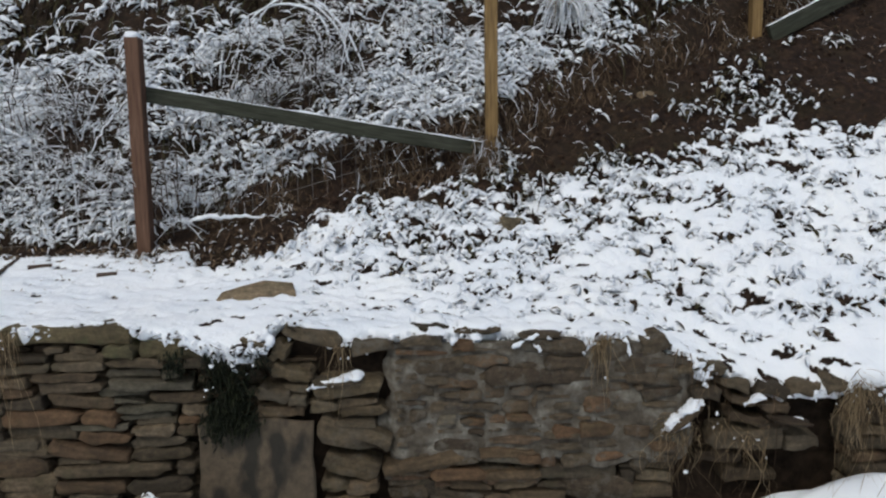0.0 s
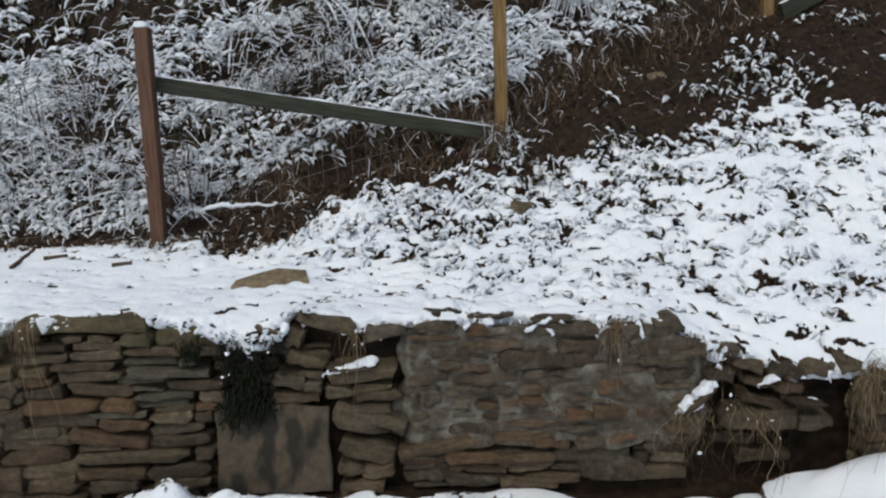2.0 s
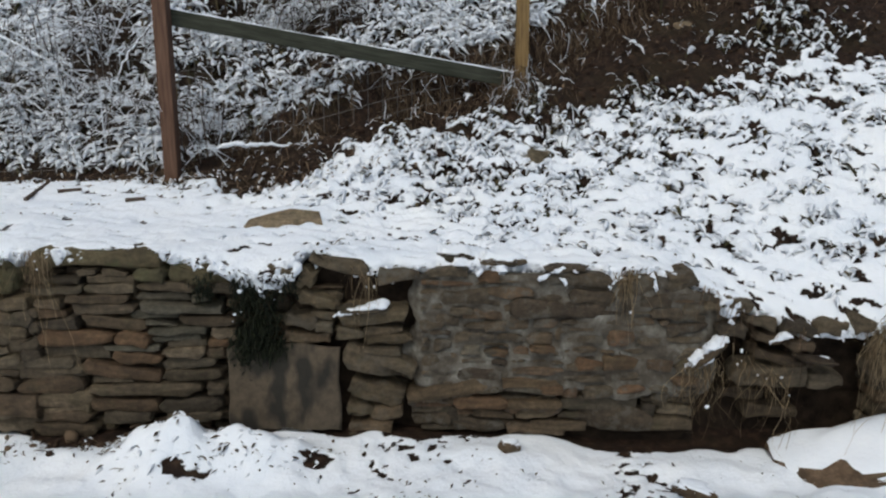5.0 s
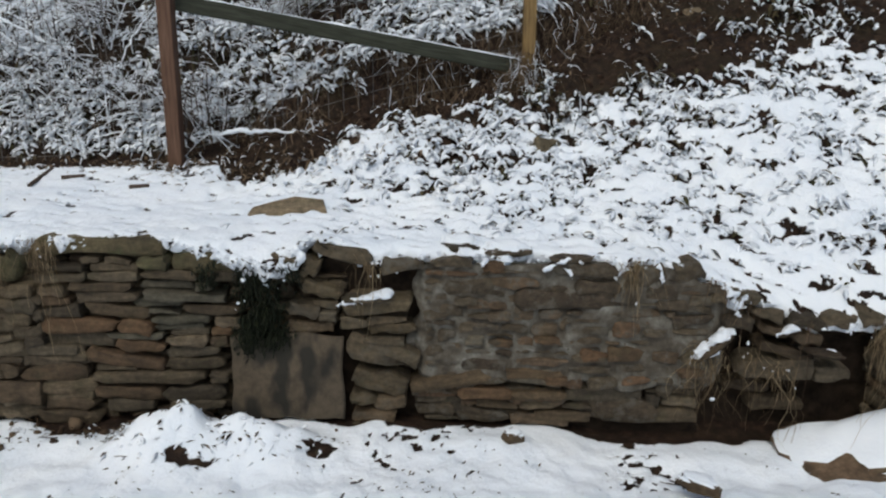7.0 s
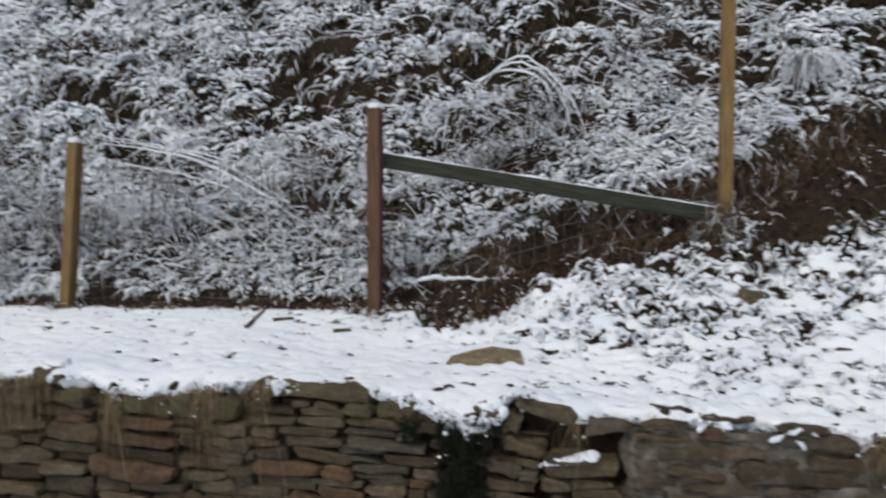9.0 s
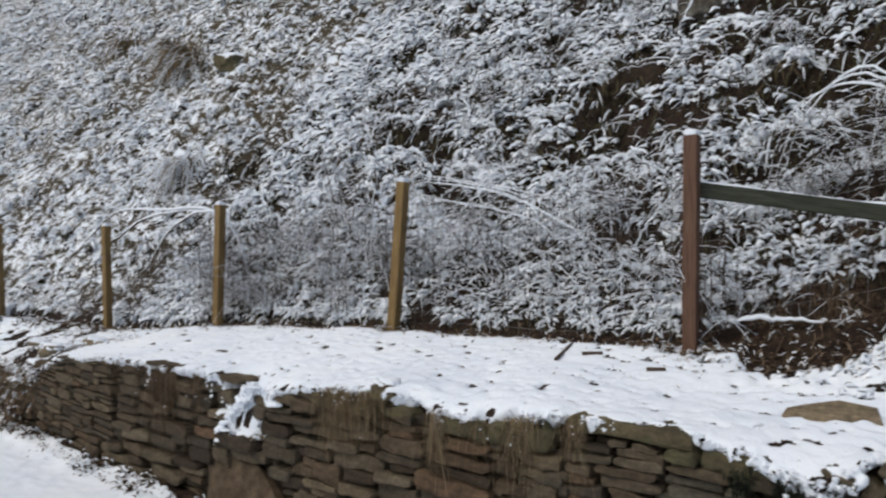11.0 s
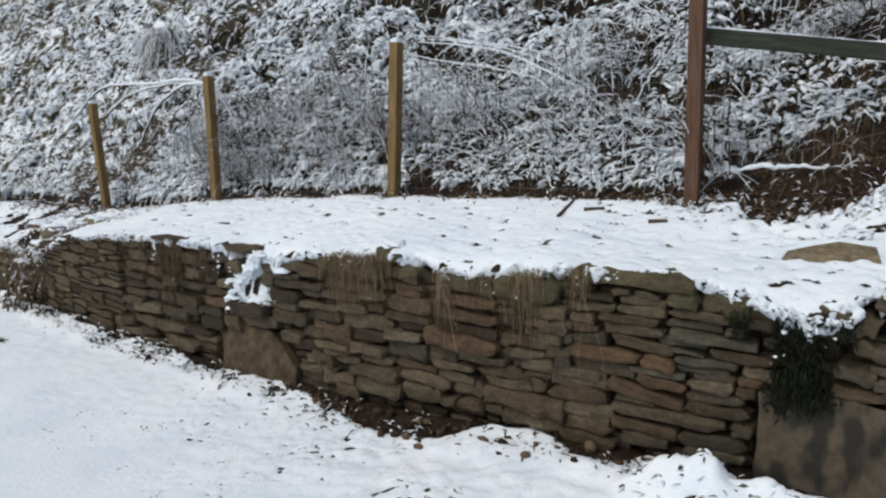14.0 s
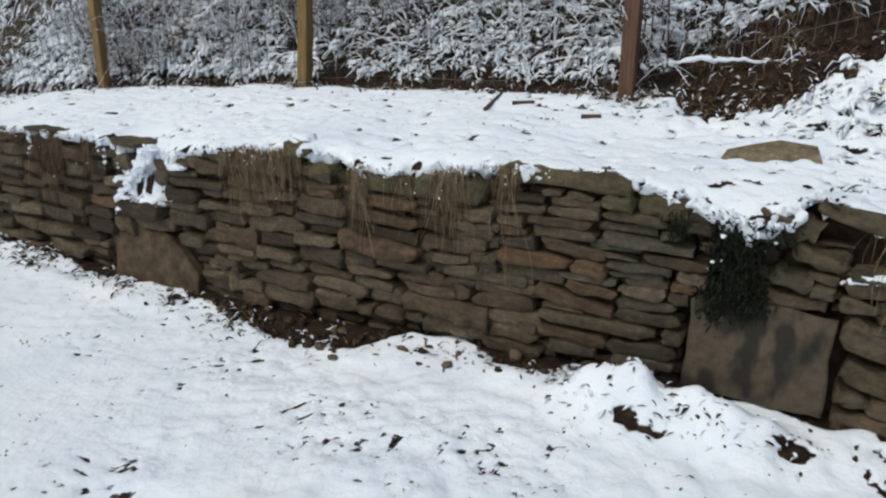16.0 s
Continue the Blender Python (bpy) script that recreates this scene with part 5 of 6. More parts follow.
def shrub(g, x, y, height, canes, spread=0.6, white=0.75, twigs=9, size=0.006):
    """A leafless bush of bent canes with side twigs; snow lies along them."""
    z = float(land(x, y)) - 0.03
    n = canes
    P = np.stack([x + g.normal(0, 0.10, n), y + g.normal(0, 0.08, n), np.full(n, z)], -1)
    D = np.stack([g.normal(0, spread, n), g.normal(-0.1, spread * 0.5, n), np.full(n, 1.0)], -1)
    v1, f1, i1, C = blades(P, D, height * g.uniform(0.7, 1.25, n), np.full(n, size), g.uniform(0.1, 0.5, n), g.random(n) < white, 6, 0.8, THIN)
    m = n * twigs
    pick = np.repeat(np.arange(n), twigs)
    D2 = np.stack([g.normal(0, 0.9, m), g.normal(-0.1, 0.7, m), g.normal(0.35, 0.5, m)], -1)
    v2, f2, i2, C2 = blades(C[pick, g.integers(2, 7, m)], D2, height * g.uniform(0.12, 0.42, m), np.full(m, size * 0.7), g.uniform(0.0, 0.6, m), g.random(m) < white, 4, 0.9, THIN)
    k = m * 2
    pick = np.repeat(np.arange(m), 2)
    v3, f3, i3, _ = blades(C2[pick, g.integers(1, 5, k)], np.stack([g.normal(0, 0.9, k), g.normal(-0.1, 0.7, k), g.normal(0.2, 0.6, k)], -1), height * g.uniform(0.06, 0.16, k), np.full(k, size * 0.6), g.uniform(0, 0.8, k), g.random(k) < white, 2, 0.9, THIN)
    return [(v1, f1, i1), (v2, f2, i2), (v3, f3, i3)]

def brushwood():
    g = np.random.default_rng(21)
    near, high = [], []
    for k in range(30):
        x = -8.6 + 8.7 * (k + g.uniform(0, 1)) / 30
        y = float(fence(x)) + g.uniform(0.25, 1.0) + 0.25 * float(smooth(-1.5, 0, x))
        near += shrub(g, x, y, g.uniform(0.5, 1.0), int(g.integers(7, 13)), twigs=7, white=0.4 if -2.0 < x < -0.8 else 0.5 if x < -4.4 else 0.72)
    for k in range(26):
        x = g.uniform(-7.5, 2.6)
        y = float(fence(x)) + g.uniform(0.9, 3.2)
        if float(hollow(np.array(x), np.array(y))) > 0.1 or -1.7 < x < -0.4:
            continue
        high += shrub(g, x, y, g.uniform(0.5, 0.9), 8, twigs=6)
    for k in range(12):
        x = -8.0 + 3.2 * (k + g.uniform(0, 1)) / 12
        near += shrub(g, x, float(fence(x)) + g.uniform(0.15, 0.6), g.uniform(0.55, 0.95), 12, 0.4, 0.42, 9, 0.004)
    # loose bent twigs lying across the leaves
    n = 3800
    x = g.uniform(-9.5, 2.4, n)
    y = fence(x) + 0.3 + 3.2 * g.random(n) ** 1.2
    keep = (g.random(n) < 0.25 + 0.9 * smooth(0.42, 0.58, fbm(x, y, 0.6, 2, 97))) & (hollow(x, y) < 0.4) & ((x < -1.9) | (y - fence(x) > 0.8))
    x, y = x[keep], y[keep]
    m = len(x)
    way = 1.3 * (2 * fbm(x, y, 0.9, 2, 98) - 1) + np.where(g.random(m) < 0.5, 0.9, -0.9)
    v, f, i, C = blades(np.stack([x, y, land(x, y) + g.uniform(0.02, 0.12, m)], -1), np.stack([way + g.normal(0, 0.4, m), -0.35 + g.normal(0, 0.25, m), 0.55 + g.normal(0, 0.35, m)], -1), g.uniform(0.14, 0.46, m), g.uniform(0.004, 0.0105, m), g.uniform(0.2, 0.9, m), g.random(m) < 0.62, 5, 0.9, THIN, 0.12)
    pick = np.repeat(np.arange(m), 2)
    k = len(pick)
    side = blades(C[pick, g.integers(1, 5, k)], np.stack([way[pick] + g.normal(0, 0.8, k), g.normal(-0.2, 0.5, k), g.normal(0.3, 0.5, k)], -1), g.uniform(0.05, 0.16, k), g.uniform(0.004, 0.007, k), g.uniform(0.1, 0.8, k), g.random(k) < 0.72, 3, 0.9, THIN, 0.1)
    stuff("fallen_twigs", [(v, f, i), side], [M_TWIG, M_SNOW], "bent snow-lined twigs lying across the hillside's dead leaves", "twigs")
    stuff("brushwood", near, [M_TWIG, M_SNOW], "tangled leafless snow-dusted brush behind the wire fence", "brush")
    stuff("brushwood", high, [M_TWIG, M_SNOW], "leafless snow-laden brush scattered over the hillside", "brush")

brushwood()

def bent(points, n=22):
    """A smooth line through four or more points."""
    p = np.asarray(points, float)
    p = np.concatenate([[2 * p[0] - p[1]], p, [2 * p[-1] - p[-2]]])
    out = []
    for a, b, d, e in zip(p, p[1:], p[2:], p[3:]):
        for t in np.linspace(0, 1, n // (len(p) - 3) + 2)[:-1]:
            out.append(0.5 * (2 * b + (d - a) * t + (2 * a - 5 * b + 4 * d - e) * t * t + (3 * b - a - 3 * d + e) * t ** 3))
    return np.array(out + [p[-2]])

def cane(points, width, label=None, twigs=0, seed=0, category="branch"):
    g = np.random.default_rng(seed)
    C = bent(points) + 0
    C[1:-1] += g.normal(0, 0.006, C[1:-1].shape)
    n = len(C)
    w = width * np.interp(np.linspace(0, 1, n), [0, 0.3, 0.45, 0.6, 1], [0.25, 0.3, 0.9, 1.0, 0.5])[:, None]
    tan = np.gradient(C, axis=0)
    side = np.cross(tan, [0, 0, 1.0]) + [1e-4, 0, 0]
    side /= np.linalg.norm(side, axis=1, keepdims=True)
    up = np.cross(side, tan / np.linalg.norm(tan, axis=1, keepdims=True))
    lumps = 0.8 + 0.5 * g.random((n, 1))
    V = np.stack([C - side * w, C - side * w * 0.5 + up * w * lumps * 1.4, C + side * w * 0.5 + up * w * lumps * 1.4, C + side * w], 1).reshape(-1, 3)
    F, I = [], []
    for k in range(n - 1):
        for i in range(4):
            F.append((4 * k + i, 4 * k + (i + 1) % 4, 4 * k + 4 + (i + 1) % 4, 4 * k + 4 + i))
            I.append(0 if i == 3 else 1)
    pieces = [(V, np.array(F), np.array(I))]
    if twigs:
        P = C[g.integers(n // 4, n, twigs)]
        D = np.stack([g.normal(0, 0.9, twigs), g.normal(-0.1, 0.6, twigs), g.normal(0.1, 0.6, twigs)], -1)
        pieces.append(blades(P, D, g.uniform(0.08, 0.35, twigs), np.full(twigs, 0.004), g.uniform(0, 0.7, twigs), g.random(twigs) < 0.85, 4, 1.0, THIN)[:3])
    p = empty("arching_cane", *points[0])
    tagged(p, label or "long arching cane bent over under a line of snow", category)
    for name, piece in zip(("stem", "spray"), pieces):
        ob = stuff(name, [piece], [M_TWIG, M_SNOW], "", "", p)
        ob.matrix_parent_inverse = p.matrix_basis.inverted()
        if name == "spray":
            tagged(ob, "fine side twigs lined with snow", kind="stuff")

cane([(-7.1, 5.7, 1.0), (-7.2, 5.5, 1.9), (-7.5, 5.35, 2.25), (-8.4, 5.35, 2.28), (-9.5, 5.35, 2.28), (-10.3, 5.35, 1.9)], 0.024, seed=1, twigs=14)
cane([(-7.1, 5.7, 1.0), (-7.25, 5.5, 1.95), (-7.65, 5.35, 2.24), (-8.82, 5.35, 2.18), (-9.7, 5.35, 1.85)], 0.024, seed=2, twigs=14)
cane([(-7.1, 5.7, 1.0), (-7.15, 5.5, 1.9), (-7.43, 5.3, 2.23), (-8.13, 5.3, 2.08), (-8.75, 5.3, 1.55)], 0.021, seed=3, twigs=12)
for k, (dy, dz, ex, ez) in enumerate(((0, 0, -2.75, 1.78), (0.12, 0.06, -2.95, 1.95), (-0.06, -0.10, -3.1, 1.90), (0.22, 0.12, -2.6, 1.98), (0.1, -0.26, -3.3, 1.55))):
    mid = -3.9 - 0.12 * k
    cane([(-5.1, 5.75 + dy, 1.6), (-4.89 - 0.05 * k, 5.6 + dy, 2.40 + dz * 0.7), (mid, 5.6 + dy, 2.33 + dz), (0.45 * mid + 0.55 * ex, 5.6 + dy, 0.45 * (2.33 + dz) + 0.55 * ez + 0.06), (ex, 5.55 + dy, ez)], (0.013, 0.009, 0.010, 0.008, 0.008)[k], seed=10 + k, twigs=34)
cane([(-2.75, 5.65, 1.7), (-2.6, 5.6, 1.82), (-2.4, 5.6, 2.1), (-2.2, 5.6, 2.32)], 0.012, seed=20, twigs=5)
for k, d in enumerate((0.0, 0.05, -0.06)):
    cane([(-1.67 + d, 6.05, 2.20), (-1.61 + d, 6.05, 2.55), (-1.46 + d, 6.05, 2.88), (-1.16 + d, 6.05, 3.07 + d), (-0.86 + d, 6.05, 2.93), (-0.70 + 2 * d, 6.05, 2.60), (-0.63 + 2 * d, 6.05, 2.15)], 0.014, seed=30 + k, twigs=16)
cane([(-2.93, 7.55, 3.95), (-2.84, 7.6, 4.16), (-2.72, 7.65, 4.42), (-2.56, 7.7, 4.75)], 0.014, "straight pale stick leaning before a stone", 3, 46)
cane([(0.25, 6.75, 3.47), (-0.05, 6.8, 3.60), (-0.35, 6.85, 3.74), (-0.75, 6.9, 3.95)], 0.014, "long bare branch lined with snow lying across the hillside", 8, 47)
cane([(-5.2, 5.5, 1.2), (-5.18, 5.5, 1.8), (-5.16, 5.5, 2.5), (-5.14, 5.5, 3.15)], 0.010, "slender dark upright sapling stem dusted with snow", 22, 40, "sapling")

def tussock(x, y, size, n, seed, label, white=0.7, mat=None):
    """A mop of long drooping grass."""
    g = np.random.default_rng(seed)
    a = g.uniform(0, 2 * np.pi, n)
    P = np.stack([x + g.normal(0, 0.12 * size, n), y + g.normal(0, 0.1 * size, n), land(x, y) + 0.1 * size + 0 * a], -1)
    D = np.stack([np.cos(a) * 0.55, -0.3 + 0.4 * np.sin(a), 0.9 + 0 * a], -1)
    v = blades(P, D, size * g.uniform(0.5, 1.1, n), np.full(n, 0.011 * size ** 0.5), g.uniform(0.7, 1.5, n), g.random(n) < white, 6, 0.9, THIN)
    tagged(new("grass_tussock", mesh_of("grass_tussock", v[0], v[1], [mat or M_STRAW, M_SNOW], v[2])), label, "grass")

tussock(1.14, 6.40, 0.46, 230, 71, "drooping grass tussock covered with snow above the bank", 0.93)
tussock(-10.85, 7.4, 1.0, 300, 72, "round mop of dry grass dusted with snow on the hillside", 0.75)
STRAWY = "large straw-coloured grass tussock high on the hillside"
for k, (x, y, size, n) in enumerate(((-15.4, 10.4, 1.5, 260), (-14.6, 10.1, 1.1, 180), (-16.6, 10.9, 1.3, 180), (-8.6, 10.4, 0.8, 90), (-20.5, 12.0, 1.5, 160))):
    tussock(x, y, size, n, 73 + k, STRAWY, 0.18)
tussock(-7.2, 8.95, 0.55, 220, 81, "dark bushy grass tussock in an earthy hollow", 0.08, M_PLANT)
tussock(-6.6, 9.0, 0.35, 120, 82, "dark bushy grass tussock in an earthy hollow", 0.2, M_PLANT)

def bank_plant(x, y, wide, deep, n, seed, label, white=0.27):
    """A low spread of leaves and bent stems."""
    g = np.random.default_rng(seed)
    px, py = x + g.normal(0, wide, n), y + g.normal(0, deep, n)
    leaf = g.random(n) < 0.7
    a = g.uniform(0, 2 * np.pi, n)
    P = np.stack([px, py, land(px, py) + 0.02 + 0.05 * g.random(n)], -1)
    D = np.stack([np.cos(a), -0.5 + 0.5 * np.sin(a), 0.5 + g.normal(0, 0.3, n)], -1)
    v = blades(P, D, np.where(leaf, g.uniform(0.03, 0.085, n), g.uniform(0.08, 0.20, n)), np.where(leaf, g.uniform(0.009, 0.020, n), g.uniform(0.002, 0.004, n)), g.uniform(0.4, 1.4, n), g.random(n) < white, 3, 0.7, LEAF)
    tagged(new("bank_plant", mesh_of("bank_plant", v[0], v[1], [M_PLANT, M_SNOW], v[2])), label, "plant", kind="stuff")

for k, (x, y, wide, deep, n) in enumerate(((2.42, 5.80, 0.12, 0.14, 260), (2.25, 5.62, 0.16, 0.07, 110), (2.65, 5.60, 0.14, 0.09, 130), (2.60, 6.02, 0.05, 0.03, 26), (2.98, 6.18, 0.04, 0.02, 14), (3.4, 6.2, 0.07, 0.05, 40), (1.92, 5.62, 0.07, 0.05, 60), (0.46, 5.30, 0.06, 0.05, 110), (0.60, 5.05, 0.07, 0.07, 130), (1.2, 5.28, 0.12, 0.06, 130))):
    bank_plant(x, y, wide, deep, n, 500 + k, "low plant with snow-tipped leaves on the bare bank")

def post_grass():
    """Dead grass bunched round the foot of the post where the fallen board ends."""
    g = np.random.default_rng(77)
    n = 420
    px, py = 0.34 + g.normal(0, 0.07, n), 5.38 + g.normal(0, 0.05, n)
    D = np.stack([g.normal(-0.1, 0.5, n), g.normal(-0.5, 0.3, n), g.normal(0.5, 0.4, n)], -1)
    v = blades(np.stack([px, py, land(px, py) + g.uniform(0, 0.16, n)], -1), D, g.uniform(0.06, 0.18, n), g.uniform(0.0015, 0.0045, n), g.uniform(0.6, 1.6, n), g.random(n) < 0.12, 4, 0.6, THIN)
    tagged(new("grass_tuft", mesh_of("grass_tuft", v[0], v[1], [M_ROOT, M_SNOW], v[2])), "tangle of dead brown grass round the foot of a post", "grass")

post_grass()
cane([(-1.84, 4.98, 1.36), (-1.70, 4.97, 1.385), (-1.45, 5.0, 1.395), (-1.18, 5.05, 1.40)], 0.020, "short fallen branch with a thick line of snow", 8, 45)

def stick(a, b, width, seed):
    """A short tapered stick lying in the terrace snow."""
    a, b = (Vector((x, y, float(land(x, y)) + 0.040 + width * 0.6)) for x, y in (a, b))
    bm = bmesh.new()
    bmesh.ops.create_cone(bm, cap_ends=True, segments=7, radius1=width, radius2=width * 0.7, depth=(b - a).length, matrix=Matrix.Translation((a + b) / 2) @ (b - a).to_track_quat("Z", "Y").to_matrix().to_4x4())
    for v in bm.verts:
        v.co += Vector((noise.noise(v.co * 9), noise.noise(v.co * 9 + Vector((seed, 0, 0))), 0)) * width * 0.5
    ob = part("stick", bm, M_TWIG, None)
    tagged(ob, "short dark stick lying in the snow of the terrace", "stick")

stick((-2.66, 4.42), (-2.72, 4.80), 0.013, 51)
stick((-2.56, 4.60), (-2.44, 4.66), 0.015, 52)
stick((-2.06, 4.42), (-1.96, 4.46), 0.015, 53)

# ---- hanging grass on the wall ----
def hanging(x, width, length, n, seed, label, mat=None, name="hanging_grass", lift=0.0, out=0.05):
    g = np.random.default_rng(seed)
    px = x + g.normal(0, width * 0.5, n)
    P = np.stack([px, face(px) - g.uniform(-0.03, out, n), wall_top(px) + lift + g.uniform(-0.03, 0.02, n)], -1)
    D = np.stack([g.normal(0, 0.22, n), np.full(n, -0.16), g.normal(-0.5, 0.3, n)], -1)
    v = blades(P, D, length * (0.15 + 0.6 * g.random(n) ** 1.6), g.uniform(0.0010, 0.0026, n), g.uniform(0.3, 1.0, n), np.zeros(n, bool), 6, 0.5, THIN, 0.10)
    m = max(2, n // 45)
    at = v[3][g.integers(0, n, m), g.integers(1, 6, m)]
    snow = clots(g, at, g.uniform(0.003, 0.009, m), 0.9)
    ob = stuff(name, [cut(v), snow], [mat or M_STRAW, M_SNOW], "", "")
    tagged(ob, label, "grass", kind="")

TUFT = "tuft of dry straw-coloured grass hanging over the stones"
for k, (x, w, length, n) in enumerate(((-3.78, 0.16, 0.27, 340), (-3.50, 0.13, 0.24, 220), (-2.98, 0.05, 0.28, 130), (-2.45, 0.10, 0.30, 150), (-2.14, 0.05, 0.34, 45), (-5.35, 0.05, 0.36, 70), (-5.76, 0.06, 0.36, 120), (-6.3, 0.1, 0.3, 30), (2.35, 0.15, 0.4, 60), (-8.75, 0.2, 0.3, 20), (-9.3, 0.25, 0.3, 24), (-9.75, 0.2, 0.3, 20),
                                       (-0.60, 0.05, 0.30, 14), (0.72, 0.05, 0.20, 25), (1.14, 0.07, 0.24, 24), (1.28, 0.08, 0.26, 22), (1.58, 0.05, 0.38, 18), (1.97, 0.05, 0.40, 60), (2.14, 0.14, 0.36, 50), (-5.95, 0.05, 0.4, 80), (-6.7, 0.1, 0.3, 30), (-0.53, 0.05, 0.25, 16), (0.74, 0.05, 0.35, 40), (-2.72, 0.06, 0.2, 50))):
    hanging(x, w, length * (1.25 if x < -1 else 1), int(n * (1.6 if x < -1 else 1)), 300 + k, TUFT, M_ROOT if 1 < x < 1.9 or x < -5.3 else None)

def wall_clump(x, z, wide, length, n, seed, label):
    """Straw growing out of a joint and hanging down the face."""
    g = np.random.default_rng(seed)
    px = x + g.normal(0, wide, n)
    P = np.stack([px, face(px) - g.uniform(0.0, 0.05, n), z + g.normal(0, 0.035, n)], -1)
    v = blades(P, np.stack([g.normal(0, 0.3, n), np.full(n, -0.30), g.normal(-0.1, 0.4, n)], -1), length * (0.2 + 0.6 * g.random(n) ** 1.4), g.uniform(0.0012, 0.003, n), g.uniform(0.6, 1.3, n), np.zeros(n, bool), 7, 0.5, THIN, 0.3)
    m = max(3, n // 28)
    at = np.concatenate([P[g.integers(0, n, m)] + g.normal(0, 0.015, (m, 3)), v[3][g.integers(0, n, m // 2), 2 + g.integers(0, 4, m // 2)]])
    ob = stuff("hanging_grass", [cut(v), clots(g, at, 0.003 + 0.006 * g.random(len(at)) ** 2, 1.0)], [M_STRAW, M_SNOW], "", "")
    tagged(ob, label, "grass")

wall_clump(1.12, 0.42, 0.06, 0.27, 64, 401, "clump of dry grass hanging from a joint under a slipped stone")
wall_clump(1.33, 0.44, 0.05, 0.24, 26, 402, "dry roots hanging from a dark hollow in the wall")
wall_clump(1.47, 0.36, 0.03, 0.28, 30, 403, "dry roots hanging from a dark hollow in the wall")
wall_clump(2.00, 0.60, 0.035, 0.42, 90, 404, "long dry grass hanging beside a dark hollow in the wall")

def gap_growth():
    """Dead leaves and stalks that fill the gap between the two walls."""
    g = np.random.default_rng(91)
    n = 700
    x = g.normal(-9.45, 0.34, n)
    t = g.random(n)
    P = np.stack([x, face(x) - 0.22 + 0.40 * t + g.normal(0, 0.05, n), foot(x) + 0.05 + (wall_top(x) - foot(x) + 0.10) * t], -1)
    v = blades(P, np.stack([g.normal(0, 0.7, n), g.normal(-0.6, 0.3, n), g.normal(0.1, 0.5, n)], -1), g.uniform(0.03, 0.09, n), g.uniform(0.006, 0.018, n), g.uniform(0.4, 1.3, n), g.random(n) < 0.05 + 0.16 * t, 3, 0.6, LEAF)
    stuff("gap_growth", [v], [M_ROOT, M_SNOW], "brown dead leaves and stalks filling the gap between two walls", "undergrowth")

gap_growth()

def clotted(ob, fine=0.006):
    """Melts overlapping lumps of snow into one body."""
    k = ob.modifiers.new("melt", "REMESH")
    k.mode, k.voxel_size, k.use_smooth_shade = "VOXEL", fine, True
    k = ob.modifiers.new("soften", "SMOOTH")
    k.factor, k.iterations = 0.6, 6
    return ob

def evergreen():
    g = np.random.default_rng(31)
    p = empty("evergreen_plant", -1.08, float(face(-1.08)), 0.6)
    tagged(p, "dark evergreen plant growing from the wall under hanging snow", "plant")
    n, m = 2400, 34
    su = g.random(m) ** 0.8
    sx = -1.075 + g.normal(0, 0.115, m) * (1.1 - 0.6 * su)
    sz = 0.85 - 0.36 * su - 0.6 * np.abs(sx + 1.075) * (su > 0.5)
    q = g.integers(0, m, n)
    x = sx[q] + g.normal(0, 0.026, n)
    P = np.stack([x, face(x) - 0.02 - 0.07 * g.random(n) * (1.1 - su[q]), sz[q] + g.normal(0, 0.034, n)], -1)
    v = blades(P, np.stack([g.normal(0, 0.8, n), -0.5 + g.normal(0, 0.3, n), g.normal(-0.1, 0.5, n)], -1), g.uniform(0.012, 0.028, n), g.uniform(0.0025, 0.006, n), g.uniform(0.2, 1.0, n), np.zeros(n, bool), 2)
    leaves = new("foliage", mesh_of("foliage", v[0], v[1], [M_IVY], None))
    m = 9
    u = g.random(m) ** 2.2
    x = -1.06 + g.normal(0, 0.075, m)
    flakes = stuff("snow", [clots(g, np.stack([x, face(x) - 0.05 - 0.05 * g.random(m), 0.80 - 0.20 * u], -1), g.uniform(0.007, 0.014, m) * (1.1 - 0.6 * u), 0.9)], [M_SNOW, M_SNOW], "", "", None, True)
    clotted(flakes)
    tagged(flakes, "lumps of snow caught in the leaves", kind="stuff")
    tagged(leaves, kind="stuff")
    for o in (leaves, flakes):
        o.parent = p
        o.matrix_parent_inverse = p.matrix_basis.inverted()

evergreen()

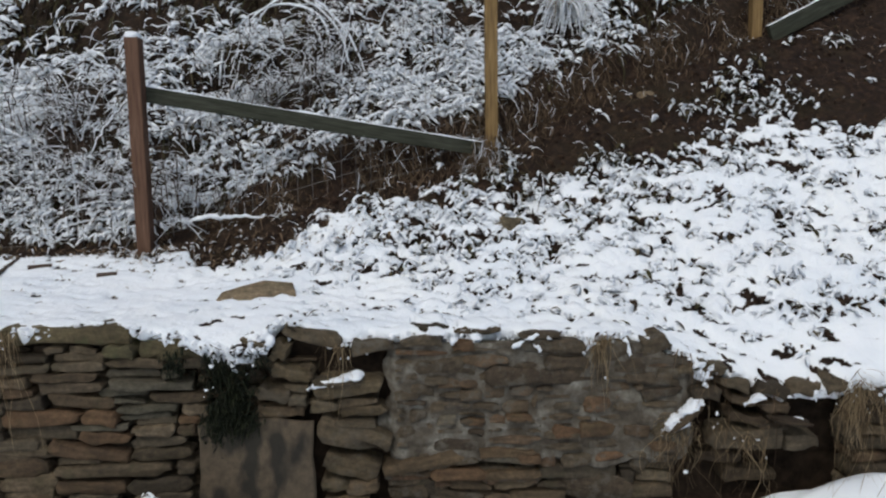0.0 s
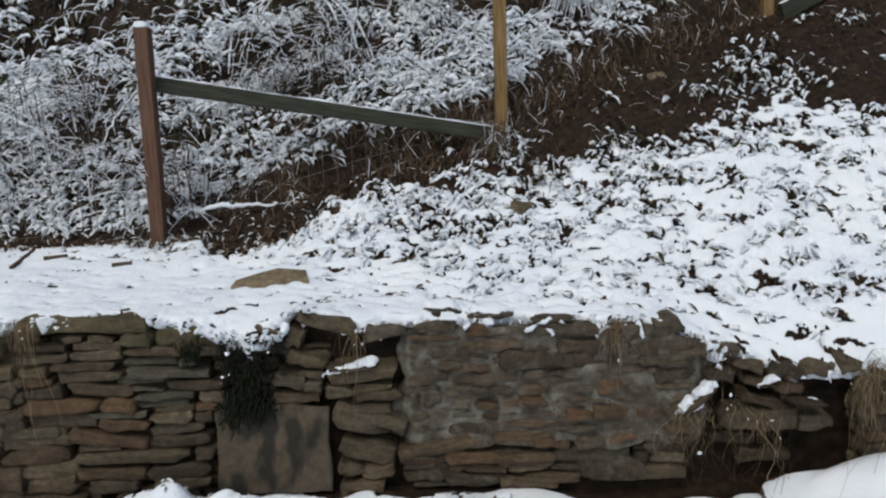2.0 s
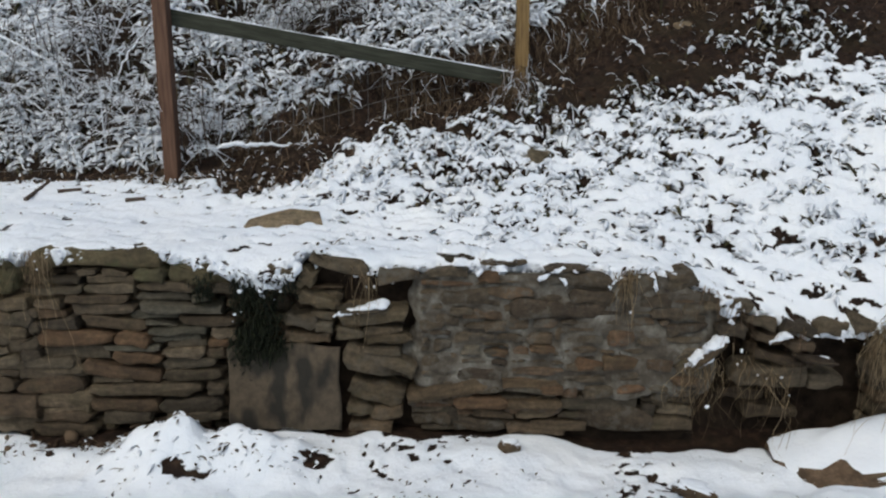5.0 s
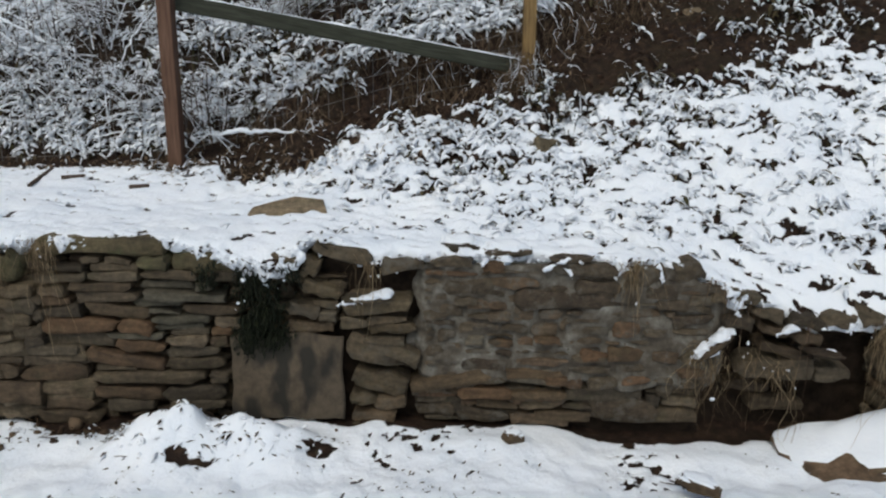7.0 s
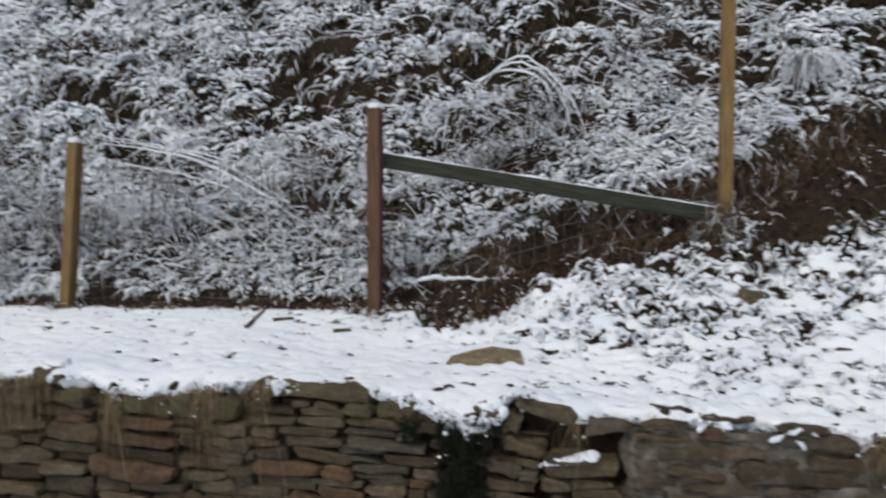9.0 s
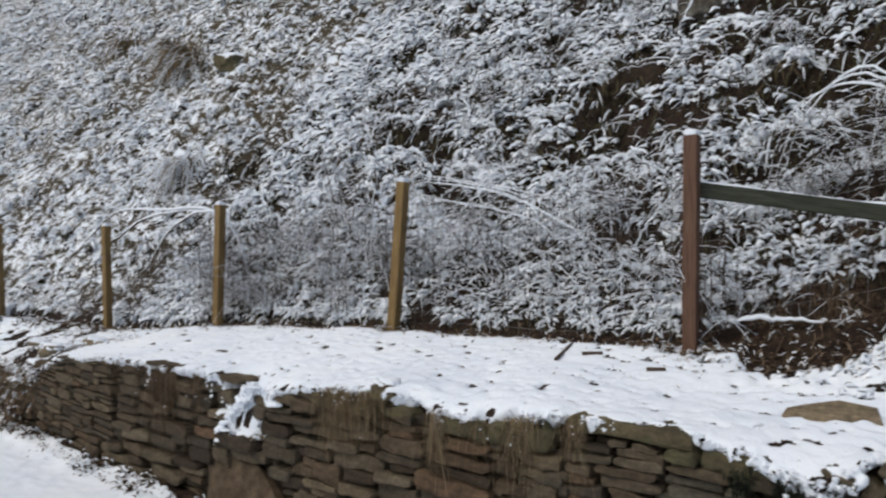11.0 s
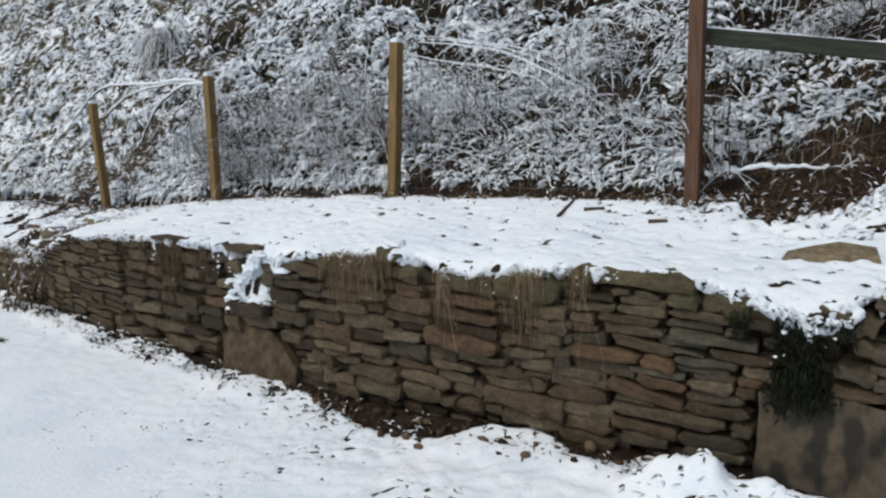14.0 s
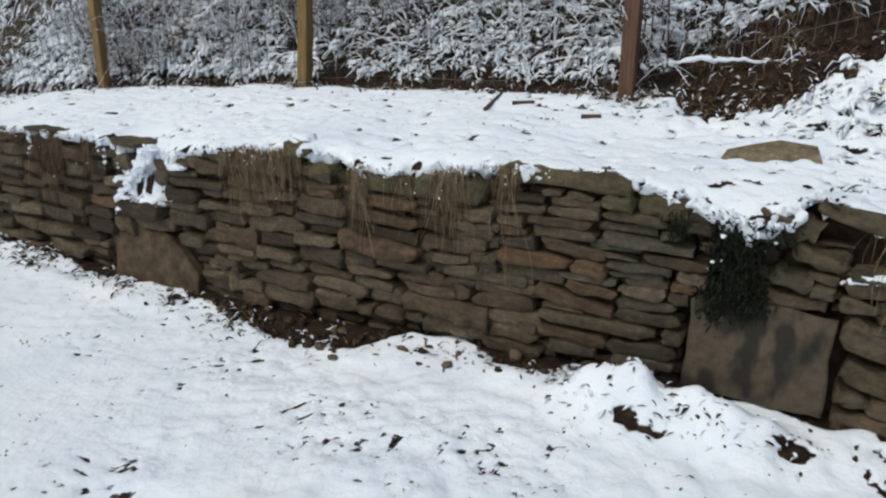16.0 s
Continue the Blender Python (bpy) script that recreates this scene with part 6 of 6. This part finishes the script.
def snow_edge():
    """Clots of snow that hang along the wall's upper edge."""
    g = np.random.default_rng(41)
    n = 2000
    x = np.concatenate([g.uniform(-9.2, 3.2, n - 200), g.normal(-1.08, 0.13, 60), g.normal(-4.85, 0.16, 140)])
    e = edge_back(x)
    P = np.stack([x, face(x) + e + g.normal(0.01, 0.018, n), wall_top(x) + g.uniform(-0.025, 0.02, n)], -1)
    D = np.stack([g.normal(0, 1.0, n), -0.4 + g.normal(0, 0.3, n), g.normal(0.15, 0.35, n)], -1)
    a = blades(P, D, g.uniform(0.01, 0.030, n), g.uniform(0.005, 0.012, n), g.uniform(0.0, 0.5, n), g.random(n) < 0.65, 2, 0.8, LEAF)
    m = 230
    t = g.random(m)
    P2 = np.stack([-4.64 - 0.46 * t + g.normal(0, 0.036 - 0.022 * t, m), 0 * t, 0.84 - 0.42 * t + g.normal(0, 0.014, m)], -1)
    P2[:, 1] = face(P2[:, 0]) - 0.02 + g.normal(0, 0.015, m)
    streak = clots(g, P2, g.uniform(0.012, 0.021, m) * (1.1 - 0.45 * t), 0.8)
    m = 70
    t = g.random(m)
    q = -4.72 - 0.16 * t + g.normal(0, 0.03, m)
    filled = clots(g, np.stack([q, face(q) + 0.07 + g.normal(0, 0.02, m), 0.80 - 0.20 * t + g.normal(0, 0.02, m)], -1), g.uniform(0.018, 0.030, m), 0.8)
    falls, ledge, bulk = [], [], []
    for x0, long, wide in ((-6.10, 0.20, 0.02), (-5.18, 0.20, 0.02), (-3.72, 0.10, 0.08), (-2.98, 0.10, 0.02), (1.25, 0.12, 0.04), (2.2, 0.14, 0.08)):
        k = 44 if x0 > -4 else 28
        t = g.random(k) ** 1.5
        q = x0 + g.normal(0, wide, k) * (1 - 0.6 * t)
        falls.append(np.stack([q, face(q) - 0.025 + g.normal(0, 0.012, k), wall_top(q) + 0.005 - long * t], -1))
    for x0, z0, x1, z1, thick, k in ((-0.70, 0.665, -0.44, 0.725, 0.02, 60), (1.05, 0.43, 1.22, 0.56, 0.02, 44), (1.03, 0.40, 1.16, 0.45, 0.03, 30), (1.57, 0.475, 1.72, 0.452, 0.012, 26), (1.44, 0.53, 1.52, 0.58, 0.02, 20), (-4.80, 0.475, -5.02, 0.470, 0.008, 26), (-4.30, 0.745, -4.42, 0.74, 0.02, 26), (2.18, 0.47, 2.26, 0.40, 0.03, 12), (2.16, 0.36, 2.25, 0.29, 0.03, 12)):
        t = g.random(2 * k)
        k = 2 * k
        q = x0 + (x1 - x0) * t
        bulk.append(0.007 + 0.016 * t)
        ledge.append(np.stack([q, face(q) - 0.06 + 0.05 * g.random(k), z0 + (z1 - z0) * t + g.normal(0, thick * 0.35, k)], -1))
    falls = np.concatenate(falls)
    falls = clots(g, falls, 0.006 + 0.010 * g.random(len(falls)), 1.0, 1)
    ledge = np.concatenate(ledge)
    ledge = clots(g, ledge, np.concatenate(bulk) * g.uniform(0.7, 1.2, len(ledge)), 0.5)
    m = 620
    x = g.uniform(-7.5, 3.0, m)
    rim = clots(g, np.stack([x, face(x) + edge_back(x) + g.normal(0.012, 0.012, m), wall_top(x) + g.uniform(-0.02, 0.02, m)], -1), g.uniform(0.006, 0.022, m), 0.7)
    drape = []
    for x0, z0, x1, z1, size, k in ((-1.30, 0.905, -1.12, 0.865, 0.022, 30), (-1.14, 0.87, -1.06, 0.80, 0.022, 24), (-1.06, 0.81, -1.04, 0.735, 0.013, 12), (-1.02, 0.865, -0.90, 0.845, 0.017, 20), (-0.90, 0.85, -0.85, 0.92, 0.017, 16),
                                    (0.02, 0.90, 0.00, 0.86, 0.013, 10), (0.42, 0.905, 0.30, 0.84, 0.012, 22), (0.38, 0.90, 0.44, 0.82, 0.010, 16), (0.86, 0.87, 0.88, 0.78, 0.010, 16), (-0.10, 0.925, 0.02, 0.915, 0.014, 14)):
        t = g.random(k)
        q = x0 + (x1 - x0) * t + g.normal(0, 0.35 * size, k)
        drape.append(clots(g, np.stack([q, face(q) - 0.015 - 0.03 * g.random(k), z0 + (z1 - z0) * t + g.normal(0, 0.35 * size, k)], -1), size * g.uniform(0.5, 1.1, k), 0.8))
    clotted(stuff("snow_edge", [streak, filled, falls, ledge, rim] + drape, [M_SNOW, M_SNOW], "ragged clots of snow hanging along the wall's edge", "snow", None, True))
    stuff("edge_litter", [a], [M_PLANT, M_SNOW], "dead leaves caught in the snow along the wall's edge", "leaf litter")
    m = 150
    x = np.concatenate([g.uniform(-4.6, -1.9, m - 20), g.normal(-1.5, 0.22, 20)])
    k = 0.10 + np.abs(g.normal(0.12, 0.07, m))
    size = 0.006 + 0.026 * g.random(m) ** 2
    bits = clots(g, np.stack([x, face(x) + 0.1 - k, drive_z(x, k) - 0.01 + 0.4 * size], -1), size, 0.8, 1)
    kind = (g.random(m) < 0.06).astype(np.int32)
    bits = (bits[0], bits[1], np.repeat(kind, len(bits[2]) // m))
    n = 1000
    x = np.concatenate([g.uniform(-9.5, -1.4, n - 300), g.normal(-1.5, 0.2, 150), g.normal(-3.9, 0.12, 150)])
    k = 0.08 + np.abs(g.normal(0.14, 0.09, n))
    P = np.stack([x, face(x) + 0.1 - k, drive_z(x, k) - 0.008 + 0.02 * g.random(n)], -1)
    dry = blades(P, np.stack([g.normal(0, 1, n), g.normal(-0.3, 0.5, n), g.uniform(0.1, 0.8, n)], -1), g.uniform(0.02, 0.07, n), g.uniform(0.003, 0.009, n), g.uniform(0.2, 1.0, n), g.random(n) < 0.08, 3, 0.6, LEAF)
    n = 220
    x, k = np.concatenate([g.normal(-1.48, 0.2, n // 2), g.normal(-1.02, 0.22, n // 2)]), g.normal(0.40, 0.12, n)
    P = np.stack([x, face(x) + 0.1 - k, drive_z(x, k) - 0.004], -1)
    heap = blades(P, np.stack([g.normal(0, 1, n), g.normal(-0.4, 0.5, n), g.uniform(0.0, 0.6, n)], -1), g.uniform(0.015, 0.05, n), g.uniform(0.004, 0.012, n), g.uniform(0.2, 1.0, n), g.random(n) < 0.6, 2, 0.7, LEAF)
    m = 34
    cx, ck = np.concatenate([g.uniform(-9.2, -4.4, m - 8), g.uniform(-3.6, -1.6, 8)]), 0.12 + np.abs(g.normal(0, 0.12, m))
    j = np.repeat(np.arange(m), 16)
    x, k = cx[j] + g.normal(0, 0.07, len(j)), ck[j] + g.normal(0, 0.035, len(j))
    far = np.where(x < -4.4, 1.5, 0.8)
    tufts = cut(blades(np.stack([x, face(x) + 0.1 - k, drive_z(x, k) - 0.01 + 0.03 * g.random(len(j))], -1), np.stack([g.normal(0, 1, len(j)), g.normal(-0.3, 0.5, len(j)), g.uniform(0.2, 1.1, len(j))], -1), g.uniform(0.03, 0.08, len(j)) * far, g.uniform(0.004, 0.010, len(j)) * far, g.uniform(0.2, 1.0, len(j)), g.random(len(j)) < 0.3, 3, 0.6, LEAF))
    dry = cut(dry)
    heap = cut(heap)
    dry = (np.concatenate([dry[0], heap[0]]), np.concatenate([dry[1], heap[1] + len(dry[0])]), np.concatenate([dry[2], heap[2]]))
    stuff("foot_debris", [bits, dry, tufts], [M_BANK, M_SNOW], "brown leaves, clods and lumps of snow along the foot of the wall", "leaf litter")
    m = 170
    cx, ck = g.uniform(-5.5, 2.4, m), 0.25 + 2.2 * g.random(m) ** 1.2
    j = np.repeat(np.arange(m), 9)
    x = cx[j] + g.normal(0, 0.035, len(j))
    k = ck[j] + g.normal(0, 0.022, len(j))
    P = np.stack([x, face(x) + 0.1 - k, drive_z(x, k) - 0.008 + 0.012 * g.random(len(j))], -1)
    dead = blades(P, np.stack([g.normal(0, 1, len(j)), g.normal(0, 0.6, len(j)), g.uniform(0.1, 0.6, len(j))], -1), g.uniform(0.012, 0.035, len(j)), g.uniform(0.003, 0.007, len(j)), g.uniform(0.2, 0.9, len(j)), g.random(len(j)) < 0.4, 2, 0.6, LEAF)
    n = 6000
    x = g.uniform(-5.5, 2.6, n)
    k = 0.15 + 2.6 * g.random(n) ** 1.3
    P = np.stack([x, face(x) + 0.1 - k, drive_z(x, k) - 0.005], -1)
    D = np.stack([g.normal(0, 1, n), g.normal(0, 0.6, n), g.uniform(0.1, 0.5, n)], -1)
    keep = g.random(n) < 0.5 * smooth(0.48, 0.66, fbm(x, k, 0.3, 2, 43))
    b = blades(P[keep], D[keep], g.uniform(0.008, 0.03, n)[keep], g.uniform(0.002, 0.006, n)[keep], g.uniform(0.2, 0.8, n)[keep], g.random(n)[keep] < 0.35, 2)
    stuff("drive_litter", [b, dead], [M_PLANT, M_SNOW], "dead leaves and stalks poking through the snow of the drive", "leaf litter")

snow_edge()

# ---- wire mesh ----
def wire_panel(a, b, height):
    ax, bx = POSTS[a][0], POSTS[b][0]
    p = empty("wire_fence", (ax + bx) / 2, float(fence((ax + bx) / 2)), float(fence_z((ax + bx) / 2)))
    tagged(p, "rusty-grey woven wire fence panel dusted with snow", "wire fence", "wire fence panels")
    n = 24
    def strip(name, rows):
        V, F, k = [], [], 0
        for pts in rows:
            for q in pts:
                V += [(q[0], q[1], q[2] - 0.0017), (q[0] - 0.0013, q[1] - 0.0016, q[2] + 0.0013), (q[0] + 0.0013, q[1] + 0.0016, q[2] + 0.0013)]
            for j in range(len(pts) - 1):
                for i in range(3):
                    F.append((k + 3 * j + i, k + 3 * j + (i + 1) % 3, k + 3 * j + 3 + (i + 1) % 3, k + 3 * j + 3 + i))
            k += 3 * len(pts)
        ob = new(name, mesh_of(name, V, F, [M_WIRE]))
        ob.parent = p
        ob.matrix_parent_inverse = p.matrix_basis.inverted()
    def at(u, h):
        x = ax + (bx - ax) * u
        return (x, POSTS[a][1] + (POSTS[b][1] - POSTS[a][1]) * u + 0.055 + 0.02 * math.sin(7 * u + h), POSTS[a][2] + (POSTS[b][2] - POSTS[a][2]) * u + h + 0.012 * math.sin(11 * u + 5 * h))
    for h in np.arange(0.08, height, 0.10):
        strip("line_wire", [[at(u, h) for u in np.linspace(0, 1, n)]])
    for u in np.arange(0.02, 1.0, 0.10 / abs(bx - ax)):
        strip("stay_wire", [[at(u, h) for h in np.linspace(0.05, height - 0.03, 8)]])

for a, b in ((0, 2), (2, 3), (3, 4), (0, 1)):
    wire_panel(a, b, 1.15 if (a, b) != (0, 1) else 0.9)

# ---- loose rocks ----
def rock(name, x, y, z, size, label, mat, seed, snow=0.0, turn=0.0, tilt=0.0, category="rock", thick=0.025, front=-9.0, nod=0.0, patch=0.35, skew=0.0):
    bm = bmesh.new()
    bmesh.ops.create_icosphere(bm, subdivisions=4, radius=1.0)
    for v in bm.verts:
        d = v.co.normalized()
        k = 1 + 0.30 * noise.noise(d * 1.4 + Vector((seed, 0, 0))) + 0.10 * noise.noise(d * 4 + Vector((0, seed, 0)))
        q = Vector([math.copysign(abs(c) ** 0.7, c) for c in d]) * k
        v.co = Vector((q.x * size[0], q.y * size[1], q.z * size[2]))
    p = empty(name, 0, 0, 0)
    tagged(p, label, category)
    shell = bm.copy()
    part("stone", bm, mat, p, smoothed=True)
    if snow:
        shell.normal_update()
        gone = [f for f in shell.faces if f.normal.z < 0.45 + patch * noise.noise(f.calc_center_median() * 7 + Vector((seed, 0, 0))) - (snow - 0.5) or f.calc_center_median().y < front - skew * f.calc_center_median().x + 0.1 * noise.noise(f.calc_center_median() * 9)]
        bmesh.ops.delete(shell, geom=gone, context="FACES")
        inner = {v for v in shell.verts if not v.is_boundary}
        for v in shell.verts:
            v.co += Vector((0, 0, thick * (0.5 + noise.noise(v.co * 12) + 0.5) if v in inner else -0.004))
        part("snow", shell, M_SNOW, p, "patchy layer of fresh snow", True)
    else:
        shell.free()
    p.matrix_basis = pose(x, y, z, nod, tilt, turn)
    return p

rock("boulder", 1.88, 3.36, -0.02, (0.40, 0.21, 0.125), "flat brown boulder half covered with snow beside the wall", M_BOULDER, 3, 0.74, -12, -17, thick=0.010, nod=24, patch=0.8, front=-0.15, skew=0.38)
def flat_stone():
    """A flat slab lying on the terrace, its face tipped up towards the wall."""
    me = solid_stone([(-0.21, -0.05), (-0.13, -0.14), (0.05, -0.19), (0.20, -0.20), (0.22, -0.02), (0.19, 0.09), (0.03, 0.11), (-0.08, 0.07), (-0.19, 0.01)], 0.06, 0.012, 0.006)
    tagged(set_stone(None, me, M_TAN, -1.045, 4.075, float(land(-1.045, 4.10)) + 0.048, 2, 4, -56, "flat_stone"), "flat tan stone showing through the terrace snow", "rock")

flat_stone()
rock("drive_stone", 0.16, 3.38, 0.055, (0.05, 0.035, 0.03), "small brown stone poking out of the drive's snow", M_BROWN, 15, 0.35, 20, 10, thick=0.008)
rock("drive_stone", 0.93, 2.99, 0.045, (0.09, 0.05, 0.03), "small brown stone poking out of the drive's snow", M_BROWN, 16, 0.25, -25, 6, thick=0.008)
for x, y, s in ((-8.4, 4.5, 0.12), (-9.2, 4.42, 0.20), (-9.0, 4.75, 0.11), (-9.7, 4.6, 0.16), (-10.2, 4.7, 0.14)):
    rock("terrace_stone", x, y, float(land(x, y)) + 0.03, (s, s * 0.7, s * 0.4), "mossy brown stone lying in the terrace snow", M_TAN, int(20 - x), 0.3)
rock("loose_stone", -3.42, 3.66, 0.96, (0.10, 0.06, 0.035), "dark loose stone lying on the wall's edge", M_STONE, 6, 0.3)
rock("loose_stone", -0.10, 3.70, 0.93, (0.09, 0.05, 0.03), "dark stone showing under the snow edge", M_STONE, 7, 0.5)
rock("loose_stone", 0.13, 3.66, 0.915, (0.11, 0.05, 0.025), "dark stone showing under the snow edge", M_STONE, 8, 0.5)
rock("loose_stone", 0.46, 4.87, 1.33, (0.09, 0.06, 0.06), "orange-brown stone on the snowy slope", M_TAN, 9, 0.1)
rock("loose_stone", 0.95, 4.30, 1.00, (0.13, 0.06, 0.03), "dark stone showing through the snow of the slope", M_STONE, 10, 0.3)
rock("loose_stone", 1.70, 5.9, 2.25, (0.10, 0.07, 0.05), "tan stone in the bare bank", M_TAN, 11, 0.0)
rock("loose_stone", -0.57, 3.585, 0.69, (0.12, 0.08, 0.014), "thin ledge stone in the wall under snow", M_STONE, 12, 0.0)
for x, z, w in ((-4.70, 0.46, 0.13), (-5.06, 0.36, 0.05), (-5.03, 0.56, 0.05)):
    rock("loose_stone", x, float(face(x)) + 0.05, z, (w, 0.10, 0.035), "stone in the wall's notch under a streak of snow", M_STONE, int(50 + 10 * z), 0.5, thick=0.018)
rock("loose_stone", 1.15, 3.53, 0.47, (0.10, 0.04, 0.018), "slipped stone with snow among hanging roots", M_STONE, 61, 0.0, 0, -38)
rock("loose_stone", 1.66, 3.49, 0.46, (0.10, 0.05, 0.014), "thin stone with a patch of snow", M_STONE, 62, 0.0, 0, 9)
rock("mossy_stone", -13.0, 9.85, float(land(-13.0, 9.85)) + 0.12, (0.34, 0.25, 0.20), "mossy brown stone with a snow cap on the hillside", M_MOSSY, 64, 0.4)
rock("pale_stone", -2.80, 8.02, 4.44, (0.22, 0.16, 0.17), "pale grey stone sticking out of the dark hillside", M_MORTAR, 63, 0.3)
rock("loose_stone", -9.55, 4.3, 0.05, (0.30, 0.22, 0.22), "fallen stones heaped under snow and grass", M_STONE, 13, 0.6)
rock("loose_stone", -9.3, 4.35, 0.35, (0.25, 0.2, 0.15), "fallen stones heaped under snow and grass", M_STONE, 14, 0.7)

# ---- distance ----
def backdrop():
    n, m = 60, 24
    a = np.linspace(radians(60), radians(140), n)
    t = np.linspace(0, 1, m)
    A, T = np.meshgrid(a, t)
    R = 260 + 60 * T
    Z = -10 + 170 * T * (0.8 + 0.3 * fbm(A * 8, T, 1.0, 3, 90)) + 3 * fbm(A * 90, T * 20, 1.0, 3, 91)
    V = np.stack([-np.sin(A) * R, np.cos(A) * R, Z], -1).reshape(-1, 3)
    i = np.arange(n * m).reshape(m, n)
    F = np.stack([i[:-1, :-1], i[:-1, 1:], i[1:, 1:], i[1:, :-1]], -1).reshape(-1, 4)
    mat = plain_material("far_winter_wood", [(0.3, (0.10, 0.085, 0.075)), (0.55, (0.16, 0.145, 0.135)), (0.75, (0.35, 0.35, 0.36))], 4.0, 0.9)
    tagged(new("backdrop", mesh_of("backdrop", V, F, [mat], shade=True)), "distant wooded winter hillside in grey and brown", "hill", kind="structure")

backdrop()
